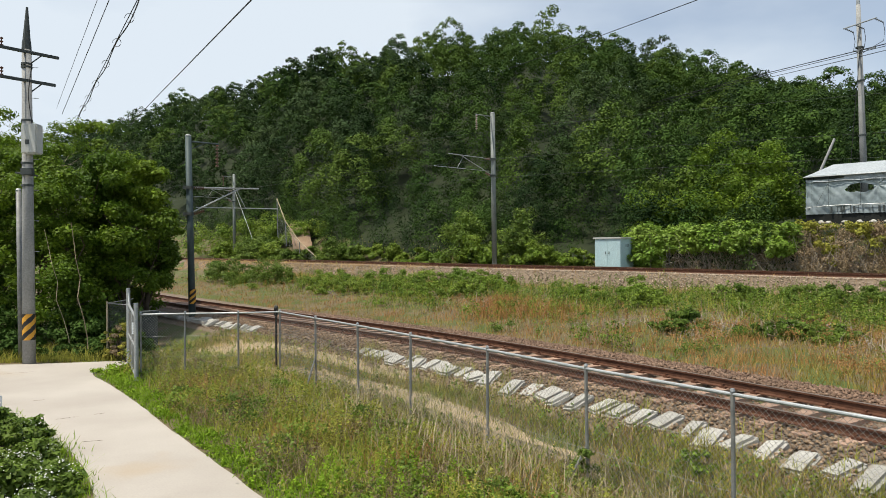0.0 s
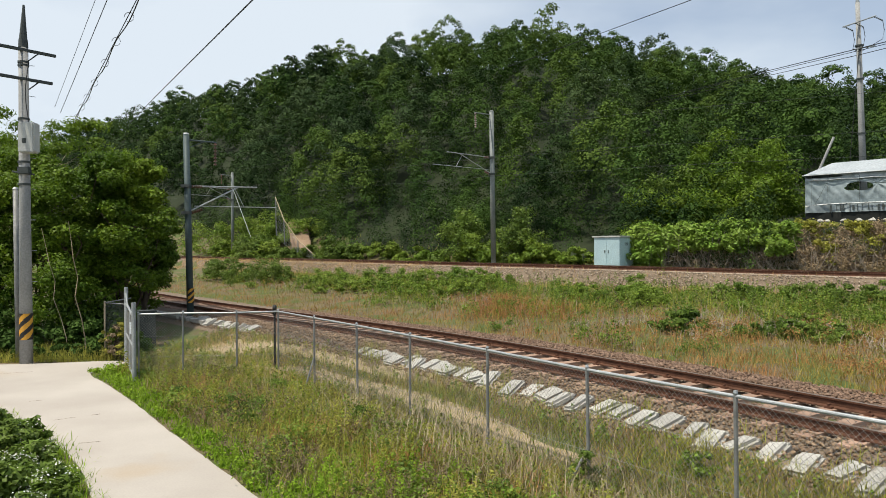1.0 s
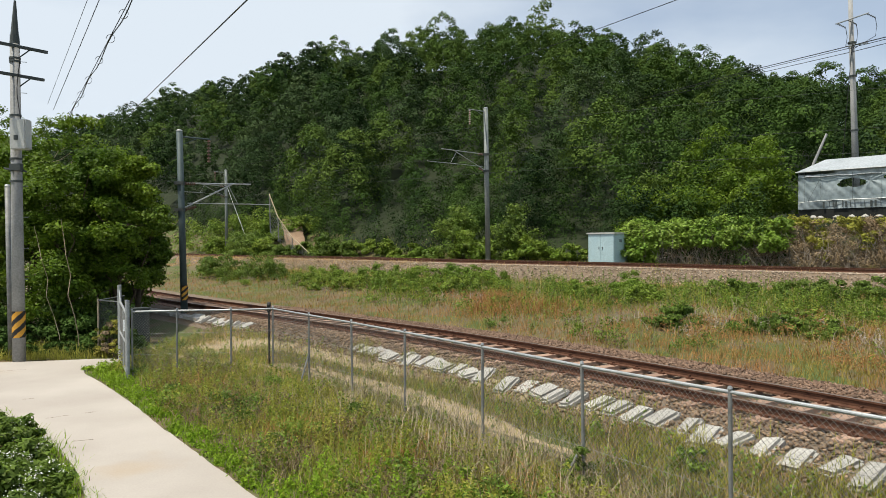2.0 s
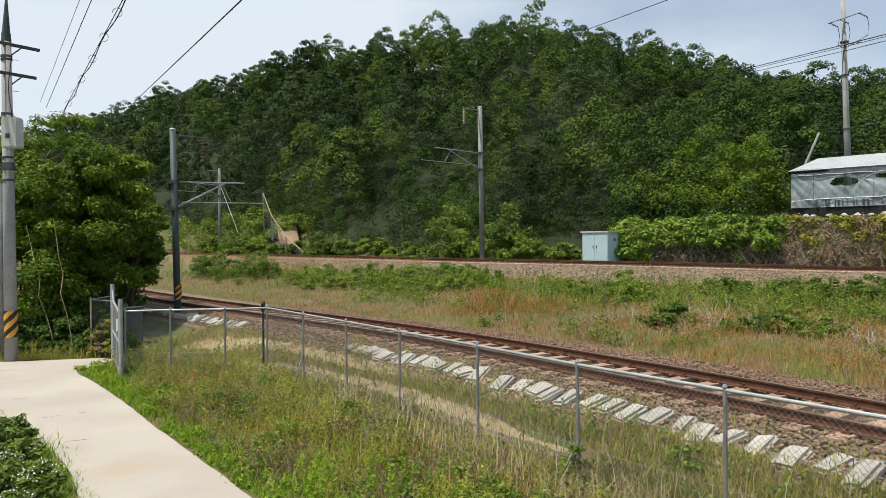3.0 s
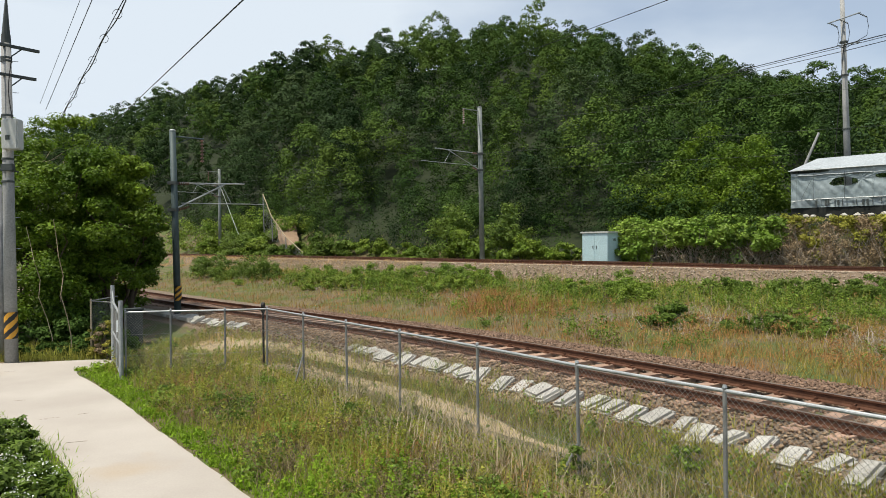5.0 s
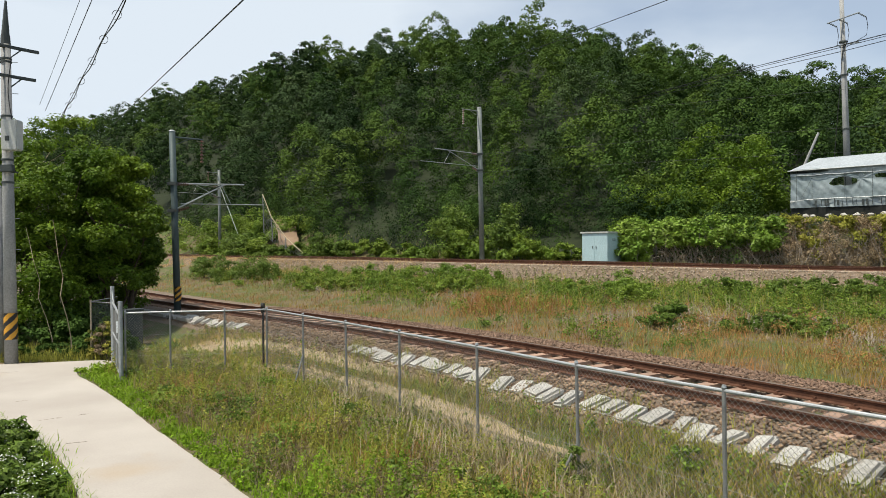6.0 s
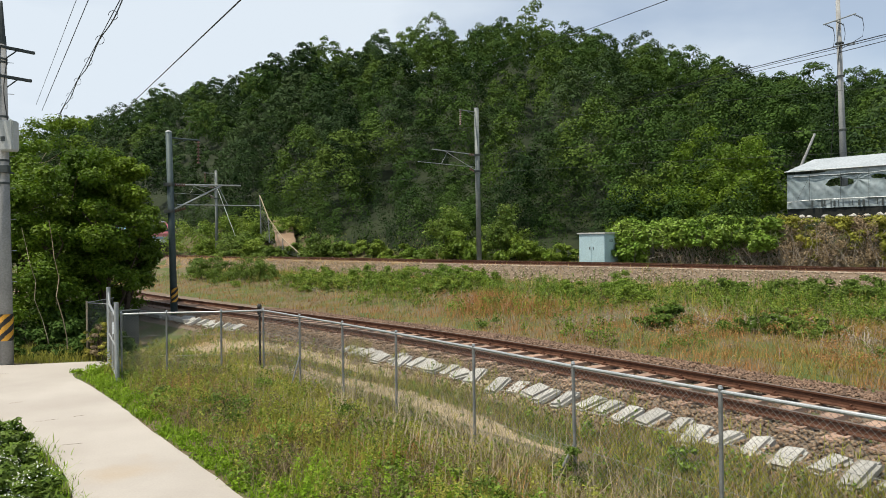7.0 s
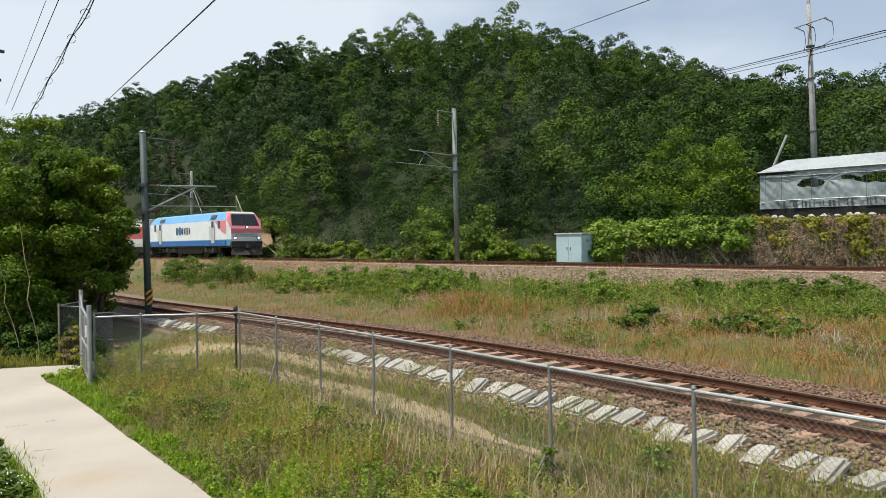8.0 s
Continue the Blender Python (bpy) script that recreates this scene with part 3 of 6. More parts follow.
def chain_link(a, b, z0, z1, pitch=0.07, r=0.003):
    """Woven wire between two plan points, as zigzag three-sided wires."""
    a, b = np.array(a), np.array(b)
    length = np.linalg.norm(b - a)
    u = (b - a) / length
    n_w, n_s = int(length / pitch), int((z1 - z0) / (pitch * 0.5))
    verts, faces = [], []
    side = np.array([-u[1], u[0]])
    k0 = np.arange(n_s + 1)
    for i in range(n_w + 1):
        x = i * pitch + np.where(k0 % 2 == 0, 0, pitch * 0.5)
        z = z1 - k0 * (z1 - z0) / n_s
        x = np.clip(x, 0.0, length)
        x2 = np.clip(i * pitch - np.where(k0 % 2 == 0, 0, pitch * 0.5), 0.0, length)
        for xs in (x, x2):
            base = len(verts)
            for j in range(n_s + 1):
                px, py = a + u * xs[j]
                for dx, dn in ((r, 0), (-0.5 * r, 0.87 * r), (-0.5 * r, -0.87 * r)):
                    verts.append((px + u[0] * dx + side[0] * dn, py + u[1] * dx + side[1] * dn, z[j]))
            for j in range(n_s):
                for c in range(3):
                    d = (c + 1) % 3
                    faces.append((base + j * 3 + c, base + j * 3 + d, base + j * 3 + 3 + d, base + j * 3 + 3 + c))
    return verts, faces


def fence():
    f = thing("fence", "grey galvanised chain-link fence beside the railway", "fence")
    for i, ((x, y), lean) in enumerate(zip(POSTS, LEANS)):
        s = Shape()
        r = 0.024
        s.rod((x - lean * 1.7, y, -0.15), (x, y, FENCE_TOP + 0.02), r, n=10)
        post = part("post", s, M["post_grey"], f, smooth=False)
        c = Shape().rod((x, y, FENCE_TOP + 0.015), (x, y, FENCE_TOP + 0.045), r * 1.25, r * 0.8, n=10)
        part("post_cap", c, M["galv"], post)
    for (x0, y0), (x1, y1) in zip(POSTS, POSTS[1:]):
        part("top_rail", Shape().rod((x0, y0, FENCE_TOP - 0.02), (x1, y1, FENCE_TOP - 0.02), 0.022, n=10), M["galv"], f, "pale galvanised pipe")
        for z, sag in ((1.12, 0.01), (0.60, 0.015), (0.10, 0.02)):
            pts = [Vector((x0 + (x1 - x0) * t, y0 + (y1 - y0) * t, z - sag * 4 * t * (1 - t))) for t in np.linspace(0, 1, 7)]
            part("tension_wire", Shape().tube(pts, 0.0028, 4), M["wire"], f)
        v, q = chain_link((x0, y0), (x1, y1), 0.04, FENCE_TOP - 0.03)
        mass("mesh_panel", v, q, M["wire"], f)
    for (x, y), (dx, dy), z in (((1.91, 9.35), (-0.42, -0.1), 0.62), ((-3.03, 16.46), (-0.22, -0.3), 0.78)):
        part("brace", Shape().rod((x, y, z), (x + dx, y + dy, -0.1), 0.02, n=8), M["post_grey"], f)


fence()


# ---- trees ----
def crown_points(rng, lobes, radius, height, count, leaf, peak=0.8, low=0.0):
    """Leaves on the rounded boughs of a crown that narrows to its top; returns corner points."""
    f = low + (1 - low) * (np.arange(lobes) + rng.random(lobes)) / lobes
    th = np.arange(lobes) * 2.4 + rng.normal(size=lobes) * 0.45
    env = np.sin(math.pi * (0.20 + peak * f)) ** 0.8 * (0.55 + 0.33 * rng.random(lobes))
    centre = np.column_stack([env * np.cos(th), env * np.sin(th), -0.62 + 1.5 * f])
    size = (0.25 + 0.19 * rng.random(lobes)) * (1.1 - 0.3 * f)
    share = size ** 2 / (size ** 2).sum()
    pick = rng.choice(lobes, count, p=share)
    out = centre / np.linalg.norm(centre, axis=1)[:, None]
    d = rng.normal(size=(count, 3))
    d /= np.linalg.norm(d, axis=1)[:, None]
    d = d + out[pick] * 0.55 + np.array([0, 0, 0.62])
    d /= np.linalg.norm(d, axis=1)[:, None]
    unit = centre[pick] + d * np.array([1, 1, 0.8]) * size[pick, None] * (0.70 + 0.38 * rng.random((count, 1)))
    pos = unit * np.array([radius, radius, height * 0.5])
    nrm = d + rng.normal(size=(count, 3)) * 0.30 + np.array([0, 0, 0.1])
    nrm /= np.linalg.norm(nrm, axis=1)[:, None]
    t = np.cross(nrm, rng.normal(size=(count, 3)))
    t /= np.linalg.norm(t, axis=1)[:, None]
    b = np.cross(nrm, t)
    sz = leaf * (0.6 + 0.8 * rng.random((count, 1)))
    return np.stack([pos - t * sz, pos + t * sz * 0.6 - b * sz * 0.75, pos + t * sz * 0.5 + b * sz * 0.75], axis=1)


rng = np.random.default_rng(11)
def crowns(kinds, lobes, height, count, leaf, low):
    return [crown_points(rng, lobes, 3.2 * rng.uniform(0.85, 1.1), height * rng.uniform(0.85, 1.25), count, leaf, rng.uniform(0.70, 0.80), low) for i in range(kinds)]


# trees at the wood's edge are leafy to the ground, those inside carry a dome of leaves
EDGE_CROWNS = crowns(8, 34, 8.8, 5200, 0.114, 0.0)
FINE_CROWNS = crowns(9, 26, 8.4, 3700, 0.114, 0.18)
CROWNS = crowns(9, 24, 8.4, 2400, 0.145, 0.20)
FAR_CROWNS = crowns(6, 18, 8.0, 1500, 0.195, 0.25)


def placed(q, x, y, z, scale, angle):
    c, s = math.cos(angle) * scale, math.sin(angle) * scale
    r = np.empty_like(q)
    r[..., 0], r[..., 1], r[..., 2] = q[..., 0] * c - q[..., 1] * s + x, q[..., 0] * s + q[..., 1] * c + y, q[..., 2] * scale + z
    return r


def hill_woods():
    spots = []
    rnd = np.random.default_rng(4)
    for y in np.arange(44, 250, 5.2):
        half = y * 0.80
        for x in np.arange(-half, half, 5.3):
            spots.append((x + rnd.uniform(-1.9, 1.9), y + rnd.uniform(-1.9, 1.9)))
    xy = np.array(spots)
    du, _ = beside(UPPER, xy)
    run, u, far = slope_run(xy)
    terrace = (xy[:, 0] > 18) & (-du < 17)
    keep = (-du > 6.5) & (run > 0.02) & (run < 1.12) & ~terrace
    keep &= ~((u > 0.53) & (u < 0.70) & (xy[:, 1] < 54))
    keep &= rnd.random(len(xy)) < np.interp(xy[:, 1], [60, 120, 200], [1.0, 0.9, 0.75])
    xy = xy[keep]
    woods = {"leaf_hill": [], "leaf_hill_light": [], "leaf_hill_dark": [], "leaf_hill_cool": []}
    for (x, y), zz, rn, uu in zip(xy, land(xy), *slope_run(xy)[:2]):
        kinds = EDGE_CROWNS if rn < 0.13 else FINE_CROWNS if y < 84 else CROWNS if y < 112 else FAR_CROWNS
        q = kinds[rnd.integers(0, len(kinds))]
        sc = rnd.uniform(0.62, 1.2) if rn < 0.85 else rnd.uniform(0.72, 1.0)
        if y > 150:
            q = q[rnd.random(len(q)) < 0.7]
        # random kinds, plus shade painted into the low middle and brightness near the crest
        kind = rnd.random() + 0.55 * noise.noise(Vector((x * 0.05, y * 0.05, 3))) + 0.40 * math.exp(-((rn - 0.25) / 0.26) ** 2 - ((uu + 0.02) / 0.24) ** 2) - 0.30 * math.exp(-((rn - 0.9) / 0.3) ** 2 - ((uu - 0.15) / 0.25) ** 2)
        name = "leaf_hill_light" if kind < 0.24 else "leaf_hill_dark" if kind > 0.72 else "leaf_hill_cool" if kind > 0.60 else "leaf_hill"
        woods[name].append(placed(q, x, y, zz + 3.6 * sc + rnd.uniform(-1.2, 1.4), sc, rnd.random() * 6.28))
        # the crest is closed by a second, lower tree
        if rn > 0.78:
            q = FAR_CROWNS[rnd.integers(0, len(FAR_CROWNS))][::2]
            woods[name].append(placed(q, x + rnd.uniform(1.5, 3.5), y + rnd.uniform(1.5, 3.5), zz + 2.3 * sc, sc * 0.95, rnd.random() * 6.28))
    # low growth at the foot of the slope
    low = np.column_stack([rnd.uniform(-75, 60, 7000), rnd.uniform(38, 125, 7000)])
    run, u, far = slope_run(low)
    du, _ = beside(UPPER, low)
    low = low[(-du > 5.0) & (run < 0.12) & (np.abs(u) < 0.75) & ~((low[:, 0] > 18) & (-du < 17))][:64]
    for (x, y), zz in zip(low, land(low)):
        q = EDGE_CROWNS[rnd.integers(0, len(EDGE_CROWNS))]
        q = q[rnd.random(len(q)) < 0.40]
        woods["leaf_hill" if rnd.random() < 0.6 else "leaf_hill_dark"].append(placed(q, x, y, zz + 1.0, rnd.uniform(0.4, 0.7), rnd.random() * 6.28))
    for name, label in (("leaf_hill", "dense green broadleaf woods covering the hill"), ("leaf_hill_light", "lighter yellow-green trees among the hill woods, some standing for sunlit crowns"), ("leaf_hill_dark", "dark green trees among the hill woods, some darkened to stand for shade"), ("leaf_hill_cool", "dull grey-green trees among the hill woods")):
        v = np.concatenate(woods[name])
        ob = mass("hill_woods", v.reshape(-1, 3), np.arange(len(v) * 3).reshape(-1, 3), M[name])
        tagged(ob, label, "woods", kind="stuff")


hill_woods()


# ---- single trees and bushes ----
def leaf_quads(rng, centres, per, leaf, flat=0.35, squash=0.62):
    """Leaves round clump centres (x, y, z, radius)."""
    out = []
    for cx, cy, cz, cr in centres:
        d = rng.normal(size=(per, 3))
        d /= np.linalg.norm(d, axis=1)[:, None]
        pos = np.array([cx, cy, cz]) + d * np.array([1, 1, squash]) * cr * (0.35 + 0.75 * rng.random((per, 1)))
        nrm = d * 0.7 + rng.normal(size=(per, 3)) * 0.5 + np.array([0, 0, flat + 0.3])
        nrm /= np.linalg.norm(nrm, axis=1)[:, None]
        t = np.cross(nrm, rng.normal(size=(per, 3)))
        t /= np.linalg.norm(t, axis=1)[:, None]
        b = np.cross(nrm, t)
        sz = leaf * (0.6 + 0.8 * rng.random((per, 1)))
        out.append(np.stack([pos - t * sz, pos + t * sz * 0.7 - b * sz * 0.65, pos + t * sz * 0.6 + b * sz * 0.65], axis=1))
    return np.concatenate(out)


def limb(s, rng, a, b, r0, r1, bends=4, wander=0.12):
    """A tapered, slightly crooked branch; returns its points."""
    a, b = Vector(a), Vector(b)
    pts = [a.lerp(b, i / bends) + Vector(rng.normal(size=3)) * wander * (0 < i < bends) for i in range(bends + 1)]
    for i in range(bends):
        s.rod(pts[i], pts[i + 1], r0 + (r1 - r0) * i / bends, r0 + (r1 - r0) * (i + 1) / bends, 7, False)
    return pts


def tree(x, y, height, radius, base_crown, seed, label, material, per=360, leaf=0.066, clumps=46, group="trees beside the lane", lean=(0, 0)):
    rng = np.random.default_rng(seed)
    z0 = land_at(x, y) - 0.1
    e = thing("tree", label, "tree", group, at=Matrix.Translation((x, y, z0)))
    s = Shape()
    top = Vector((lean[0], lean[1], height * 0.72))
    trunk = limb(s, rng, (0, 0, 0), top, 0.05 + height * 0.014, 0.04, 6, 0.10)
    part("trunk", s, M["bark"], e, smooth=True)
    centres = []
    for i in range(9):
        th = i * 2.4 + rng.random()
        z1 = base_crown + (height - base_crown) * rng.uniform(0.15, 0.9)
        rr = radius * rng.uniform(0.55, 0.95) * math.sin(math.pi * min(0.92, 0.22 + 0.7 * (z1 - base_crown) / (height - base_crown)))
        start = trunk[min(5, 1 + i // 2)]
        end = Vector((lean[0] + rr * math.cos(th), lean[1] + rr * math.sin(th), z1))
        b = Shape()
        pts = limb(b, rng, start, end, 0.045, 0.012, 4, 0.14)
        part("limb", b, M["bark"], e)
    for i in range(int(clumps * 1.5)):
        th, f = rng.random() * 2 * math.pi, rng.random()
        z1 = base_crown + (height - base_crown) * f
        env = radius * (0.45 + 0.55 * math.sin(math.pi * (0.12 + 0.80 * f)))
        rr = env * math.sqrt(rng.random()) * rng.uniform(0.8, 1.1)
        centres.append((lean[0] * f + rr * math.cos(th), lean[1] * f + rr * math.sin(th), z1, radius * rng.uniform(0.13, 0.27)))
    q = leaf_quads(rng, centres, per, leaf, 0.4, 0.58)
    mass("crown", q.reshape(-1, 3), np.arange(len(q) * 3).reshape(-1, 3), material, e)
    return e


def bush(x, y, width, height, seed, label, material, per=90, leaf=0.09, clumps=22, name="bush", category="bush", group="", flowers=0):
    rng = np.random.default_rng(seed)
    z0 = float(surface(np.array([[x, y]]))[0]) - 0.04
    e = thing(name, label, category, group, at=Matrix.Translation((x, y, z0)))
    centres = []
    for i in range(clumps):
        th = rng.random() * 2 * math.pi
        rr = width * 0.5 * math.sqrt(rng.random())
        z1 = height * rng.uniform(0.15, 0.85) * math.sqrt(max(0.1, 1 - (rr / (width * 0.56)) ** 2))
        centres.append((rr * math.cos(th), rr * math.sin(th), z1, min(width, height) * rng.uniform(0.14, 0.26)))
        if i % 5 == 0:
            s = Shape()
            limb(s, rng, (rr * 0.2 * math.cos(th), rr * 0.2 * math.sin(th), 0), centres[-1][:3], 0.018, 0.006, 3, 0.04)
            part("stem", s, M["bark"], e)
    q = leaf_quads(rng, centres, per, leaf)
    mass("leaves", q.reshape(-1, 3), np.arange(len(q) * 3).reshape(-1, 3), material, e)
    if flowers:
        c = np.array(centres)
        pick = c[rng.integers(0, len(c), flowers)]
        pick[:, 2] += pick[:, 3] * 0.75
        q = leaf_quads(rng, pick, 26, 0.014, 0.9)
        tagged(mass("flowers", q.reshape(-1, 3), np.arange(len(q) * 3).reshape(-1, 3), M["flower"], e), "small white flower heads", kind="stuff")
    return e


LOCUST = "bushy green locust tree with feathery leaves beside the lane"
tree(-11.95, 26.3, 6.8, 2.3, 2.0, 21, LOCUST, M["leaf_near"], clumps=66)
tree(-13.6, 25.2, 6.2, 2.6, 0.8, 22, LOCUST, M["leaf_near"], clumps=60)
tree(-15.6, 27.0, 7.4, 2.6, 0.8, 23, LOCUST, M["leaf_near"], clumps=60)
tree(-18.6, 26.5, 7.2, 2.8, 0.8, 24, LOCUST, M["leaf_near"], clumps=60)
tree(-16.2, 31.5, 9.0, 2.4, 3.0, 25, "tall thin locust tree with sparse grey twigs on top", M["leaf_near"], clumps=44, per=220)
tree(-19.6, 30.5, 9.6, 2.6, 2.5, 26, "tall thin locust tree with sparse grey twigs on top", M["leaf_near"], clumps=46, per=220)
tree(-14.6, 31.0, 6.8, 2.3, 1.0, 27, "locust tree standing in the second row of the thicket", M["leaf_near"], clumps=44)
tree(-13.5, 29.4, 6.2, 2.1, 0.8, 30, "locust tree standing in the second row of the thicket", M["leaf_near"], clumps=44)
tree(-12.0, 28.2, 5.3, 1.55, 2.2, 33, "young locust tree at the edge of the thicket", M["leaf_near"], clumps=40)
tree(-22.5, 29.0, 7.6, 2.8, 0.8, 28, LOCUST, M["leaf_near"], clumps=50)
tree(-22.8, 36.0, 9.2, 3.0, 1.0, 29, "locust tree standing in the second row of the thicket", M["leaf_near"], clumps=50)
# undergrowth takes the darker hill leaves to paint in the shade under the trees
for i, (x, y, w, h) in enumerate([(-10.6, 22.6, 1.3, 0.9), (-12.0, 22.9, 1.6, 1.3), (-13.8, 22.3, 1.7, 1.1), (-15.6, 22.4, 1.8, 1.2), (-17.8, 22.5, 2.0, 1.4), (-9.6, 22.0, 0.8, 0.9), (-12.6, 24.2, 2.2, 2.0), (-15.5, 24.4, 2.4, 2.2), (-11.6, 24.6, 2.0, 1.8), (-18.5, 24.2, 2.4, 2.2), (-10.4, 21.6, 1.0, 0.5), (-11.6, 21.7, 1.2, 0.6), (-12.9, 21.4, 1.3, 0.6), (-14.3, 21.3, 1.4, 0.6), (-15.8, 21.2, 1.4, 0.7), (-17.4, 21.2, 1.6, 0.7)]):
    bush(x, y, w, h, 60 + i, "leafy undergrowth shrub at the foot of the trees, its green darkened for shade", M["leaf_hill"], leaf=0.08, group="undergrowth by the lane")


def bare_tree(x, y, height, seed):
    """Leafless grey twigs above the thicket."""
    rng = np.random.default_rng(seed)
    e = thing("bare_tree", "slender leafless grey tree above the thicket", "tree", "bare trees above the thicket", at=Matrix.Translation((x, y, land_at(x, y) - 0.1)))
    s = Shape()
    trunk = limb(s, rng, (0, 0, 0), (0.3, 0, height), 0.06, 0.012, 7, 0.12)
    part("trunk", s, M["straw"], e)
    for i in range(16):
        a = trunk[3 + i % 4]
        b = a + Vector((rng.normal() * 0.8, rng.normal() * 0.8, rng.uniform(0.5, 1.6)))
        t = Shape()
        pts = limb(t, rng, a, b, 0.018, 0.006, 4, 0.10)
        for q in pts[2:]:
            limb(t, rng, q, q + Vector((rng.normal() * 0.35, rng.normal() * 0.35, rng.uniform(0.1, 0.5))), 0.008, 0.004, 2, 0.05)
        part("branch", t, M["straw"], e)


bare_tree(-17.6, 30.6, 7.6, 301)
bare_tree(-18.9, 31.4, 8.2, 302)
bare_tree(-16.4, 31.0, 7.2, 303)

# flowering shrub in the near corner of the lane
for i, (x, y, w, h, fl) in enumerate([(-5.5, 8.9, 1.5, 0.75, 30), (-6.6, 9.6, 1.7, 0.9, 16), (-7.6, 11.4, 1.6, 0.85, 4), (-8.9, 12.6, 1.5, 0.9, 2), (-5.0, 7.6, 1.6, 0.7, 60), (-7.9, 10.2, 1.7, 1.0, 12), (-6.9, 10.9, 1.3, 0.7, 4), (-6.0, 8.2, 1.5, 0.7, 40), (-8.2, 12.3, 1.3, 0.7, 2), (-6.3, 10.35, 1.4, 0.6, 6), (-7.2, 11.75, 1.2, 0.6, 3), (-5.75, 9.5, 1.1, 0.6, 10)]):
    bush(x, y, w, h, 80 + i, "low dark green shrub with small white flowers beside the lane", M["leaf_bush"], per=120, leaf=0.052, clumps=26, group="shrubs beside the lane", flowers=fl)

bush(1.86, 9.28, 0.42, 0.95, 95, "green creeper climbing a fence post", M["leaf_bush"], per=60, leaf=0.035, clumps=14, group="creepers on the fence")
bush(3.32, 9.2, 0.5, 0.5, 96, "green creeper beside the concrete blocks", M["leaf_vine"], per=60, leaf=0.03, clumps=12, group="creepers on the fence")
# shrubs behind the upper line
for i, (x, y, w, h, k) in enumerate([(-4.9, 55.0, 3.2, 1.8, 0), (-2.2, 52.0, 3.0, 1.4, 0), (-0.6, 50.5, 2.6, 1.3, 0), (1.6, 48.5, 3.6, 4.6, 1), (2.4, 47.2, 3.0, 2.8, 0), (5.4, 46.5, 3.4, 4.2, 1), (5.9, 44.2, 3.0, 1.8, 0), (8.2, 43.4, 3.0, 1.4, 0), (10.6, 42.5, 2.6, 1.6, 0), (-19.0, 72.0, 5.0, 4.6, 0), (-25.5, 76.0, 5.0, 5.0, 0), (-15.8, 68.5, 4.0, 3.8, 0), (-12.6, 65.5, 4.2, 3.0, 0), (-22.6, 71.8, 2.6, 2.2, 0), (20.0, 43.8, 4.6, 6.2, 2), (17.2, 43.4, 4.8, 5.6, 2), (14.2, 44.6, 4.6, 5.0, 2), (21.6, 48.0, 5.0, 8.0, 2), (18.4, 46.4, 5.0, 7.6, 2), (15.8, 46.4, 4.6, 6.6, 1), (-9.0, 57.2, 3.4, 2.6, 1), (-11.3, 59.3, 1.9, 1.5, 1), (-12.9, 60.0, 1.6, 1.3, 1), (-7.4, 56.0, 3.0, 2.0, 1), (-16.6, 62.6, 3.0, 2.4, 1), (-15.3, 62.0, 2.8, 2.2, 0), (-13.6, 60.6, 2.6, 1.6, 1), (-17.6, 65.5, 3.4, 3.4, 1), (-19.4, 68.0, 3.0, 2.0, 0)]):
    bush(x, y, w, h, 100 + i, "bright green shrub at the foot of the wooded hill", (M["leaf_vine"], M["leaf_bush"], M["leaf_near"])[k], per=170 if k < 2 else 300, leaf=0.10, clumps=30, group="shrubs behind the upper line")
# shrubs on the bank between the lines
BANK_SHRUBS = [
    ("leaf_bush", 0.066, "dark green bramble shrub on the grassy bank between the lines", [(7.0, 21.0, 1.5, 0.85), (7.7, 21.7, 1.3, 0.8), (10.0, 19.9, 1.7, 0.6), (10.6, 19.3, 1.7, 0.55), (10.6, 18.6, 1.4, 0.5), (9.3, 20.3, 1.5, 0.5), (11.6, 28.6, 2.0, 1.0), (13.4, 25.9, 2.0, 1.1), (14.5, 25.6, 2.0, 1.15), (15.6, 25.6, 2.0, 1.1), (16.4, 24.8, 2.0, 1.0), (13.0, 27.4, 2.0, 0.9), (17.9, 27.4, 2.4, 1.0), (-16.2, 50.3, 2.4, 1.9), (-15.0, 49.0, 2.8, 2.0), (-13.6, 47.6, 2.6, 1.7), (-11.8, 46.4, 3.0, 2.1), (-10.9, 45.6, 2.2, 1.7)]),
    ("leaf_vine", 0.060, "bright yellow-green leafy shrub on the bank between the lines", [(0.9, 37.6, 2.4, 1.2), (1.9, 36.4, 2.4, 1.2), (2.7, 37.0, 2.2, 1.0), (0.9, 35.0, 2.2, 0.9), (7.7, 28.6, 1.7, 1.2), (8.4, 29.4, 1.9, 1.3), (8.0, 27.4, 1.5, 0.9), (5.7, 30.6, 1.8, 1.0), (6.4, 29.8, 1.5, 0.8), (12.4, 29.4, 1.8, 0.9), (-5.4, 39.8, 3.2, 1.3), (-3.4, 38.8, 3.2, 1.35), (-1.9, 38.4, 3.0, 1.3), (-0.3, 37.4, 2.8, 1.3), (-7.2, 41.4, 2.8, 1.2), (-4.4, 37.2, 2.6, 1.0), (-2.4, 35.4, 2.8, 1.0), (-0.8, 33.9, 2.6, 0.9), (0.8, 33.0, 2.4, 0.9), (-6.4, 38.6, 2.6, 0.9), (2.2, 33.8, 2.4, 1.0), (11.6, 20.9, 1.6, 0.6), (13.6, 20.2, 1.8, 0.6), (12.0, 16.4, 0.9, 0.5)]),
]
for i, (m, leaf, label, spots) in enumerate(BANK_SHRUBS):
    for j, (x, y, w, h) in enumerate(spots):
        bush(x, y, w, h, 140 + 40 * i + j, label, M[m], per=130, leaf=leaf * 0.85, clumps=26, group="shrubs on the bank")


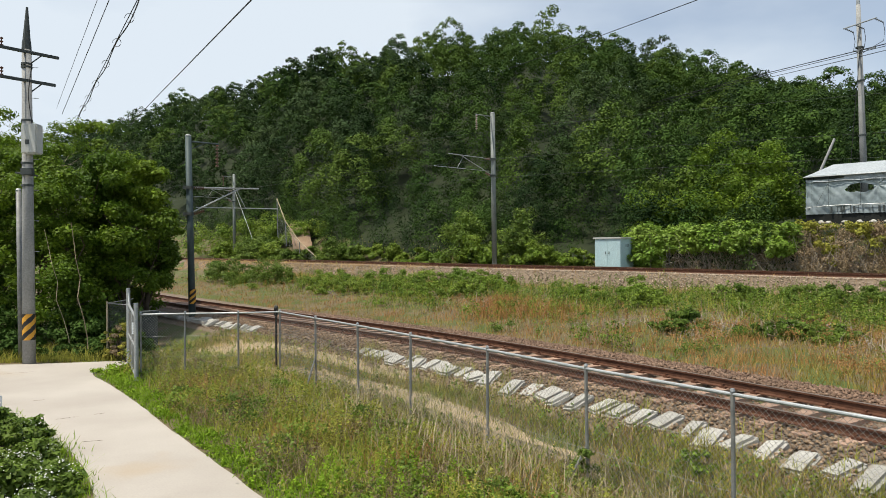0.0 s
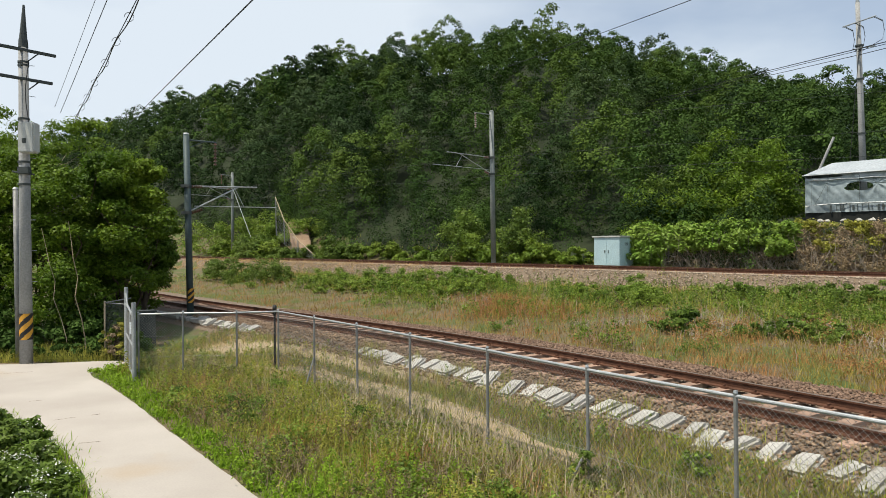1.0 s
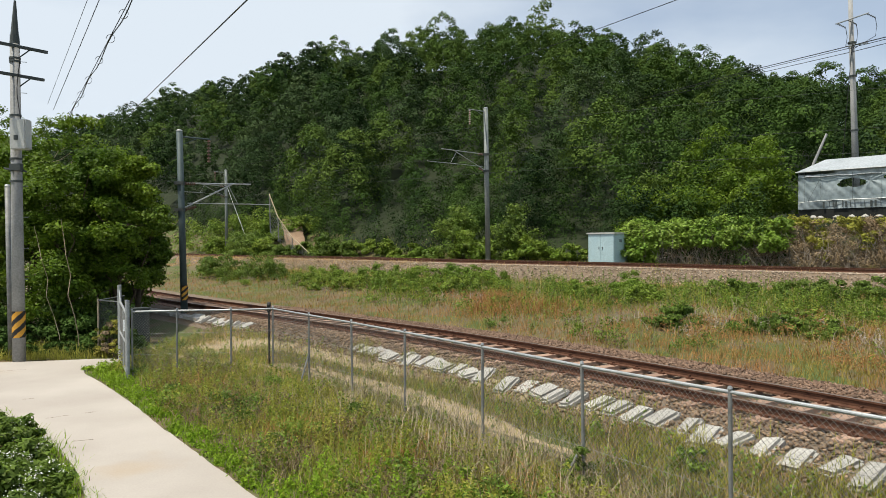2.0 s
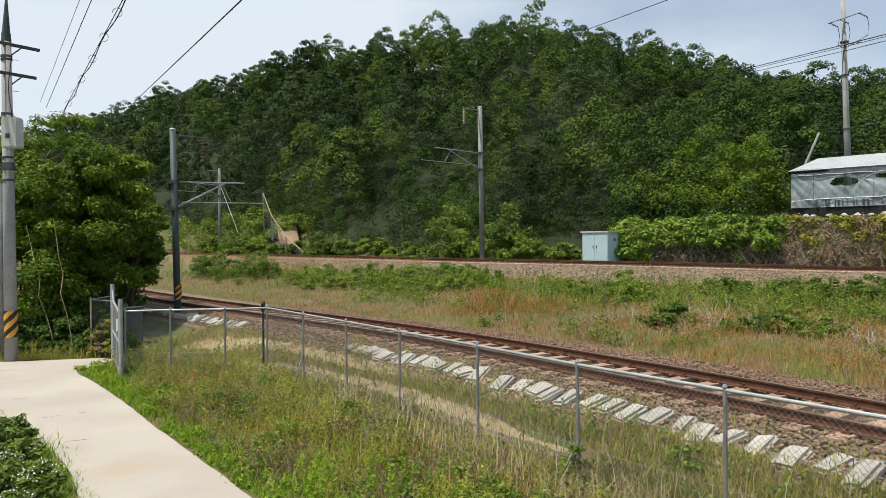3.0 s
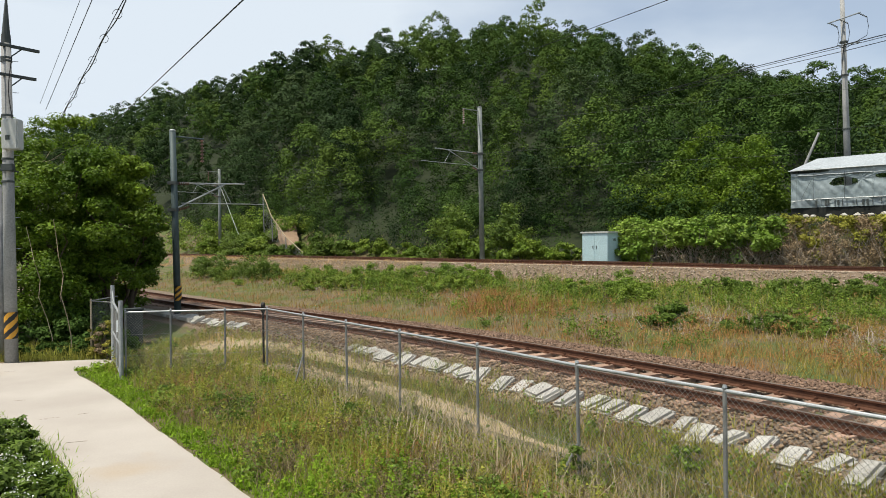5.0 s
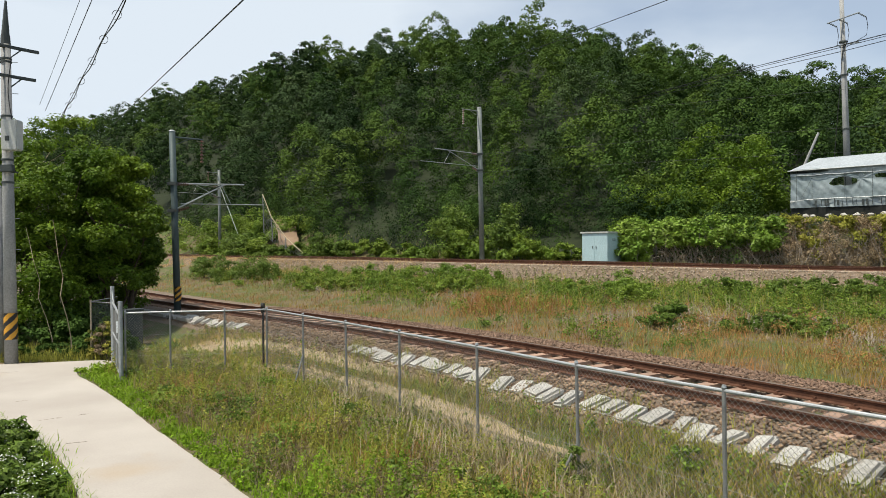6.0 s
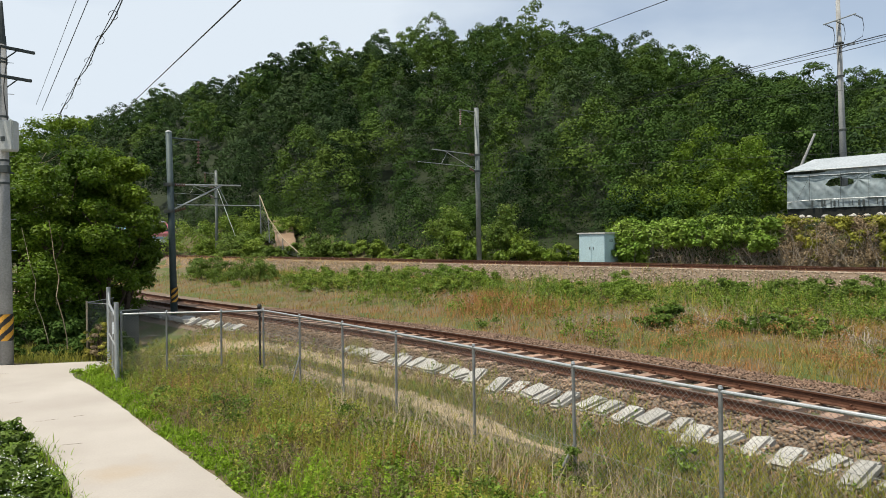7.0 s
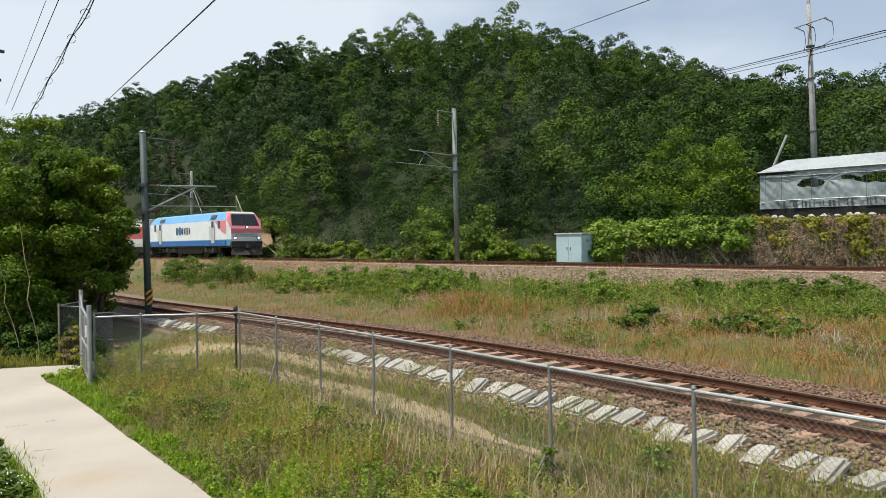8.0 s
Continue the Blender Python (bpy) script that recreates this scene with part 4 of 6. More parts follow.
# ---- grass and weeds ----
def blades(name, pts, lo, hi, width, material, label, rng, spread=0.7, kind_cat="grass", lift=0.0, simple=False):
    """Bent grass blades, three triangles each."""
    n = len(pts)
    z = surface(pts) - 0.015 + lift
    th = rng.random(n) * 2 * math.pi
    h = lo + (hi - lo) * rng.random(n) ** 1.5
    lean = spread * h * (0.3 + rng.random(n))
    dx, dy = np.cos(th), np.sin(th)
    sx, sy = -dy, dx
    w = width * (0.7 + 0.6 * rng.random(n))
    base = np.column_stack([pts, z])
    side = np.column_stack([sx, sy, np.zeros(n)]) * w[:, None] * 0.5
    mid = base + np.column_stack([dx * lean * 0.3, dy * lean * 0.3, h * 0.55])
    tip = base + np.column_stack([dx * lean, dy * lean, h * (1 - 0.12 * rng.random(n))])
    if simple:
        v = np.stack([base - side * 1.3, base + side * 1.3, tip], axis=1)
        return tagged(mass(name, v.reshape(-1, 3), np.arange(n * 3).reshape(-1, 3), material), label, kind_cat, kind="stuff")
    v = np.stack([base - side, base + side, mid - side * 0.8, mid + side * 0.8, tip], axis=1)
    f = np.array([(0, 1, 3), (0, 3, 2), (2, 3, 4)])[None] + (np.arange(n) * 5)[:, None, None]
    return tagged(mass(name, v.reshape(-1, 3), f.reshape(-1, 3), material), label, kind_cat, kind="stuff")


def weeds(name, pts, lo, hi, leaf, material, label, rng, leaves=26):
    """Small upright broadleaf plants."""
    n = len(pts)
    z = surface(pts)
    h = lo + (hi - lo) * rng.random(n)
    k = rng.random((n, leaves))
    th = rng.random((n, leaves)) * 2 * math.pi
    r = (0.06 + 0.22 * h[:, None]) * (1.1 - k) * np.sqrt(rng.random((n, leaves)))
    pos = np.stack([pts[:, :1] + r * np.cos(th), pts[:, 1:] + r * np.sin(th), z[:, None] + k * h[:, None]], axis=-1).reshape(-1, 3)
    m = len(pos)
    nrm = rng.normal(size=(m, 3)) * 0.6 + np.array([0, 0, 0.9])
    nrm /= np.linalg.norm(nrm, axis=1)[:, None]
    t = np.cross(nrm, rng.normal(size=(m, 3)))
    t /= np.linalg.norm(t, axis=1)[:, None]
    b = np.cross(nrm, t)
    sz = leaf * (0.6 + 0.8 * rng.random((m, 1)))
    q = np.stack([pos - t * sz, pos + t * sz * 0.7 - b * sz * 0.6, pos + t * sz * 0.6 + b * sz * 0.6], axis=1)
    return tagged(mass(name, q.reshape(-1, 3), np.arange(m * 3).reshape(-1, 3), material), label, "weeds", kind="stuff")


def clumps(name, pts, radius, height, leaf, material, label, rng, leaves=260):
    """Rounded clumps of many leaves."""
    z = surface(pts)
    centres = []
    for (x, y), zz in zip(pts, z):
        k = rng.uniform(0.6, 1.5)
        for i in range(5):
            centres.append((x + rng.normal() * radius * 0.5 * k, y + rng.normal() * radius * 0.5 * k, zz + height * k * rng.uniform(0.15, 0.75), radius * k * 0.55))
    q = leaf_quads(rng, centres, leaves // 5, leaf)
    return tagged(mass(name, q.reshape(-1, 3), np.arange(len(q) * 3).reshape(-1, 3), material), label, "weeds", kind="stuff")


def patchy(pts, scale, seed):
    return np.array([noise.noise(Vector((x * scale, y * scale, seed))) for x, y in pts])


RIGHT_EDGE = np.array([p for p in edge_r if p[1] < 19.2 and p[0] > -9.7])


def off_road(pts):
    """How far to the field side of the lane's edge; negative on the lane."""
    x_edge = np.interp(pts[:, 1], RIGHT_EDGE[:, 1], RIGHT_EDGE[:, 0])
    return (pts[:, 0] - x_edge) * 0.78


def rut_distance(pts):
    best = np.full(len(pts), 9.0)
    for line in RUTS:
        for a in line:
            best = np.minimum(best, np.hypot(pts[:, 0] - a[0], pts[:, 1] - a[1]))
    return best


RUTS = [spline(c, 0.4) for c in RUT_PATHS]


def field():
    rng = np.random.default_rng(31)
    n = 210000
    y = 4.6 + 19.5 * rng.random(n) ** 1.35
    pts = np.column_stack([rng.uniform(-10.5, 7.5, n), y])
    dl, _ = beside(LOWER, pts)
    off = off_road(pts)
    pts_ok = (dl > 2.15) & (off > 0.0) & (np.abs(pts[:, 0]) < 0.80 * pts[:, 1] + 0.5) & ~((pts[:, 0] < -8.9) & (pts[:, 1] > 18.4))
    pts, dl, off = pts[pts_ok], dl[pts_ok], off[pts_ok]
    rut = rut_distance(pts)
    keep = rng.random(len(pts)) < np.interp(rut, [0.15, 0.5], [0.12, 1.0])
    pts, dl, off, rut = pts[keep], dl[keep], off[keep], rut[keep]
    p1 = patchy(pts, 0.55, 7.0)
    verge = off + 0.8 * p1 + 0.15 * rng.normal(size=len(pts)) < 0.62
    dry = ~verge & (p1 + 0.35 * rng.normal(size=len(pts)) > 0.12)
    green = ~verge & ~dry
    behind = dl < 4.2
    blades("grass", pts[verge], 0.05, 0.19, 0.014, M["grass_lush"], "bright green grass along the edge of the lane", rng)
    blades("grass", pts[green & ~behind], 0.08, 0.40, 0.012, M["grass"], "tall green grass in front of the fence", rng)
    blades("grass", pts[dry & ~behind], 0.08, 0.40, 0.009, M["dead_weed"], "dry yellow grass in front of the fence", rng)
    blades("grass", pts[green & behind], 0.08, 0.34, 0.012, M["grass"], "short green grass below the ballast", rng)
    blades("grass", pts[dry & behind], 0.08, 0.30, 0.010, M["grass_dry"], "short dry grass below the ballast", rng)
    front = pts[~verge & ~behind]
    w = front[rng.random(len(front)) < 0.020]
    weeds("weeds", w, 0.15, 0.5, 0.025, M["leaf_vine"], "leafy green weeds in front of the fence", rng, 40)
    w = pts[verge][rng.random(verge.sum()) < 0.07]
    weeds("weeds", w, 0.06, 0.18, 0.028, M["grass_lush"], "low leafy weeds along the lane", rng, 26)
    brown = front[(patchy(front, 0.7, 21.0) > 0.12) & (rng.random(len(front)) < 0.06)]
    weeds("dead_weeds", brown, 0.2, 0.6, 0.018, M["dry_vine"], "brown withered weeds in front of the fence", rng, 30)
    bright = front[(patchy(front, 0.9, 27.0) > 0.08) & (rng.random(len(front)) < 0.06)]
    weeds("weeds", bright, 0.2, 0.6, 0.024, M["grass"], "bright yellow-green weeds in front of the fence", rng, 40)
    tufts, _, _ = scatter_on_line(LOWER, 2600, 1.65, 2.4, 4.5, 20, rng)
    tufts = tufts[patchy(tufts, 1.3, 12.0) > 0.1]
    blades("grass", tufts, 0.12, 0.34, 0.010, M["grass"], "green tufts between the concrete blocks", rng, lift=0.08)
    # more short grass under the ballast
    extra, off_e, _ = scatter_on_line(LOWER, 52000, 2.15, 5.0, 4.5, 24, rng)
    re = rut_distance(extra)
    extra = extra[(rng.random(len(extra)) < np.interp(re, [0.15, 0.5], [0.12, 1.0])) & ((extra[:, 1] < 19.5) | (extra[:, 0] > -4.5) | (rng.random(len(extra)) < 0.35))]
    gr = rng.random(len(extra)) < 0.62
    blades("grass", extra[gr], 0.08, 0.32, 0.012, M["grass"], "short green grass below the ballast", rng)
    blades("grass", extra[~gr], 0.08, 0.30, 0.010, M["dead_weed"], "short withered grass below the ballast", rng)
    w = pts[behind][rng.random(behind.sum()) < 0.025]
    weeds("weeds", w, 0.15, 0.4, 0.03, M["leaf_vine"], "small green weeds below the ballast", rng, 20)
    side = np.column_stack([rng.uniform(-21, -9.6, 9000), 20.55 + 3.2 * rng.random(9000) ** 1.5])
    side = side[side[:, 1] > np.interp(side[:, 0], [-21, -13, -11.3, -9.6], [19.75, 20.25, 20.5, 20.8])]
    blades("grass", side, 0.1, 0.45, 0.016, M["grass"], "tall grass along the far edge of the lane", rng)
    clumps("weed_clump", np.array([(-9.1, 18.75), (-8.8, 19.15), (-9.0, 19.25), (-8.5, 18.9), (-9.35, 18.85)]), 0.22, 0.16, 0.03, M["grass_lush"], "bright green weeds at the corner of the lane", rng)
    c = front[rng.integers(0, len(front), 70)]
    clumps("weed_clump", c[:26], 0.30, 0.45, 0.03, M["leaf_bush"], "dense clumps of dark green weeds in the field", rng)
    clumps("weed_clump", c[26:52], 0.30, 0.45, 0.03, M["leaf_vine"], "dense clumps of yellow-green weeds in the field", rng)
    clumps("weed_clump", c[52:], 0.40, 0.40, 0.018, M["dry_vine"], "withered pinkish brown clumps in the field", rng)
    # dark lush weeds by the lane, withered patches and straw heaps in the field
    p = np.column_stack([rng.uniform(-2.0, 0.3, 90), rng.uniform(8.2, 10.4, 90)])
    p = p[off_road(p) > 0.35]
    weeds("weeds", p, 0.2, 0.5, 0.022, M["grass_lush"], "lush green weeds beside the lane", rng, 60)
    for cx, cy, r in ((-2.3, 12.0, 0.45), (-4.4, 14.6, 0.5), (-0.5, 10.6, 0.4), (-5.6, 16.2, 0.45), (1.0, 9.0, 0.5)):
        p = np.column_stack([cx + rng.normal(size=260) * r, cy + rng.normal(size=260) * r])
        blades("grass", p, 0.2, 0.5, 0.010, M["grass_red"], "pinkish brown withered grass in a patch of the field", rng, 1.1)
    for cx, cy, r in ((-0.4, 12.1, 0.5), (0.5, 10.7, 0.5), (1.3, 9.3, 0.5), (-1.6, 13.6, 0.45), (2.4, 7.9, 0.4)):
        p = np.column_stack([cx + rng.normal(size=150) * r, cy + rng.normal(size=150) * r])
        blades("straw", p, 0.4, 0.95, 0.008, M["straw"], "pale dead stalks leaning at the fence", rng, 0.8, "dry stalks")
    # dark grass fringing the other edge of the lane
    rim = edge_l[(edge_l[:, 1] > 6) & (edge_l[:, 1] < 14.8)] * 0.985
    p = rim[rng.integers(0, len(rim), 4200)] + np.column_stack([rng.normal(-0.22, 0.17, 4200), rng.normal(-0.12, 0.2, 4200)])
    blades("grass", p, 0.06, 0.24, 0.014, M["grass_lush"], "short green grass fringing the lane below the shrubs", rng, 0.9)
    # pale dead stalks by the fence
    f = np.array(POSTS)
    i = rng.integers(2, 7, 2200)
    t = rng.random(2200)
    s = f[i] + (f[i + 1] - f[i]) * t[:, None] + np.column_stack([rng.normal(-0.5, 0.5, 2200), rng.normal(-0.55, 0.5, 2200)])
    s = s[patchy(s, 0.8, 3.0) > -0.05]
    blades("straw", s, 0.35, 0.9, 0.006, M["straw"], "pale dead stalks leaning at the fence", rng, 0.55, "dry stalks")


def bank():
    rng = np.random.default_rng(32)
    n = 165000
    y = 9 + 46 * rng.random(n) ** 1.3
    pts = np.column_stack([rng.uniform(-0.62, 0.80, n) * y, y])
    dl, _ = beside(LOWER, pts)
    du, _ = beside(UPPER, pts)
    ok = (dl < -3.05 + 0.25 * patchy(pts, 1.1, 2.0)) & (du > 1.75) & ((du > 2.6) | (rng.random(len(pts)) < 0.35))
    pts, dl, du = pts[ok], dl[ok], du[ok]
    t = (-dl - 3.0) / (-dl - 3.0 + du - 1.7)
    p1, p2, p3 = patchy(pts, 0.30, 1.0), patchy(pts, 0.16, 9.0), patchy(pts, 0.55, 17.0)
    r = rng.normal(size=len(pts)) * 0.16
    h = t + 0.34 * p1 + 0.42 * p2 + 0.30 * p3 + 0.6 * r
    foot = t + 0.15 * p1 + 0.4 * r < np.interp(pts[:, 0], [-4, 4], [0.36, 0.15])
    low = ~foot & (h < 0.42)
    top = t + 0.12 * p1 + 0.5 * r > 0.86
    rest = ~foot & ~low & ~top
    pick = rng.random(len(pts))
    gold = foot & (p3 + r < 0.02)
    blades("grass", pts[gold], 0.10, 0.30, 0.011, M["grass_gold"], "golden olive grass at the foot of the bank", rng, simple=True)
    russet = (foot & ~gold) | (low & (p3 + 0.5 * p2 + r > 0.0)) | (top & (pick < 0.3))
    blades("grass", pts[russet], 0.12, 0.42, 0.011, M["grass_red"], "russet seeding grass on the lower bank", rng, simple=True)
    dead = (low & ~russet & (pick < 0.7)) | (rest & (p1 + r > 0.22))
    blades("grass", pts[dead], 0.12, 0.42, 0.012, M["dead_weed"], "withered brown grass on the bank", rng, simple=True)
    dry = top & ~russet
    blades("grass", pts[dry], 0.12, 0.40, 0.014, M["grass_dry"], "dry pinkish grass along the top of the bank", rng, simple=True)
    green = (low & ~russet & ~dead) | (rest & ~dead)
    blades("grass", pts[green], 0.12, 0.45, 0.014, M["grass"], "green grass on the bank between the lines", rng, simple=True)
    up = pts[rest]
    w = up[(patchy(up, 0.35, 44.0) > 0.05) & (rng.random(len(up)) < 0.06)]
    weeds("weeds", w, 0.3, 0.95, 0.036, M["leaf_bush"], "green leafy weeds on the upper bank", rng, 44)
    w = up[(patchy(up, 0.3, 51.0) < 0.05) & (rng.random(len(up)) < 0.075)]
    weeds("weeds", w, 0.3, 0.9, 0.034, M["leaf_vine"], "pale green leafy weeds on the upper bank", rng, 44)
    w = up[(patchy(up, 0.45, 57.0) > -0.1) & (rng.random(len(up)) < 0.22)]
    blades("tall_grass", w, 0.4, 0.95, 0.017, M["grass"], "tall yellow-green grass and mugwort on the upper bank", rng, 0.5)
    w = up[(patchy(up, 0.45, 71.0) > 0.05) & (rng.random(len(up)) < 0.14)]
    blades("tall_grass", w, 0.4, 0.9, 0.010, M["straw"], "pale seeding stalks on the upper bank", rng, 0.5, "dry stalks")
    lo = pts[low]
    w = lo[rng.random(len(lo)) < 0.035]
    weeds("dead_weeds", w, 0.2, 0.6, 0.026, M["grass_red"], "russet seeding weeds on the lower bank", rng, 30)
    w = lo[(patchy(lo, 0.5, 63.0) > 0.05) & (rng.random(len(lo)) < 0.12)]
    blades("twigs", w, 0.25, 0.7, 0.016, M["grey_twig"], "grey tangled dead stalks on the lower bank", rng, 1.5, "dry stalks")
    w = pts[(rest | top) & (patchy(pts, 0.4, 33.0) > 0.1) & (rng.random(len(pts)) < 0.05)]
    weeds("dead_weeds", w, 0.2, 0.6, 0.03, M["dry_vine"], "brown withered weeds on the bank", rng, 26)
    c = up[rng.integers(0, len(up), 130)]
    clumps("weed_clump", c[0::4], 0.42, 0.6, 0.04, M["leaf_bush"], "dense dark green weed clumps on the bank", rng)
    clumps("weed_clump", c[1::2], 0.42, 0.6, 0.04, M["leaf_vine"], "dense yellow-green weed clumps on the bank", rng)
    c = lo[rng.integers(0, len(lo), 60)]
    clumps("weed_clump", c[0::3], 0.40, 0.40, 0.03, M["leaf_bush"], "low green weed clumps at the foot of the bank", rng)
    clumps("weed_clump", c[1::3], 0.45, 0.45, 0.022, M["grass_red"], "russet weed clumps on the lower bank", rng)
    clumps("weed_clump", c[2::3], 0.45, 0.40, 0.022, M["grey_twig"], "grey withered weed clumps on the lower bank", rng)
    edge, _, _ = scatter_on_line(UPPER, 36000, 1.6, 3.6, 20, 70, rng)
    edge = edge[patchy(edge, 0.25, 5.0) + 0.15 * rng.normal(size=len(edge)) > np.interp(edge[:, 1], [26, 31, 36, 46, 50], [0.0, 0.16, 0.12, 0.0, -0.5])]
    blades("grass", edge, 0.12, 0.38, 0.018, M["grass_dry"], "dry golden grass along the upper ballast", rng, simple=True)
    for cx, cy, r, n, m, label in ((3.0, 27.0, 1.0, 3200, "grass_red", "russet seeding grass in a patch on the bank"), (2.6, 29.4, 0.7, 1500, "grass_red", "russet seeding grass in a patch on the bank"), (12.6, 17.6, 1.2, 1800, "grass_gold", "golden grass in a patch on the bank")):
        p = np.column_stack([cx + rng.normal(size=n) * r, cy + rng.normal(size=n) * r])
        p = p[beside(LOWER, p)[0] < -3.1]
        blades("grass", p, 0.25, 0.7, 0.013, M[m], label, rng, simple=True)
    # behind the upper line
    n = 22000
    y = rng.uniform(24, 75, n)
    pts = np.column_stack([rng.uniform(-0.42, 0.72, n) * y, y])
    du, _ = beside(UPPER, pts)
    pts = pts[(du < -2.3) & (du > np.where(pts[:, 0] > 14, -5.0, -7.5))]
    half = rng.random(len(pts)) < 0.6
    blades("grass", pts[half], 0.15, 0.5, 0.022, M["grass"], "green grass behind the upper line", rng, simple=True)
    blades("grass", pts[~half], 0.15, 0.45, 0.02, M["dead_weed"], "dry grass behind the upper line", rng, simple=True)


field()
bank()


# ---- poles, masts and wires ----
def hazard_band(parent, r, z0, z1, n=48, rows=40, at=(0, 0), stripes=2.3):
    """Black and yellow slanting stripes round a pole, a thin sleeve."""
    s = Shape()
    pts, faces, slots = [], [], []
    for j in range(rows + 1):
        z = z0 + (z1 - z0) * j / rows
        for i in range(n):
            a = i * 2 * math.pi / n
            pts.append((at[0] + r * math.cos(a), at[1] + r * math.sin(a), z))
    for j in range(rows):
        for i in range(n):
            k = (i + 1) % n
            s.slot = int(((j + 0.5) / rows * stripes - i / n * 3) % 1 < 0.5)
            faces.append((j * n + i, j * n + k, (j + 1) * n + k, (j + 1) * n + i))
            slots.append(s.slot)
    s.add(pts, faces)
    s.m = slots
    return part("hazard_band", s, [M["yellow"], M["hazard_black"]], parent, "black and yellow hazard stripes")


def insulator(s, a, b, n=5, r=0.06):
    """A string of discs between two points."""
    a, b = Vector(a), Vector(b)
    s.rod(a, b, r * 0.3, n=6)
    for i in range(n):
        c = a.lerp(b, (i + 0.5) / n)
        d = (b - a).normalized() * (b - a).length / n * 0.22
        s.rod(c - d, c + d, r * 0.55, r, 8)
    return s


def utility_pole():
    e = thing("utility_pole", "tall grey concrete utility pole with hazard stripes beside the lane", "utility pole", at=Matrix.Translation((-12.13, 20.35, 0)))
    top = Vector((-0.02, 0, 9.25))
    part("shaft", Shape().rod((0, 0, -0.2), top, 0.178, 0.125, 20), M["pole"], e, smooth=True)
    part("tip", Shape().rod((-0.02, 0, 9.2), (-0.02, 0, 9.45), 0.135, 0.12, 12).rod((-0.02, 0, 9.45), (0.0, 0, 10.45), 0.11, 0.03, 8), M["dark_green"], e, "dark tapered steel tip")
    hazard_band(e, 0.178, 0.72, 1.48)
    u = Vector((0.61, 0.79, 0))
    for z, ln, name in ((9.12, 0.95, "crossarm"), (8.28, 0.85, "crossarm")):
        c = Vector((0, -0.14, z))
        s = Shape()
        s.sweep([(-0.04, -0.04), (0.04, -0.04), (0.04, 0.04), (-0.04, 0.04)], [(c + u * d, Vector((-u.y, u.x, 0)), Vector((0, 0, 1))) for d in (-ln * 1.5, ln)])
        arm = part(name, s, M["dark_green"], e, "dark steel crossarm")
        for d in (-1.3, -0.6):
            q = c + u * d
            part("insulator", insulator(Shape(), q, q + Vector((0, 0, 0.28)), 3, 0.05), M["porcelain"], arm)
        part("strut", Shape().rod(c + u * 0.5, (0, -0.1, z - 0.45), 0.018, n=6), M["dark_green"], arm)
    b = Shape().box((0.24, -0.2, 6.55), (0.46, 0.34, 0.86))
    box = part("switch_box", b, M["box_paint"], e, "pale grey switch box", 0.03)
    part("bracket", Shape().box((0.06, -0.1, 6.9), (0.3, 0.1, 0.06)).box((0.06, -0.1, 6.25), (0.3, 0.1, 0.06)), M["dark_green"], box)
    part("nameplate", Shape().box((0.20, -0.374, 6.45), (0.12, 0.008, 0.14)), M["dark_green"], box)
    for z, r in ((8.75, 0.15), (8.66, 0.15), (7.1, 0.155), (5.85, 0.165), (5.55, 0.168), (5.2, 0.17)):
        part("band", Shape().rod((-0.02, 0, z), (-0.02, 0, z + 0.06), r, n=16), M["dark_green"], e)
    part("cable_clamp", Shape().box((0.1, -0.2, 5.62), (0.34, 0.14, 0.2)).rod((-0.3, -0.12, 5.6), (0.36, -0.12, 5.5), 0.03), M["dark_green"], e, "dark cable clamp", 0.01)
    pts = [Vector((0.15 + 0.05 * math.sin(z * 3), -0.12, z)) for z in np.arange(7.0, 8.9, 0.15)]
    part("drop_cable", Shape().line(pts, 0.012, 5), M["black"], e)
    for z in np.arange(2.4, 9.0, 0.45):
        a = 0.4 if int(z / 0.45) % 2 else 2.7
        part("step_bolt", Shape().rod((0.13 * math.cos(a), 0.13 * math.sin(a), z), (0.28 * math.cos(a), 0.28 * math.sin(a), z), 0.009, n=5), M["galv"], e)


def slim_pole():
    e = thing("support_pole", "slim grey steel pole beside the concrete utility pole", "pole", at=Matrix.Translation((-12.68, 20.89, 0)))
    part("shaft", Shape().rod((0, 0, -0.2), (-0.06, 0, 5.15), 0.085, 0.075, 12), M["post_grey"], e, smooth=True)
    part("cap", Shape().rod((-0.06, 0, 5.15), (-0.06, 0, 5.2), 0.085, 0.05, 12), M["galv"], e)


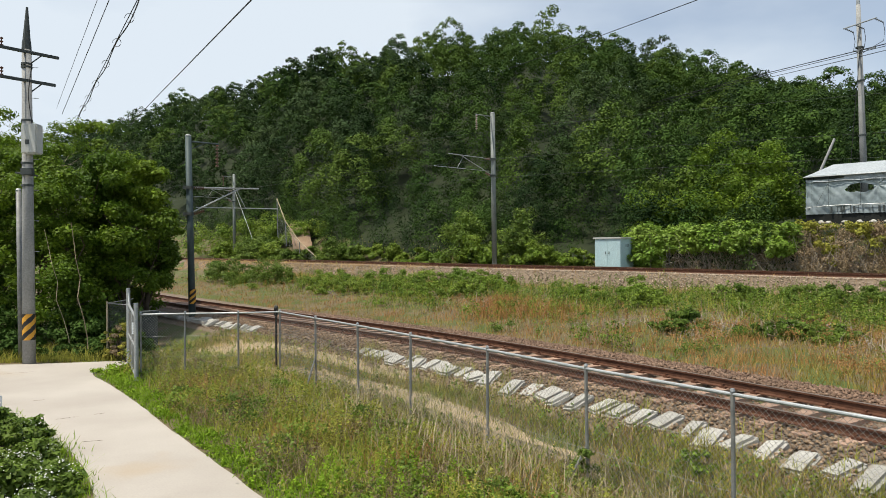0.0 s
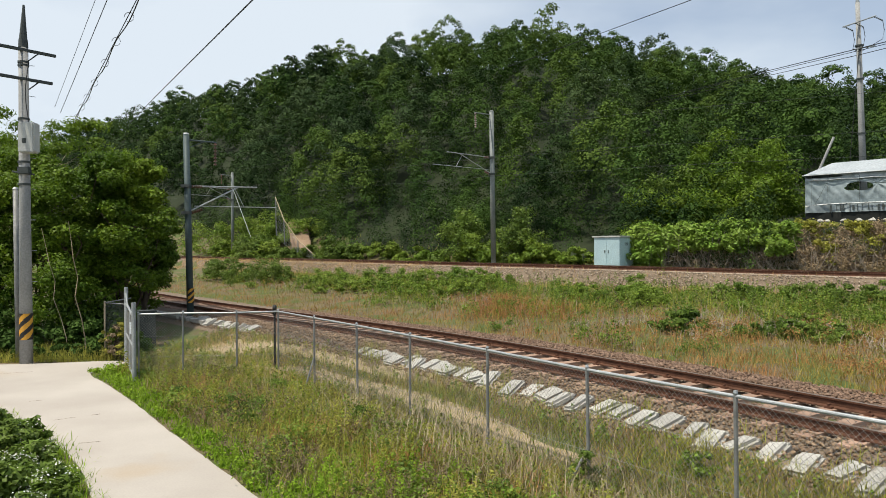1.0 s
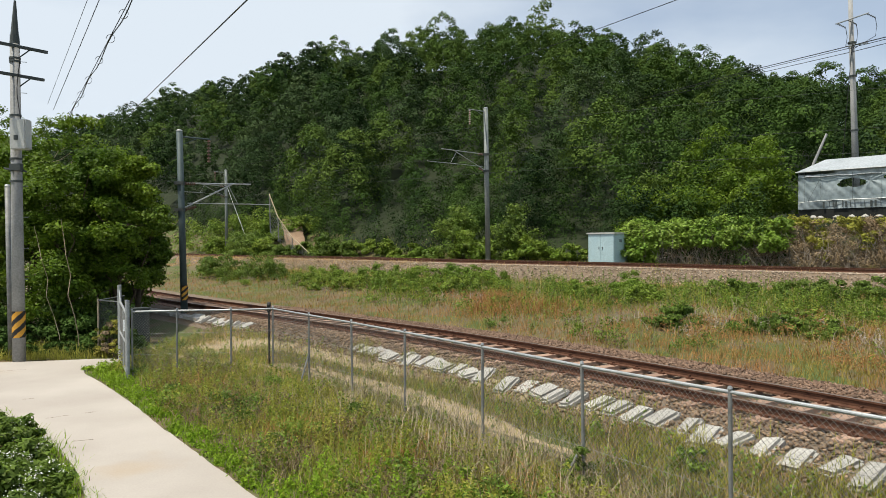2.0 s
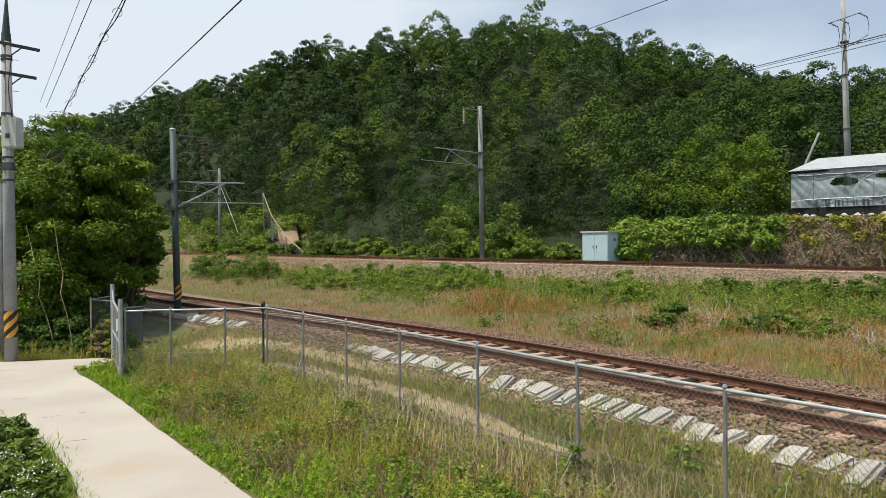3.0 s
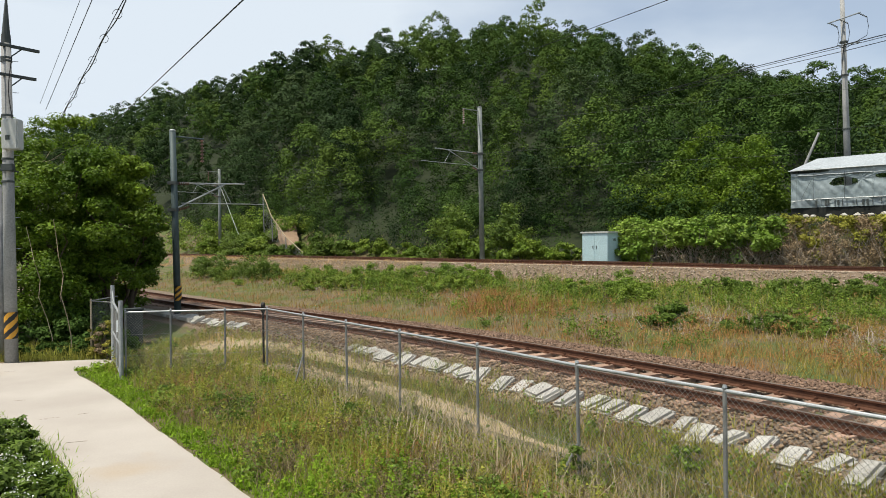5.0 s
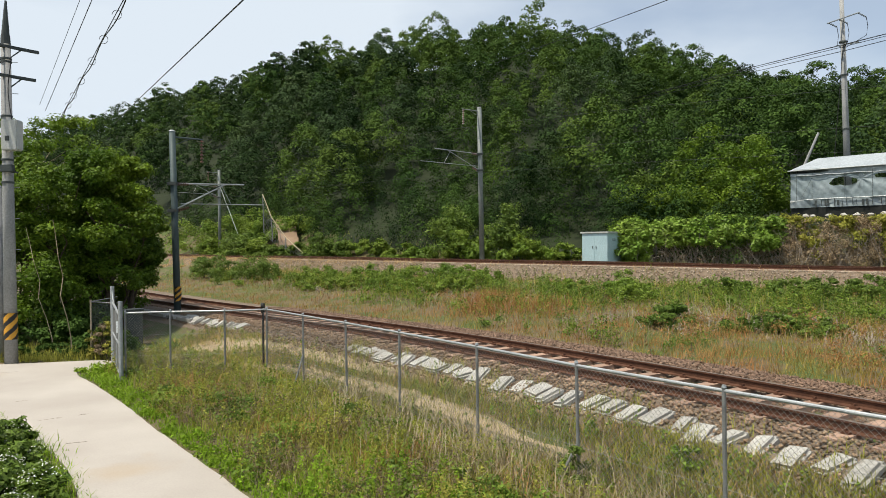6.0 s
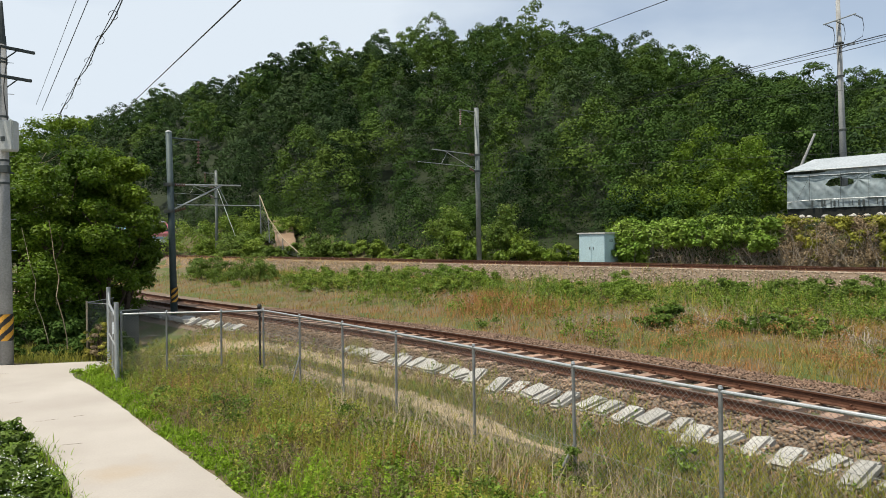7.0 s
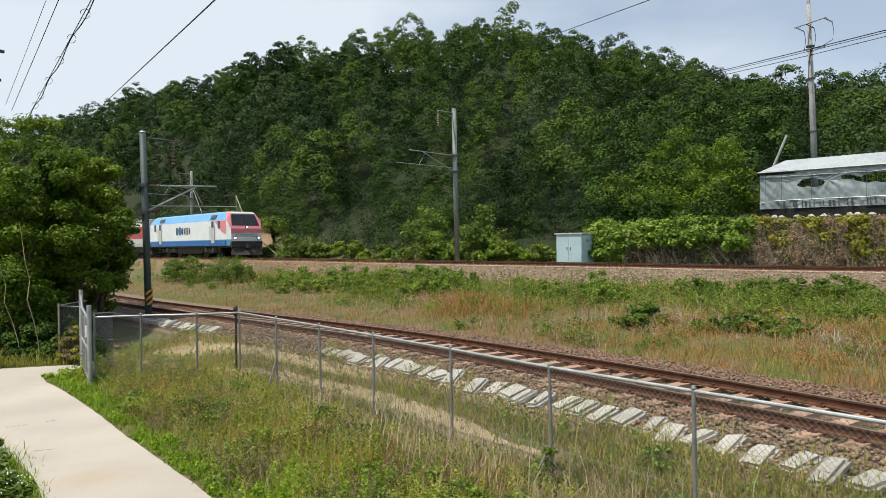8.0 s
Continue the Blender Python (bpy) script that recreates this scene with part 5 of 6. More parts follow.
def catenary_mast(x, y, z0, height, r, along, reach, material, label, arm_z, top_arm=1.0, lean=0.0, stripes=False):
    """A railway mast with a bracket for the feeder and a hinged cantilever; along: plan direction of its arms."""
    e = thing("catenary_mast", label, "catenary mast", "masts of the electric railway", at=Matrix.Translation((x, y, z0)))
    u = Vector((along[0], along[1], 0)).normalized()
    part("shaft", Shape().rod((0, 0, -0.3), (-lean, 0, height), r, r * 0.86, 16), material, e, smooth=True)
    part("footing", Shape().rod((0, 0, -0.3), (0, 0, 0.12), r * 2.1, r * 1.9, 12), M["block"], e, "concrete footing")
    part("cap", Shape().rod((-lean, 0, height), (-lean, 0, height + 0.05), r * 0.95, r * 0.6, 16), M["galv"], e)
    c = Vector((-lean, 0, 0))
    a = c + Vector((0, 0, height - 0.22))
    arm = part("feeder_bracket", Shape().rod(a, a + u * top_arm, 0.035, n=8).rod(a - Vector((0, 0, 0.35)), a + u * top_arm * 0.6, 0.018, n=6), material, e)
    q = a + u * top_arm * 0.95
    part("insulator", insulator(Shape(), q, q - Vector((0, 0, 0.95)), 7, 0.085), M["porcelain"], arm)
    t = c + Vector((0, 0, arm_z))
    can = part("cantilever_tube", Shape().rod(t, t + u * reach + Vector((0, 0, 0.1)), 0.03, n=8), M["galv"], e, "hinged galvanised cantilever")
    part("cantilever_strut", Shape().rod(t - Vector((0, 0, 1.05)), t + u * reach * 0.72 + Vector((0, 0, 0.06)), 0.03, n=8), M["galv"], can)
    part("registration_arm", Shape().rod(t + u * 0.3 + Vector((0, 0, -0.78)), t + u * reach * 1.3 - Vector((0, 0, 0.72)), 0.018, n=6).rod(t + u * reach * 0.66 + Vector((0, 0, 0.05)), t + u * reach * 0.80 - Vector((0, 0, 0.72)), 0.014, n=5), M["galv"], can)
    for dz in (0.0, -1.05):
        part("insulator", insulator(Shape(), t + Vector((0, 0, dz)) + u * 0.18, t + Vector((0, 0, dz * 0.86)) + u * 0.62, 5, 0.07), M["porcelain"], can)
        part("bracket", Shape().box(t + Vector((0, 0, dz)), (r * 2.5, r * 2.5, 0.12)), M["dark_green"], can)
    if stripes:
        hazard_band(e, r * 1.04, 0.75, 1.32, stripes=2.5)
    return e, t + u * reach * 0.8


utility_pole()
slim_pole()
_, lower_hang = catenary_mast(-9.94, 27.55, 0.45, 7.40, 0.135, (0.75, 0.66), 3.0, M["mast_steel"], "dark grey-green steel mast with hazard stripes beside the lower line", 5.35, 1.25, 0.13, True)
_, hang_a = catenary_mast(3.30, 44.5, 2.12, 9.85, 0.165, (-0.8, -0.6), 3.6, M["mast_pale"], "pale grey steel mast beside the upper line", 6.9, 1.4, 0.08)
_, hang_b = catenary_mast(-20.7, 69.0, 2.28, 8.5, 0.15, (-0.7, -0.7), 3.4, M["mast_pale"], "pale grey steel mast with a white guy wire", 6.9, 1.2, 0.0)


def cable(name, pts, r, sag, label, material=None, category="overhead wire"):
    """A wire hung between points, one thing."""
    out = []
    for a, b in zip(pts, pts[1:]):
        a, b = Vector(a), Vector(b)
        n = 14
        out += [a.lerp(b, i / n) - Vector((0, 0, sag * 4 * (i / n) * (1 - i / n))) for i in range(n)]
    out.append(Vector(pts[-1]))
    s = Shape()
    path = []
    for i, p in enumerate(out):
        d = (out[min(i + 1, len(out) - 1)] - out[max(i - 1, 0)]).normalized()
        a = d.cross(Vector((0, 0, 1))).normalized()
        path.append((p, a, a.cross(d)))
    s.sweep([(r * math.cos(k * math.pi / 3), r * math.sin(k * math.pi / 3)) for k in range(6)], path)
    return tagged(part(name, s, material or M["black"]), label, category)


# wires over the lane
SWAYING = []
SWAYING.append((cable("overhead_cable", [Vector((-31.55, 70.00, 15.84)), Vector((-21.44, 52.00, 14.71)), Vector((-6.56, 24.00, 11.94)), Vector((-1.71, 15.00, 11.12))], 0.027, 0.0, "thick black overhead cable crossing the sky"), Vector((0.24, 0, -0.24))))
SWAYING.append((cable("overhead_wire", [Vector((-22.18, 40.00, 11.53)), Vector((-11.88, 24.00, 11.97)), Vector((-7.46, 17.00, 11.92))], 0.010, 0.0, "thin dark overhead wire above the lane"), Vector((0.13, 0, -0.06))))
SWAYING.append((cable("overhead_wire", [Vector((-21.86, 40.00, 11.20)), Vector((-11.47, 24.00, 11.97)), Vector((-7.05, 17.00, 11.99))], 0.015, 0.0, "thin dark overhead wire above the lane"), Vector((0.13, 0, -0.06))))
A, B, C = Vector((-22.27, 42.00, 10.91)), Vector((-9.62, 22.00, 11.24)), Vector((-5.49, 15.00, 10.78))
tele = thing("telephone_cable", "wavy black telephone cable with loops on a support wire", "overhead cable")
part("support_wire", Shape().tube([A.lerp(B, t) for t in np.linspace(0, 1, 12)] + [B.lerp(C, t) for t in np.linspace(0.1, 1, 8)], 0.016, 6), M["black"], tele)
pts = [A.lerp(B, t) - Vector((-0.02, 0, 0.10 + 0.09 * math.sin(t * 22))) for t in np.linspace(0, 1, 80)] + [B.lerp(C, t) - Vector((-0.02, 0, 0.10 + 0.09 * math.sin(22 + t * 16))) for t in np.linspace(0.01, 1, 40)]
part("cable", Shape().tube(pts, 0.020, 5), M["black"], tele)
for t in (0.12, 0.25, 0.36, 0.50, 0.66, 0.80, 0.93):
    p = A.lerp(B, t)
    ring = [p + Vector((0.16 * math.cos(k * math.pi / 6), 0.0, -0.08 + 0.16 * math.sin(k * math.pi / 6))) for k in range(-4, 7)]
    part("cable_loop", Shape().tube(ring, 0.010, 5), M["black"], tele)
SWAYING.append((tele, Vector((0.19, 0, -0.10))))
cable("overhead_cable", [Vector((7.19, 75.00, 22.70)), Vector((12.59, 60.00, 21.21)), Vector((15.48, 42.00, 18.26)), Vector((16.37, 28.00, 15.74))], 0.026, 0.0, "black overhead cable crossing the sky above the hill")

# large pole behind the shed
def power_pole():
    base = Vector((27.98, 46.0, 4.4))
    e = thing("power_pole", "tall pale concrete power pole behind the tarpaulin shed", "power pole", at=Matrix.Translation(base))
    top = Vector((-0.42, 0, 14.9))
    part("shaft", Shape().rod((0, 0, -0.3), top, 0.25, 0.13, 18), M["pole"], e, smooth=True)
    part("tip", Shape().rod(top, top + Vector((-0.05, 0, 1.4)), 0.12, 0.04, 8), M["galv"], e)
    u = Vector((0.86, 0.1, 0.30)).normalized()
    c = top + Vector((0, -0.2, -1.30))
    arm = part("crossarm", Shape().rod(c - u * 1.25, c + u * 1.25, 0.045, n=8), M["galv"], e)
    for d in (-1.15, -0.35, 1.1):
        q = c + u * d
        w = q + Vector((0.42, -0.25, -0.35))
        part("insulator", insulator(Shape(), q, w, 5, 0.07), M["dark_green"], arm)
        pts = [w, w + Vector((0.1, 0, -0.6)), w + Vector((0.0, 0, -1.2)), Vector((-0.33, -0.1, 11.6))]
        part("jumper_wire", Shape().tube(pts, 0.019, 5), M["black"], arm)
    c2 = top + Vector((0.03, -0.2, -3.15))
    part("crossarm", Shape().rod(c2 - Vector((0.5, 0, 0)), c2 + Vector((1.0, 0, 0.25)), 0.04, n=8), M["galv"], e)
    for z in (9.8, 6.2, 12.0):
        part("band", Shape().rod((-0.028 * z, 0, z), (-0.028 * z, 0, z + 0.1), 0.25, n=14), M["dark_green"], e)
    part("guy_wire", Shape().rod((-0.35, -0.1, 12.2), (-2.2, -1.5, 0.3), 0.02, n=5), M["black"], e)
    k = Shape().rod(Vector((24.01, 45.00, 7.21)), Vector((25.38, 45.00, 10.28)), 0.09, 0.075, 10)
    tagged(part("prop_pole", k, M["pole"]), "short leaning concrete pole behind the shed", "pole")
    return base


pb = power_pole()
for dz, r in ((0.0, 0.030), (-0.14, 0.020), (-0.42, 0.022)):
    cable("power_line", [Vector((28.33, 36.00, 15.08 + dz * 0.8)), Vector((27.55, 45.60, 16.20 + dz)), Vector((27.45, 62.00, 18.45 + dz)), Vector((20.29, 90.00, 20.30 + dz))], r, 0.0, "black power line passing the tall pole")

# contact and feeder wires of the two lines
def line_wire(line, side, height, r, label, y0, y1):
    pts = [p + a * side + Vector((0, 0, height)) for p, a, u in frames_along(line[::20], 0, 0) if y0 < p.y < y1]
    cable("contact_wire", pts, r, 0.0, label, M["dark_green"], "railway wire")


line_wire(UPPER, 0.0, 5.2, 0.006, "thin grey contact wire above the upper line", 8, 130)
line_wire(UPPER, 0.0, 6.3, 0.006, "thin grey messenger wire above the upper line", 8, 130)
line_wire(UPPER, 1.9, 8.4, 0.006, "thin grey feeder wire beside the upper line", 8, 130)

g = thing("guy_wire", "white guy wire running from a mast into the ground", "guy wire")
part("wire", Shape().rod((-20.6, 68.9, 9.2), (-17.6, 66.9, 2.4), 0.022, n=6), M["white"], g)
part("anchor", Shape().rod((-17.6, 66.9, 2.1), (-17.6, 66.9, 2.5), 0.08, n=8), M["block"], g)


# ---- bare slope with a net ----
def slope_net():
    e = thing("slope_net", "grey steel net on posts holding a bare slope", "safety net")
    pts = [Vector((-15.02, 63.00, 7.95)), Vector((-13.81, 61.00, 5.81)), Vector((-12.28, 59.50, 4.00)), Vector((-10.19, 57.50, 2.43))]
    part("edge_cable", Shape().tube(pts, 0.04, 6), M["straw"], e)
    foot = [Vector((-14.94, 63.00, 4.47)), Vector((-13.73, 61.00, 3.63)), Vector((-12.28, 59.50, 2.84)), Vector((-10.29, 57.50, 2.33))]
    for a, b in zip(pts[:3], foot[:3]):
        part("post", Shape().rod(a, b, 0.05, n=6), M["post_grey"], e)
    s = Shape()
    for k in range(3):
        for i in range(9):
            t = i / 8
            s.rod(pts[k].lerp(pts[k + 1], t), foot[k].lerp(foot[k + 1], t), 0.006, n=3, caps=False)
        for i in range(9):
            t = i / 8
            s.rod(pts[k].lerp(foot[k], t), pts[k + 1].lerp(foot[k + 1], t), 0.006, n=3, caps=False)
    part("net", s, M["wire"], e)


slope_net()
bare = []
BARE = [Vector((-14.68, 66.50, 5.82)), Vector((-12.85, 66.50, 5.81)), Vector((-13.05, 60.60, 3.33)), Vector((-11.38, 60.60, 3.32))]
rngb = np.random.default_rng(8)
cols, rows_n = 14, 10
for j in range(rows_n):
    for i in range(cols):
        p = BARE[0].lerp(BARE[1], i / (cols - 1)).lerp(BARE[2].lerp(BARE[3], i / (cols - 1)), j / (rows_n - 1))
        bare.append(p + Vector((0, 0.5 * noise.noise(p * 0.9), 0.25 * noise.noise(p * 1.3))))
k = np.array([j * cols + i for j in range(rows_n - 1) for i in range(cols - 1)])
tagged(mass("bare_slope", bare, np.column_stack([k, k + 1, k + cols + 1, k + cols]), M["wall_soil"]), "bare reddish earth slope beside the upper line", "earth slope", kind="structure")


# ---- gate and old green fence ----
def gate():
    e = thing("steel_gate", "grey steel pipe gate standing open at the lane", "gate")
    a, b = Vector((-7.78, 17.6, 0)), Vector((-9.15, 20.2, 0))
    part("gate_post", Shape().rod(a + Vector((0, 0, -0.2)), a + Vector((0, 0, 1.98)), 0.055, n=12), M["galv"], e)
    part("gate_post", Shape().rod(b + Vector((0, 0, -0.2)), b + Vector((0, 0, 2.22)), 0.055, n=12), M["galv"], e)
    u = (b - a).normalized()
    c, d = a + u * 0.16, b - u * 0.16
    fr = Shape()
    for p, q in (((c, 0.12), (c, 1.62)), ((d, 0.12), (d, 1.78)), ((c, 0.12), (d, 0.12)), ((c, 1.60), (d, 1.76)), ((c, 0.85), (d, 0.90))):
        fr.rod(p[0] + Vector((0, 0, p[1])), q[0] + Vector((0, 0, q[1])), 0.032, n=8)
    leaf = part("gate_leaf", fr, M["galv"], e)
    m = c.lerp(d, 0.45)
    part("upright", Shape().rod(m + Vector((0, 0, 0.12)), m + Vector((0, 0, 1.68)), 0.026, n=8), M["galv"], leaf)
    v, q = chain_link((c.x, c.y), (d.x, d.y), 0.14, 1.6, 0.07)
    mass("wire_mesh", v, q, M["wire"], leaf)
    part("stay", Shape().line([b + Vector((0, 0, 2.1)), b - u * 0.25 + Vector((0, 0, 1.85)), b - u * 0.6 + Vector((0, 0, 1.72))], 0.02, 6), M["galv"], leaf)
    part("latch", Shape().box(c.lerp(d, 0.3) + Vector((0, 0, 1.25)), (0.06, 0.06, 0.3)), M["white"], leaf)


gate()


def green_fence():
    e = thing("old_fence", "old green wire fence overgrown with weeds", "fence")
    pts = [(-9.3, 20.6), (-10.3, 21.3), (-10.35, 23.2)]
    for x, y in pts[:2]:
        part("post", Shape().rod((x, y, -0.1), (x, y, 1.75), 0.03, n=8), M["straw"], e, "pale weathered post")
    for (x0, y0), (x1, y1) in zip(pts, pts[1:]):
        v, q = chain_link((x0, y0), (x1, y1), 0.05, 1.7, 0.08, 0.003)
        mass("mesh_panel", v, q, M["dark_green"], e)
        part("rail", Shape().rod((x0, y0, 1.7), (x1, y1, 1.7), 0.015, n=6), M["post_grey"], e)


green_fence()
for k, (x, y) in enumerate(((-9.5, 20.72), (-9.8, 20.92), (-10.1, 21.12))):
    bush(x, y, 0.45, 1.55 - 0.1 * k, 205 + k, "withered brown creeper hanging on an old wire fence", M["dead_weed"] if k % 2 else M["grass"], leaf=0.028, per=130, clumps=20, group="undergrowth by the lane")
bush(-9.8, 21.2, 0.7, 1.5, 201, "green climbing weeds on an old wire fence", M["leaf_bush"], leaf=0.05, per=110, group="undergrowth by the lane")
# two thin stakes by the trees
for a, b, r, m, label in (((-11.75, 21.9, 0), (-12.55, 21.9, 4.0), 0.012, "straw", "thin pale leaning wooden stake at the foot of the trees"), ((-11.05, 21.6, 0), (-11.55, 21.6, 4.2), 0.017, "dirt", "thin reddish leaning wooden stake at the foot of the trees")):
    st = Shape()
    limb(st, np.random.default_rng(9), a, b, r, r * 0.5, 7, 0.05)
    tagged(part("stake", st, M[m]), label, "stake", "stakes by the trees")
# dark box added in place of a dark net-like panel beside the gate
t = thing("dark_panel_box", "dark box standing in for a dark net-like panel behind the gate", "trackside box", at=pose(-10.0, 23.6, 0.0, 0, 0, 35))
part("body", Shape().box((0, 0, 0.6), (0.5, 0.4, 1.2)), M["dark_green"], t, bevel=0.02)
part("lid", Shape().box((0, 0, 1.23), (0.56, 0.46, 0.06)), M["dark_green"], t, bevel=0.01)
# pale concrete trough lids beside the lower line
for k in range(10):
    s0 = np.argmin(np.abs(LOWER[:, 1] - (27.4 + k * 0.58)))
    c0, d0 = Vector(LOWER[s0]), Vector(LOWER[s0 + 1] - LOWER[s0]).normalized()
    q0 = c0 + Vector((-d0.y, d0.x, 0)) * 2.0
    ob = part("trough_lid", Shape().box((0, 0, 0), (0.74, 0.42, 0.12)), M["block"], bevel=0.015)
    ob.matrix_basis = Matrix.Translation((q0.x, q0.y, 0.62)) @ Matrix.Rotation(math.atan2(d0.y, d0.x), 4, "Z")
    tagged(ob, "pale concrete cable trough lid beside the lower line", "trough lid", "trough lids")
# short black marker post with a round head beside the track
t = thing("marker_post", "short black trackside marker post with round head", "marker post", at=Matrix.Translation((-4.62, 19.2, 0)))
part("post", Shape().rod((0, 0, 0), (0, 0, 1.62), 0.03, n=8), M["hazard_black"], t)
part("head", Shape().rod((-0.04, 0, 1.68), (0.04, 0, 1.68), 0.09, n=12).box((0, 0, 1.55), (0.1, 0.08, 0.12)), M["hazard_black"], t, bevel=0.01)
# white marker at the lane's bend
t = thing("lane_marker", "small pale post leaning in the lane-side shrubs", "post", at=Matrix.Translation((-8.95, 13.85, 0.0)))
part("post", Shape().rod((0, 0, 0), (-0.02, 0, 0.95), 0.035, n=8), M["white"], t)
part("base", Shape().box((0.03, 0, 0.2), (0.16, 0.16, 0.45)), M["white"], t, bevel=0.02)


# ---- cabinet behind the upper line ----
def cabinet():
    p = Vector((10.02, 40.60, 2.35))
    z0 = 2.02
    e = thing("trackside_cabinet", "pale blue steel trackside cabinet with two doors", "electrical cabinet", at=Matrix.Translation((p.x, p.y, z0)) @ Matrix.Rotation(radians(-43), 4, "Z"))
    part("body", Shape().box((0, 0, 0.98), (1.66, 1.62, 1.66)), M["cabinet"], e, bevel=0.015)
    part("plinth", Shape().box((0, 0, 0.06), (1.74, 1.70, 0.24)), M["block"], e, bevel=0.01)
    part("lid", Shape().box((0, 0, 1.85), (1.82, 1.78, 0.09)), M["box_paint"], e, "pale grey overhanging lid", 0.015)
    for x in (-0.41, 0.41):
        d = part("door", Shape().box((x, -0.817, 0.98), (0.78, 0.02, 1.54)), M["cabinet"], e, bevel=0.004)
        part("handle", Shape().box((x + (0.3 if x < 0 else -0.3), -0.845, 1.0), (0.03, 0.04, 0.16)), M["dark_green"], d)
    for k in range(3):
        part("vent_slot", Shape().box((0.838, -0.2 + k * 0.13, 1.42), (0.012, 0.05, 0.16)), M["dark_green"], e)


cabinet()


# ---- vine hedge on the boundary ----
def hedge():
    rng = np.random.default_rng(41)
    e = thing("vine_hedge", "overgrown fence hidden under green and dry vines", "hedge")
    a, b = np.array([10.9, 41.4]), np.array([32.0, 29.2])
    u = (b - a) / np.linalg.norm(b - a)
    nrm = np.array([u[1], -u[0]]) * -1
    length = np.linalg.norm(b - a)
    for s in np.arange(0.3, length, 2.2):
        x, y = a + u * s
        part("post", Shape().rod((x, y, land_at(x, y) - 0.2), (x, y, 4.35), 0.04, n=8), M["post_grey"], e)
    lush, sprig, dry, stems = [], [], [], Shape()
    for i in range(1900):
        s = rng.random() * length
        f = rng.random()
        ztop = 4.55 + 0.28 * noise.noise(Vector((s * 0.6, 0, 0))) + 0.12 * noise.noise(Vector((s * 2.1, 4, 0))) - 0.30 * max(0, s - 8) / 12 - 0.7 * math.exp(-s / 0.5)
        z = 2.0 + (ztop - 2.0) * f
        out = rng.normal() * 0.22
        # the lush vines overhang; below them the stems lie bare
        hang = 0.44 + 0.22 * noise.noise(Vector((s * 0.55, 9, 0))) - (0.5 if s < 2.2 else 0.0)
        if s < 9.2:
            if f > hang:
                x, y = a + u * s + nrm * (out * 1.5 - 0.75 * math.sin(math.pi * min(1.0, 0.15 + f * 0.85)) + 0.2)
                lush.append((x, y, z, rng.uniform(0.20, 0.42)))
            elif rng.random() < 0.30:
                x, y = a + u * s + nrm * (out - 0.1)
                dry.append((x, y, z, rng.uniform(0.25, 0.45)))
        else:
            x, y = a + u * s + nrm * (out - 0.45 * (1 - f))
            green = noise.noise(Vector((s * 0.9, z * 0.9, 2))) + 0.75 * (f - 0.62) + 0.12 * rng.normal() > 0.05
            if green:
                sprig.append((x, y, z, rng.uniform(0.18, 0.36)))
            elif rng.random() < 0.75:
                dry.append((x, y, z, rng.uniform(0.25, 0.5)))
    q = leaf_quads(rng, lush, 90, 0.095, 0.7, 0.8)
    tagged(mass("green_leaves", q.reshape(-1, 3), np.arange(len(q) * 3).reshape(-1, 3), M["leaf_broad"], e), "large overhanging green vine leaves")
    q = leaf_quads(rng, sprig, 75, 0.075, 0.3)
    tagged(mass("vine_foliage", q.reshape(-1, 3), np.arange(len(q) * 3).reshape(-1, 3), M["grass"], e), "yellow-green vine sprigs")
    q = leaf_quads(rng, dry, 90, 0.045, 0.2)
    tagged(mass("dry_leaves", q.reshape(-1, 3), np.arange(len(q) * 3).reshape(-1, 3), M["dead_weed"], e), "dry brown leaves")
    for i in range(1100):
        s = 1.5 + rng.random() * (length - 1.5)
        x, y = a + u * s - nrm * 0.25 + rng.normal(size=2) * 0.28
        limb(stems, rng, (x, y, 1.9), (x + rng.normal() * 0.5, y + rng.normal() * 0.3, 2.5 + 1.6 * rng.random()), 0.014, 0.006, 3, 0.16)
    tagged(part("dry_vine", stems, M["grey_twig"], e), "tangled dry vine stems", kind="stuff")


hedge()


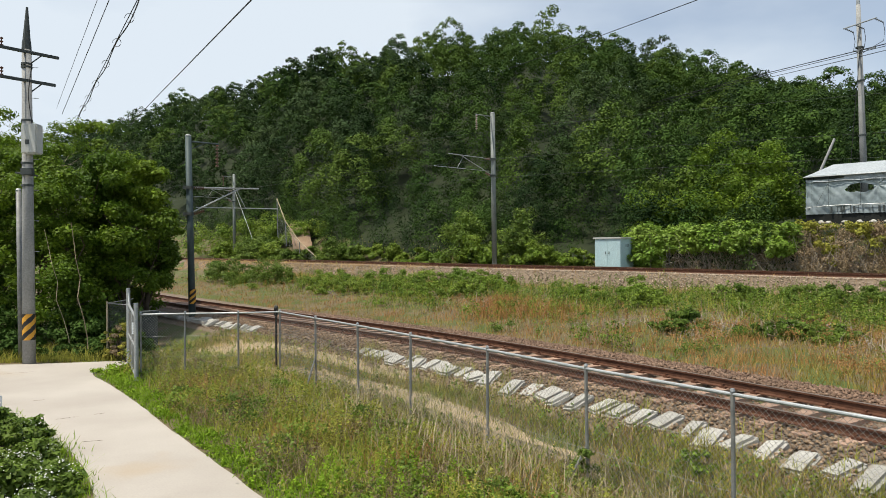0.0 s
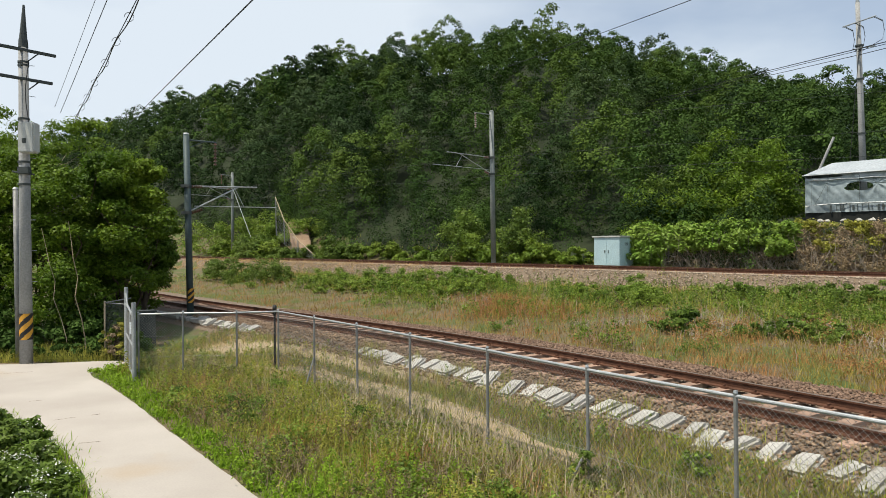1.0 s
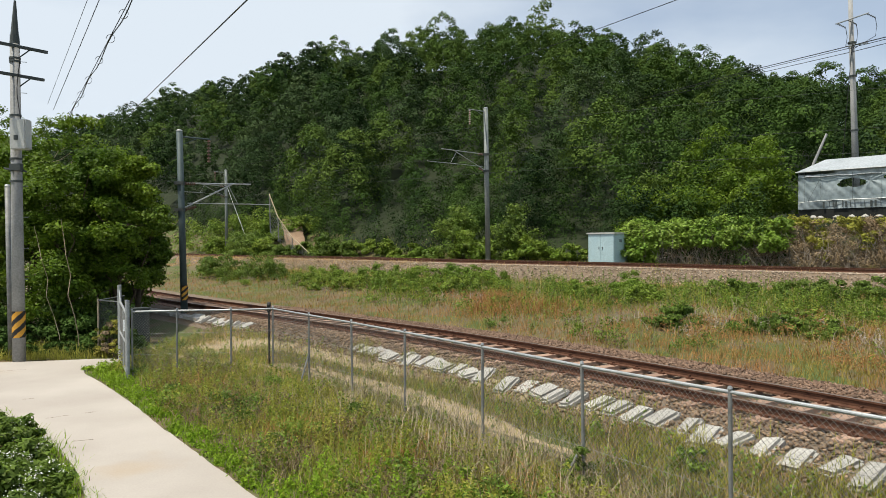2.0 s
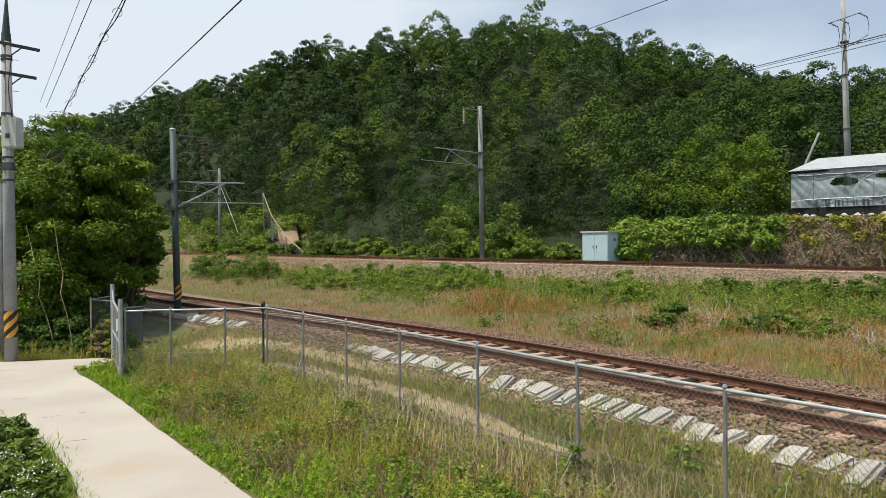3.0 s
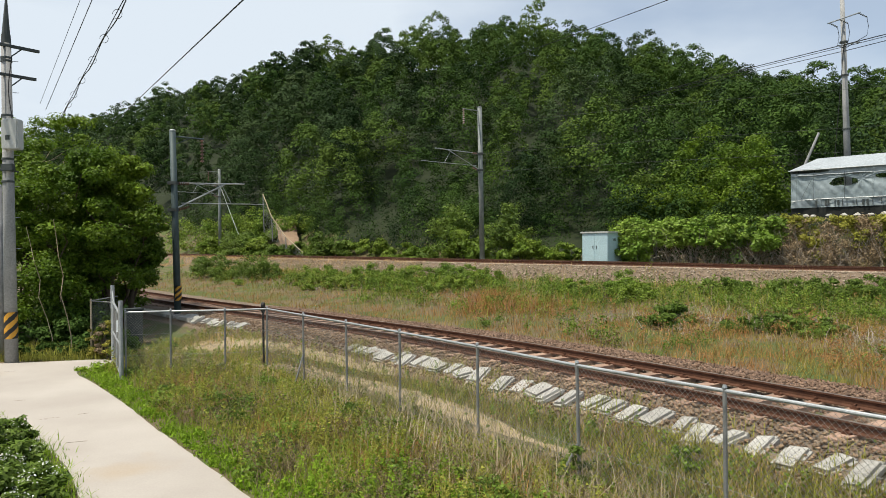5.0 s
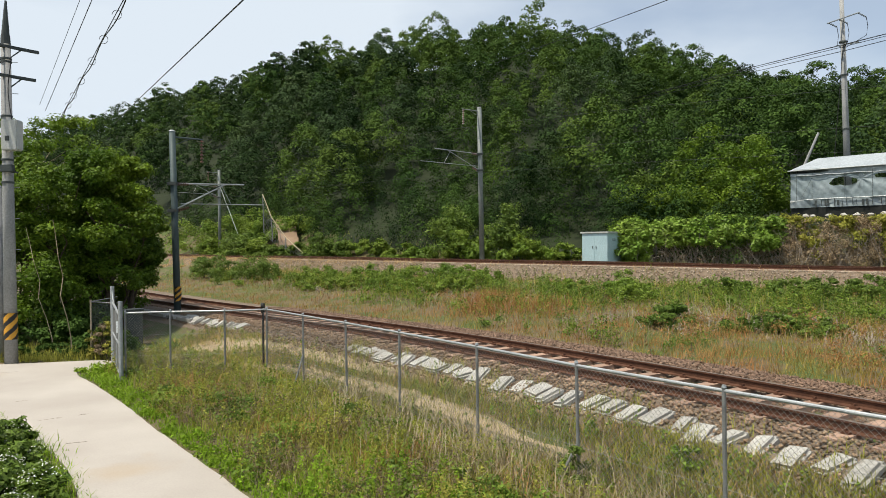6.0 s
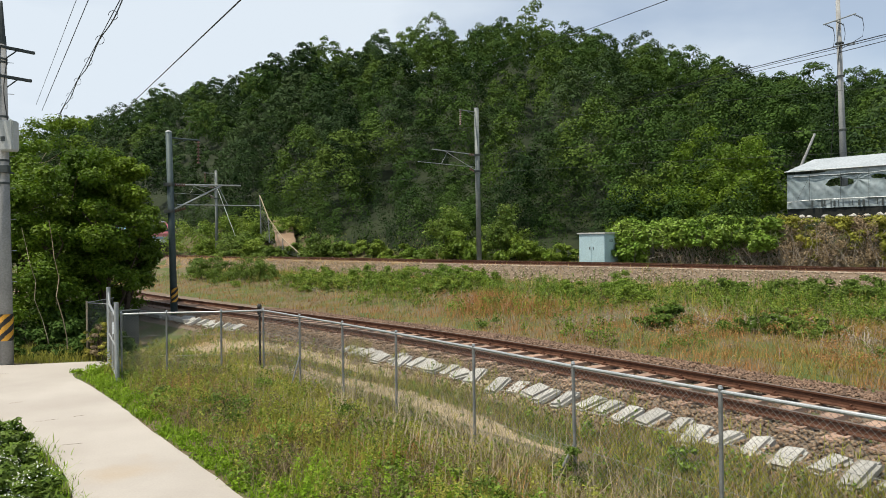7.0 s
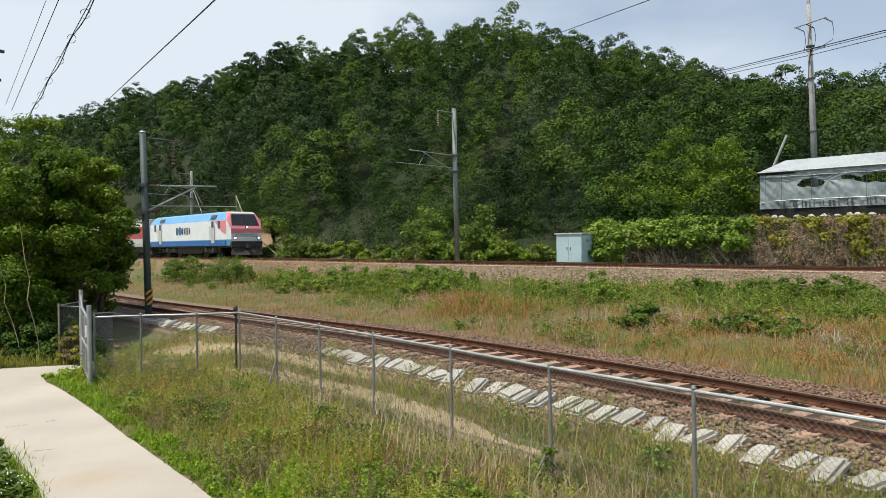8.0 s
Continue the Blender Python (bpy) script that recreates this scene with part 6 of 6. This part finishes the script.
# ---- tarpaulin shed on the terrace ----
def shed():
    u = Vector((0.76, -0.65, 0)).normalized()
    w = Vector((0.65, 0.76, 0)).normalized()
    o = Vector((20.9, 40.0, 4.62))
    turn = Matrix((u, w, Vector((0, 0, 1)))).transposed().to_4x4()
    e = thing("tarpaulin_shed", "long shed wrapped in torn pale grey tarpaulin", "shed", at=Matrix.Translation(o) @ turn)
    L, D = 11.5, 5.0
    part("base_wall", Shape().box((L / 2, 0.15, -0.2), (L, 0.3, 1.5)).box((L / 2, D - 0.15, -0.2), (L, 0.3, 1.5)).box((0.15, D / 2, -0.2), (0.3, D - 0.6, 1.5)).box((L / 2, D / 2, -0.1), (L - 0.6, D - 0.6, 0.9)), M["dark"], e, "dark base wall", 0.02)
    # front sheet with torn holes, sagging between posts
    def sheet(name, p0, p1, z0, z1, holes, mat_, seed, nx=260, nz=44, crease=0.0):
        p0, p1 = Vector(p0), Vector(p1)
        d = (p1 - p0).normalized()
        out = Vector((d.y, -d.x, 0))
        ln = (p1 - p0).length
        pts, faces = [], []
        for j in range(nz + 1):
            for i in range(nx + 1):
                x, z = ln * i / nx, z0 + (z1 - z0) * j / nz
                bulge = 0.14 * noise.noise(Vector((x * 0.8, z * 0.9, seed))) + 0.06 * noise.noise(Vector((x * 3 + z * 2, z * 1.5, seed + 4))) + 0.02 * math.sin(x * 3.2)
                # creases pulled towards the torn corner
                reach = math.hypot(x - 3.7, z - 2.0)
                bulge += crease * 0.030 * math.sin(9 * math.atan2(z - 2.05, x - 3.55)) * math.exp(-reach / 1.1)
                pts.append(p0 + d * x + out * bulge + Vector((0, 0, z)))
        for j in range(nz):
            for i in range(nx):
                x, z = ln * (i + 0.5) / nx, z0 + (z1 - z0) * (j + 0.5) / nz
                inside = False
                for hx, hz, rx, rz in holes:
                    wob = 1 + 0.5 * noise.noise(Vector((x * 2.5, z * 4, seed)))
                    inside |= ((x - hx) / rx) ** 2 + ((z - hz) / rz) ** 2 < wob
                if not inside:
                    k = j * (nx + 1) + i
                    faces.append((k, k + 1, k + nx + 2, k + nx + 1))
        s = Shape().add(pts, faces)
        return part(name, s, mat_, e, smooth=True)
    sheet("front_sheet", (0, -0.02, 0), (L, -0.02, 0), 1.0, 2.34, [(2.75, 1.92, 0.58, 0.26), (2.35, 1.84, 0.35, 0.12), (4.55, 2.12, 0.34, 0.13), (6.2, 2.02, 1.35, 0.27), (9.5, 1.9, 0.9, 0.3)], M["tarp"], 1.0, crease=1.0)
    sheet("end_sheet", (0, D, 0), (0, -0.02, 0), 0.55, 2.7, [], M["tarp"], 2.0, 80, 24)
    sheet("upper_sheet", (0, -0.05, 0), (L, -0.05, 0), 2.34, 2.72, [(0.8, 2.56, 1.1, 0.09)], M["tarp_clear"], 3.0, 260, 16)
    sheet("skirt_panel", (0, -0.03, 0), (L, -0.03, 0), 0.52, 1.0, [], M["tarp_clear"], 4.0, 200, 10)
    streak = random.Random(6)
    for i in range(46):
        x = 1.1 + i * 0.225 + streak.uniform(-0.07, 0.07)
        if streak.random() < 0.75:
            part("skirt_slat", Shape().box((x, -0.115, 0.77 + streak.uniform(-0.04, 0.04)), (streak.choice((0.03, 0.04, 0.10)), 0.02, streak.uniform(0.28, 0.44))), M["dark_green"], e)
    for x in (0.35, 1.2, 2.75, 4.1, 5.4, 7.6, 9.8):
        part("frame_post", Shape().rod((x, 0.14, 0.5), (x, 0.14, 2.7), 0.022, n=6), M["dark_green"], e)
        part("frame_post", Shape().rod((x, D - 0.2, 0.5), (x, D - 0.2, 2.7), 0.022, n=6), M["dark_green"], e)
        part("batten", Shape().rod((x, -0.19, 0.95), (x, -0.19, 2.5), 0.010, n=5), M["dark_green"], e)
    part("brace", Shape().rod((0.55, -0.17, 1.0), (1.15, -0.17, 2.2), 0.009, n=5), M["dark_green"], e)
    part("waist_rail", Shape().tube([Vector((x, -0.13, 1.0 - 0.12 * math.exp(-x / 0.6))) for x in np.linspace(0, L, 24)], 0.022, 6), M["galv"], e)
    part("rope", Shape().tube([Vector((x, -0.13, 2.36 + 0.02 * math.sin(x * 4.2))) for x in np.linspace(0.4, L, 60)], 0.026, 6), M["tarp_roof"], e, "pale rolled sheet edge")
    # hipped roof
    r = Shape()
    a, b, c, d = (-0.12, -0.16, 2.66), (L + 0.15, -0.16, 2.72), (L + 0.15, D + 0.16, 2.72), (-0.12, D + 0.16, 2.66)
    k, m = (1.1, 1.5, 3.45), (L - 1.1, 1.5, 3.55)
    k2, m2 = (1.1, D - 1.5, 3.45), (L - 1.1, D - 1.5, 3.55)
    r.add([a, b, c, d, k, m, m2, k2], [(0, 1, 5, 4), (1, 2, 6, 5), (2, 3, 7, 6), (3, 0, 4, 7), (4, 5, 6, 7), (0, 3, 2, 1)])
    part("roof", r, M["tarp_roof"], e, "pale roof sheeting", 0.02)
    part("eave_strip", Shape().rod((-0.12, -0.17, 2.65), (L + 0.15, -0.17, 2.71), 0.03, n=6), M["galv"], e)


shed()
rng = np.random.default_rng(77)
for i in range(13):
    s = 0.9 + i * 0.62 + rng.uniform(-0.2, 0.2)
    u, w = Vector((0.76, -0.65, 0)).normalized(), Vector((0.65, 0.76, 0)).normalized()
    c = Vector((20.75, 40.0, 4.62)) + u * s - w * 0.55
    sh = Shape()
    pts = [Vector(p) * 1.0 for p in ((1, 0, 0), (0.6, 0.7, 0.1), (-0.5, 0.8, 0), (-1, 0, 0.1), (-0.5, -0.8, 0), (0.6, -0.7, 0.05), (0.3, 0.1, 0.7), (-0.4, 0, 0.6), (0, 0, -0.5))]
    k = [Vector((p.x * 0.24 * rng.uniform(0.7, 1.3), p.y * 0.2, p.z * 0.22 * rng.uniform(0.7, 1.3))) for p in pts]
    sh.add([c + p for p in k], [(0, 1, 6), (1, 2, 7, 6), (2, 3, 7), (3, 4, 7), (4, 5, 6, 7), (5, 0, 6), (1, 0, 8), (2, 1, 8), (3, 2, 8), (4, 3, 8), (5, 4, 8), (0, 5, 8)])
    tagged(part("white_stone", sh, M["block"], bevel=0.02), "whitish stone lying at the foot of the shed", "stone", "stones along the shed")


# ---- train ----
LOCO_LENGTH = 16.6


def outline(s, pts, y0, y1):
    """An upright plate: a closed (x, z) outline between two y."""
    n = len(pts)
    return s.add([(x, y, z) for y in (y0, y1) for x, z in pts], [tuple(range(n)), tuple(range(2 * n - 1, n - 1, -1))] + [(i, n + i, n + (i + 1) % n, (i + 1) % n) for i in range(n)])


def bogie(parent, x, label=""):
    b = part("bogie", Shape().box((x, 0, 0.62), (3.6, 2.1, 0.22)).box((x, -1.05, 0.62), (3.9, 0.16, 0.36)).box((x, 1.05, 0.62), (3.9, 0.16, 0.36)), M["under"], parent, bevel=0.02)
    for dx in (-1.3, 1.3):
        for y in (-0.7525, 0.7525):
            part("wheel", Shape().rod((x + dx, y - 0.07, 0.53), (x + dx, y + 0.07, 0.53), 0.53, n=24).rod((x + dx, y - 0.2 * (1 if y < 0 else -1), 0.53), (x + dx, y, 0.53), 0.12, n=12), M["under"], b)
        for y in (-1.12, 1.12):
            part("axle_box", Shape().box((x + dx, y, 0.55), (0.34, 0.14, 0.34)), M["under"], b, bevel=0.02)
            part("spring", Shape().rod((x + dx * 0.55, y, 0.55), (x + dx * 0.55, y, 0.98), 0.11, n=10), M["post_grey"], b)


def locomotive():
    e = thing("locomotive", "white and blue electric locomotive with a pink cab front", "locomotive")
    L = LOCO_LENGTH
    # hull: lower walls, leaning upper walls, slanted cab ends
    def ring(x_low, x_mid, x_top):
        return [(x_low, -1.42, 1.0), (x_mid, -1.5, 1.5), (x_mid, -1.5, 3.05), (x_top, -1.22, 3.62), (x_top, -1.0, 3.76), (x_top, 1.0, 3.76), (x_top, 1.22, 3.62), (x_mid, 1.5, 3.05), (x_mid, 1.5, 1.5), (x_low, 1.42, 1.0)]
    nose = [(-0.10, -1.30, 1.0), (0.0, -1.34, 1.5), (-0.06, -1.34, 2.35), (-0.70, -1.10, 3.60), (-0.82, -0.95, 3.74), (-0.82, 0.95, 3.74), (-0.70, 1.10, 3.60), (-0.06, 1.34, 2.35), (0.0, 1.34, 1.5), (-0.10, 1.30, 1.0)]
    tail = [(-L - x, y, z) for x, y, z in nose]
    rings = [nose, ring(-0.55, -0.5, -1.15), ring(-4, -4, -4), ring(-L + 4, -L + 4, -L + 4), ring(-L + 0.55, -L + 0.5, -L + 1.15), tail]
    s = Shape()
    n = 10
    pts = [p for r in rings for p in r]
    faces = []
    for i in range(5):
        for j in range(n - 1):
            s.slot = 0
            faces.append((i * n + j, i * n + j + 1, (i + 1) * n + j + 1, (i + 1) * n + j))
        faces.append((i * n + n - 1, i * n, (i + 1) * n, (i + 1) * n + n - 1))
    faces += [tuple(range(n)), tuple(range(5 * n + n - 1, 5 * n - 1, -1))]
    s.add(pts, faces)
    # colours: blue leaning upper walls, white lower walls, grey roof, pink cab tops
    slots = []
    for i in range(5):
        for j in range(n):
            cab = i in (0,)
            slots.append({0: 1, 8: 1, 2: 3 if cab else 1, 6: 3 if cab else 1, 3: 3 if cab else 1, 5: 3 if cab else 1, 4: 2}.get(j, 0) if j != 9 else 2)
    s.m = slots + [0, 0]
    hull = part("body", s, [M["white"], M["blue"], M["post_grey"], M["pink"]], e)
    for y, sg in ((-1.51, -1), (1.51, 1)):
        pk = Shape()
        outline(pk, [(-0.56, 1.95), (-0.56, 3.03), (-2.5, 3.03), (-2.1, 2.7), (-1.35, 2.15)], y - 0.012, y + 0.012)
        part("pink_cab_panel", pk, M["pink"], e, "faded pink cab panel")
        st = Shape()
        outline(st, [(-0.75, 1.02), (-0.62, 1.44), (-L + 0.62, 1.44), (-L + 0.75, 1.02)], y - 0.014, y + 0.014)
        part("blue_skirt", st, M["deep_blue"], e, "blue lower stripe")
        for x in (-2.9, -L + 2.9):
            d = part("cab_door", Shape().box((x, y, 2.15), (0.62, 0.03, 1.85)), M["box_paint"], e, "pale grey cab door", 0.01)
            part("door_window", Shape().box((x, y + sg * 0.016, 2.75), (0.4, 0.012, 0.5)), M["glass"], d)
            for dx in (-0.42, 0.42):
                part("handrail", Shape().rod((x + dx, y + sg * 0.05, 1.15), (x + dx, y + sg * 0.05, 2.6), 0.02, n=6), M["post_grey"], d)
            part("step", Shape().box((x, y, 0.72), (0.6, 0.2, 0.05)).box((x, y, 0.45), (0.6, 0.2, 0.05)), M["under"], d)
        for x in (-1.75, -L + 1.75):
            part("cab_window", Shape().box((x, y + sg * 0.012, 2.72), (0.42, 0.02, 0.62)), M["glass"], e, bevel=0.004)
        # plain bars in place of the lettering
        lg = part("emblem", Shape().rod((-9.3, y - sg * 0.01, 2.35), (-9.3, y + sg * 0.02, 2.35), 0.36, n=20), M["deep_blue"], e, "dark blue emblem")
        for k in range(5):
            part("lettering_bar", Shape().box((-8.75 + k * 0.36 if sg < 0 else -9.85 - k * 0.36, y + sg * 0.012, 2.32), (0.17, 0.02, (0.62, 0.5, 0.62, 0.62, 0.5)[k])), M["glass"], lg)
        part("lettering_bar", Shape().box((-9.95 if sg < 0 else -8.65, y + sg * 0.012, 2.32), (0.34, 0.02, 0.62)), M["glass"], lg)
    # cab front
    def front(name, pts, mat_, label="", lift=0.012, parent=None):
        sh = Shape()
        k = len(pts)
        def at(y, z):
            if z <= 2.35:
                x = -0.06 * (z - 1.5) / 0.85 if z > 1.5 else -0.1 * (1.5 - z) / 0.5
            else:
                x = -0.06 - 0.64 * (z - 2.35) / 1.25
            return Vector((x, y, z))
        sh.add([at(y, z) + Vector((lift, 0, lift * 0.4)) for y, z in pts] + [at(y, z) - Vector((0.02, 0, 0)) for y, z in pts], [tuple(range(k)), tuple(range(2 * k - 1, k - 1, -1))] + [(i, k + i, k + (i + 1) % k, (i + 1) % k) for i in range(k)])
        return part(name, sh, mat_, parent or e, label)
    front("front_upper", [(-1.335, 2.36), (1.335, 2.36), (1.105, 3.59), (-1.105, 3.59)], M["pink"], "faded pink cab front", 0.006)
    front("front_band", [(-1.33, 2.02), (1.33, 2.02), (1.32, 2.35), (-1.32, 2.35)], M["pink"], "faded pink band", 0.008)
    ws = front("windscreen", [(-1.20, 2.60), (1.20, 2.60), (1.04, 3.46), (-1.04, 3.46)], M["glass"], "dark windscreen", 0.02)
    front("sun_visor", [(-1.0, 3.47), (1.0, 3.47), (0.98, 3.55), (-0.98, 3.55)], M["dark_green"], "", 0.03)
    for y in (-0.45, 0.45):
        part("wiper", Shape().rod((-0.12, y, 2.6), (-0.40, y + 0.25, 3.15), 0.012, n=5), M["dark_green"], ws)
    front("front_grille", [(-0.95, 1.72), (0.95, 1.72), (0.95, 1.98), (-0.95, 1.98)], M["box_paint"], "grey front panel with plain bars", 0.012)
    for k in range(6):
        front("lettering_bar", [(-0.55 + k * 0.19, 1.80), (-0.43 + k * 0.19, 1.80), (-0.43 + k * 0.19, 1.92), (-0.55 + k * 0.19, 1.92)], M["blue"], "", 0.02)
    for y in (-1.02, 1.02):
        h = part("headlight", Shape().rod((-0.05, y, 1.62), (0.03, y, 1.62), 0.13, n=16), M["dark_green"], e, "lit headlight")
        part("lamp", Shape().rod((0.03, y, 1.62), (0.05, y, 1.62), 0.07, n=16), M["headlight"], h)
    h = part("headlight", Shape().rod((-0.12, 0, 2.46), (0.0, 0, 2.46), 0.12, n=14), M["dark_green"], e, "lit headlight")
    part("lamp", Shape().rod((0.0, 0, 2.46), (0.02, 0, 2.46), 0.06, n=14), M["headlight"], h)
    for x0 in (0, -L):
        sg = 1 if x0 == 0 else -1
        bm_ = part("buffer_beam", Shape().box((x0 - 0.12 * sg, 0, 1.1), (0.36, 2.7, 0.5)), M["under"], e, bevel=0.03)
        part("coupler", Shape().box((x0 + 0.22 * sg, 0, 0.95), (0.6, 0.3, 0.3)), M["under"], bm_, bevel=0.03)
        part("snow_plough", Shape().add([(x0 + 0.25 * sg, -1.25, 0.25), (x0 + 0.45 * sg, 0, 0.25), (x0 + 0.25 * sg, 1.25, 0.25), (x0 - 0.05 * sg, 1.3, 0.9), (x0 - 0.05 * sg, 0, 0.9), (x0 - 0.05 * sg, -1.3, 0.9), (x0 - 0.25 * sg, -1.25, 0.25), (x0 - 0.25 * sg, 1.25, 0.25)], [(0, 1, 4, 5), (1, 2, 3, 4), (0, 5, 6), (2, 7, 3), (5, 4, 3, 7, 6), (0, 6, 7, 2, 1)]), M["under"], bm_)
        for y in (-0.6, 0.6):
            part("hose", Shape().line([Vector((x0 + 0.08 * sg, y, 1.05)), Vector((x0 + 0.2 * sg, y, 0.8)), Vector((x0 + 0.15 * sg, y, 0.55))], 0.03, 6), M["black"], bm_)
    part("underframe", Shape().box((-L / 2, 0, 0.95), (L - 1.0, 2.6, 0.2)).box((-L / 2, 0, 0.65), (4.6, 2.3, 0.6)), M["under"], e, bevel=0.03)
    bogie(e, -4.3)
    bogie(e, -L + 4.3)
    # roof gear
    for x in (-4.4, -8.3, -12.2):
        part("roof_box", Shape().box((x, 0, 3.83), (2.2, 1.2, 0.14)), M["under"], e, bevel=0.03)
    for x in (-6.3, -10.3):
        part("roof_insulator", insulator(Shape(), (x, 0.5, 3.76), (x, 0.5, 4.1), 4, 0.1), M["porcelain"], e)
    part("roof_busbar", Shape().rod((-6.3, 0.5, 4.1), (-10.3, 0.5, 4.1), 0.03, n=6), M["dark_green"], e)
    for x in (-2.9, -L + 3.2):
        part("roof_grille", Shape().box((x, -1.37, 3.34), (0.9, 0.10, 0.34), Matrix.Rotation(radians(-26), 3, "X")).box((x, 1.37, 3.34), (0.9, 0.10, 0.34), Matrix.Rotation(radians(26), 3, "X")), M["dark_green"], e)
    p = part("pantograph", Shape().box((-13.6, 0, 3.95), (1.6, 1.2, 0.08)).line([Vector((-12.9, 0, 4.0)), Vector((-14.5, 0, 4.55)), Vector((-13.1, 0, 5.12))], 0.035, 6), M["dark_green"], e)
    part("contact_strip", Shape().rod((-13.1, -0.75, 5.14), (-13.1, 0.75, 5.14), 0.03, n=6), M["dark_green"], p)
    return e


def coach():
    e = thing("railway_coach", "red and white railway coach behind the locomotive", "railway coach")
    L = 20.0
    s = Shape()
    prof = [(-1.45, 1.0), (-1.5, 1.3), (-1.5, 3.0), (-1.25, 3.5), (-0.6, 3.72), (0.6, 3.72), (1.25, 3.5), (1.5, 3.0), (1.5, 1.3), (1.45, 1.0)]
    s.sweep(prof, [(Vector((x, 0, 0)), Vector((0, 1, 0)), Vector((0, 0, 1))) for x in (0, -L)])
    part("body", s, M["box_paint"], e, bevel=0.02)
    part("roof", Shape().sweep([(-1.30, 3.44), (-1.27, 3.53), (-0.6, 3.76), (0.6, 3.76), (1.27, 3.53), (1.30, 3.44), (0.6, 3.70), (-0.6, 3.70)], [(Vector((x, 0, 0)), Vector((0, 1, 0)), Vector((0, 0, 1))) for x in (-0.05, -L + 0.05)]), M["post_grey"], e, "dark grey roof")
    for y, sg in ((-1.512, -1), (1.512, 1)):
        part("red_band", Shape().box((-L / 2, y, 2.42), (L - 0.1, 0.02, 1.15)), M["red"], e, "red window band")
        for k in range(9):
            part("window", Shape().box((-2.2 - k * 1.9, y + sg * 0.008, 2.5), (1.2, 0.02, 0.7)), M["glass"], e)
    part("underframe", Shape().box((-L / 2, 0, 0.8), (L - 1, 2.5, 0.4)), M["under"], e, bevel=0.03)
    part("gangway", Shape().box((0.25, 0, 2.0), (0.5, 1.2, 2.1)), M["under"], e, bevel=0.03)
    for k in range(3):
        part("roof_unit", Shape().box((-4 - k * 6, 0, 3.85), (3.2, 1.5, 0.22)), M["under"], e, bevel=0.04)
    bogie(e, -3.2)
    bogie(e, -L + 3.2)
    return e


LOCO, COACH = locomotive(), coach()


def train_rows(back, length):
    """Poses along the upper line; back: metres behind the leading end."""
    s_pts = np.arange(len(UPPER)) * 0.5
    s_front = float(s_pts[np.argmin(np.hypot(UPPER[:, 0] + 12.7, UPPER[:, 1] - 56.8))])
    def at(s):
        i = s / 0.5
        if i < len(UPPER) - 1:
            k = int(i)
            return Vector(UPPER[k] + (UPPER[k + 1] - UPPER[k]) * (i - k))
        d = Vector(UPPER[-1] - UPPER[-21]).normalized()
        return Vector(UPPER[-1]) + d * (s - s_pts[-1])
    rows = []
    for t in np.arange(0, 8.01, 0.5):
        s = s_front + (8.0 - t) * TRAIN_SPEED + back
        p, q = at(s + 3), at(s + length - 3)
        d = (p - q).normalized()
        rows.append((float(t), Matrix.Translation(p + d * 3) @ d.to_track_quat("X", "Z").to_matrix().to_4x4()))
    return rows


TRAIN_SPEED = 25.8


def motions():
    walk(LOCO, train_rows(0.0, LOCO_LENGTH))
    walk(COACH, train_rows(LOCO_LENGTH + 0.8, 20.0))
    # the slack wires over the lane settle as the wind drops
    for ob, drift in SWAYING:
        walk(ob, [(t, Matrix.Translation(drift * k)) for t, k in ((0.0, 0.0), (0.8, 0.30), (1.5, 0.58), (3.0, 0.96), (3.5, 1.0), (8.0, 1.0))])


motions()
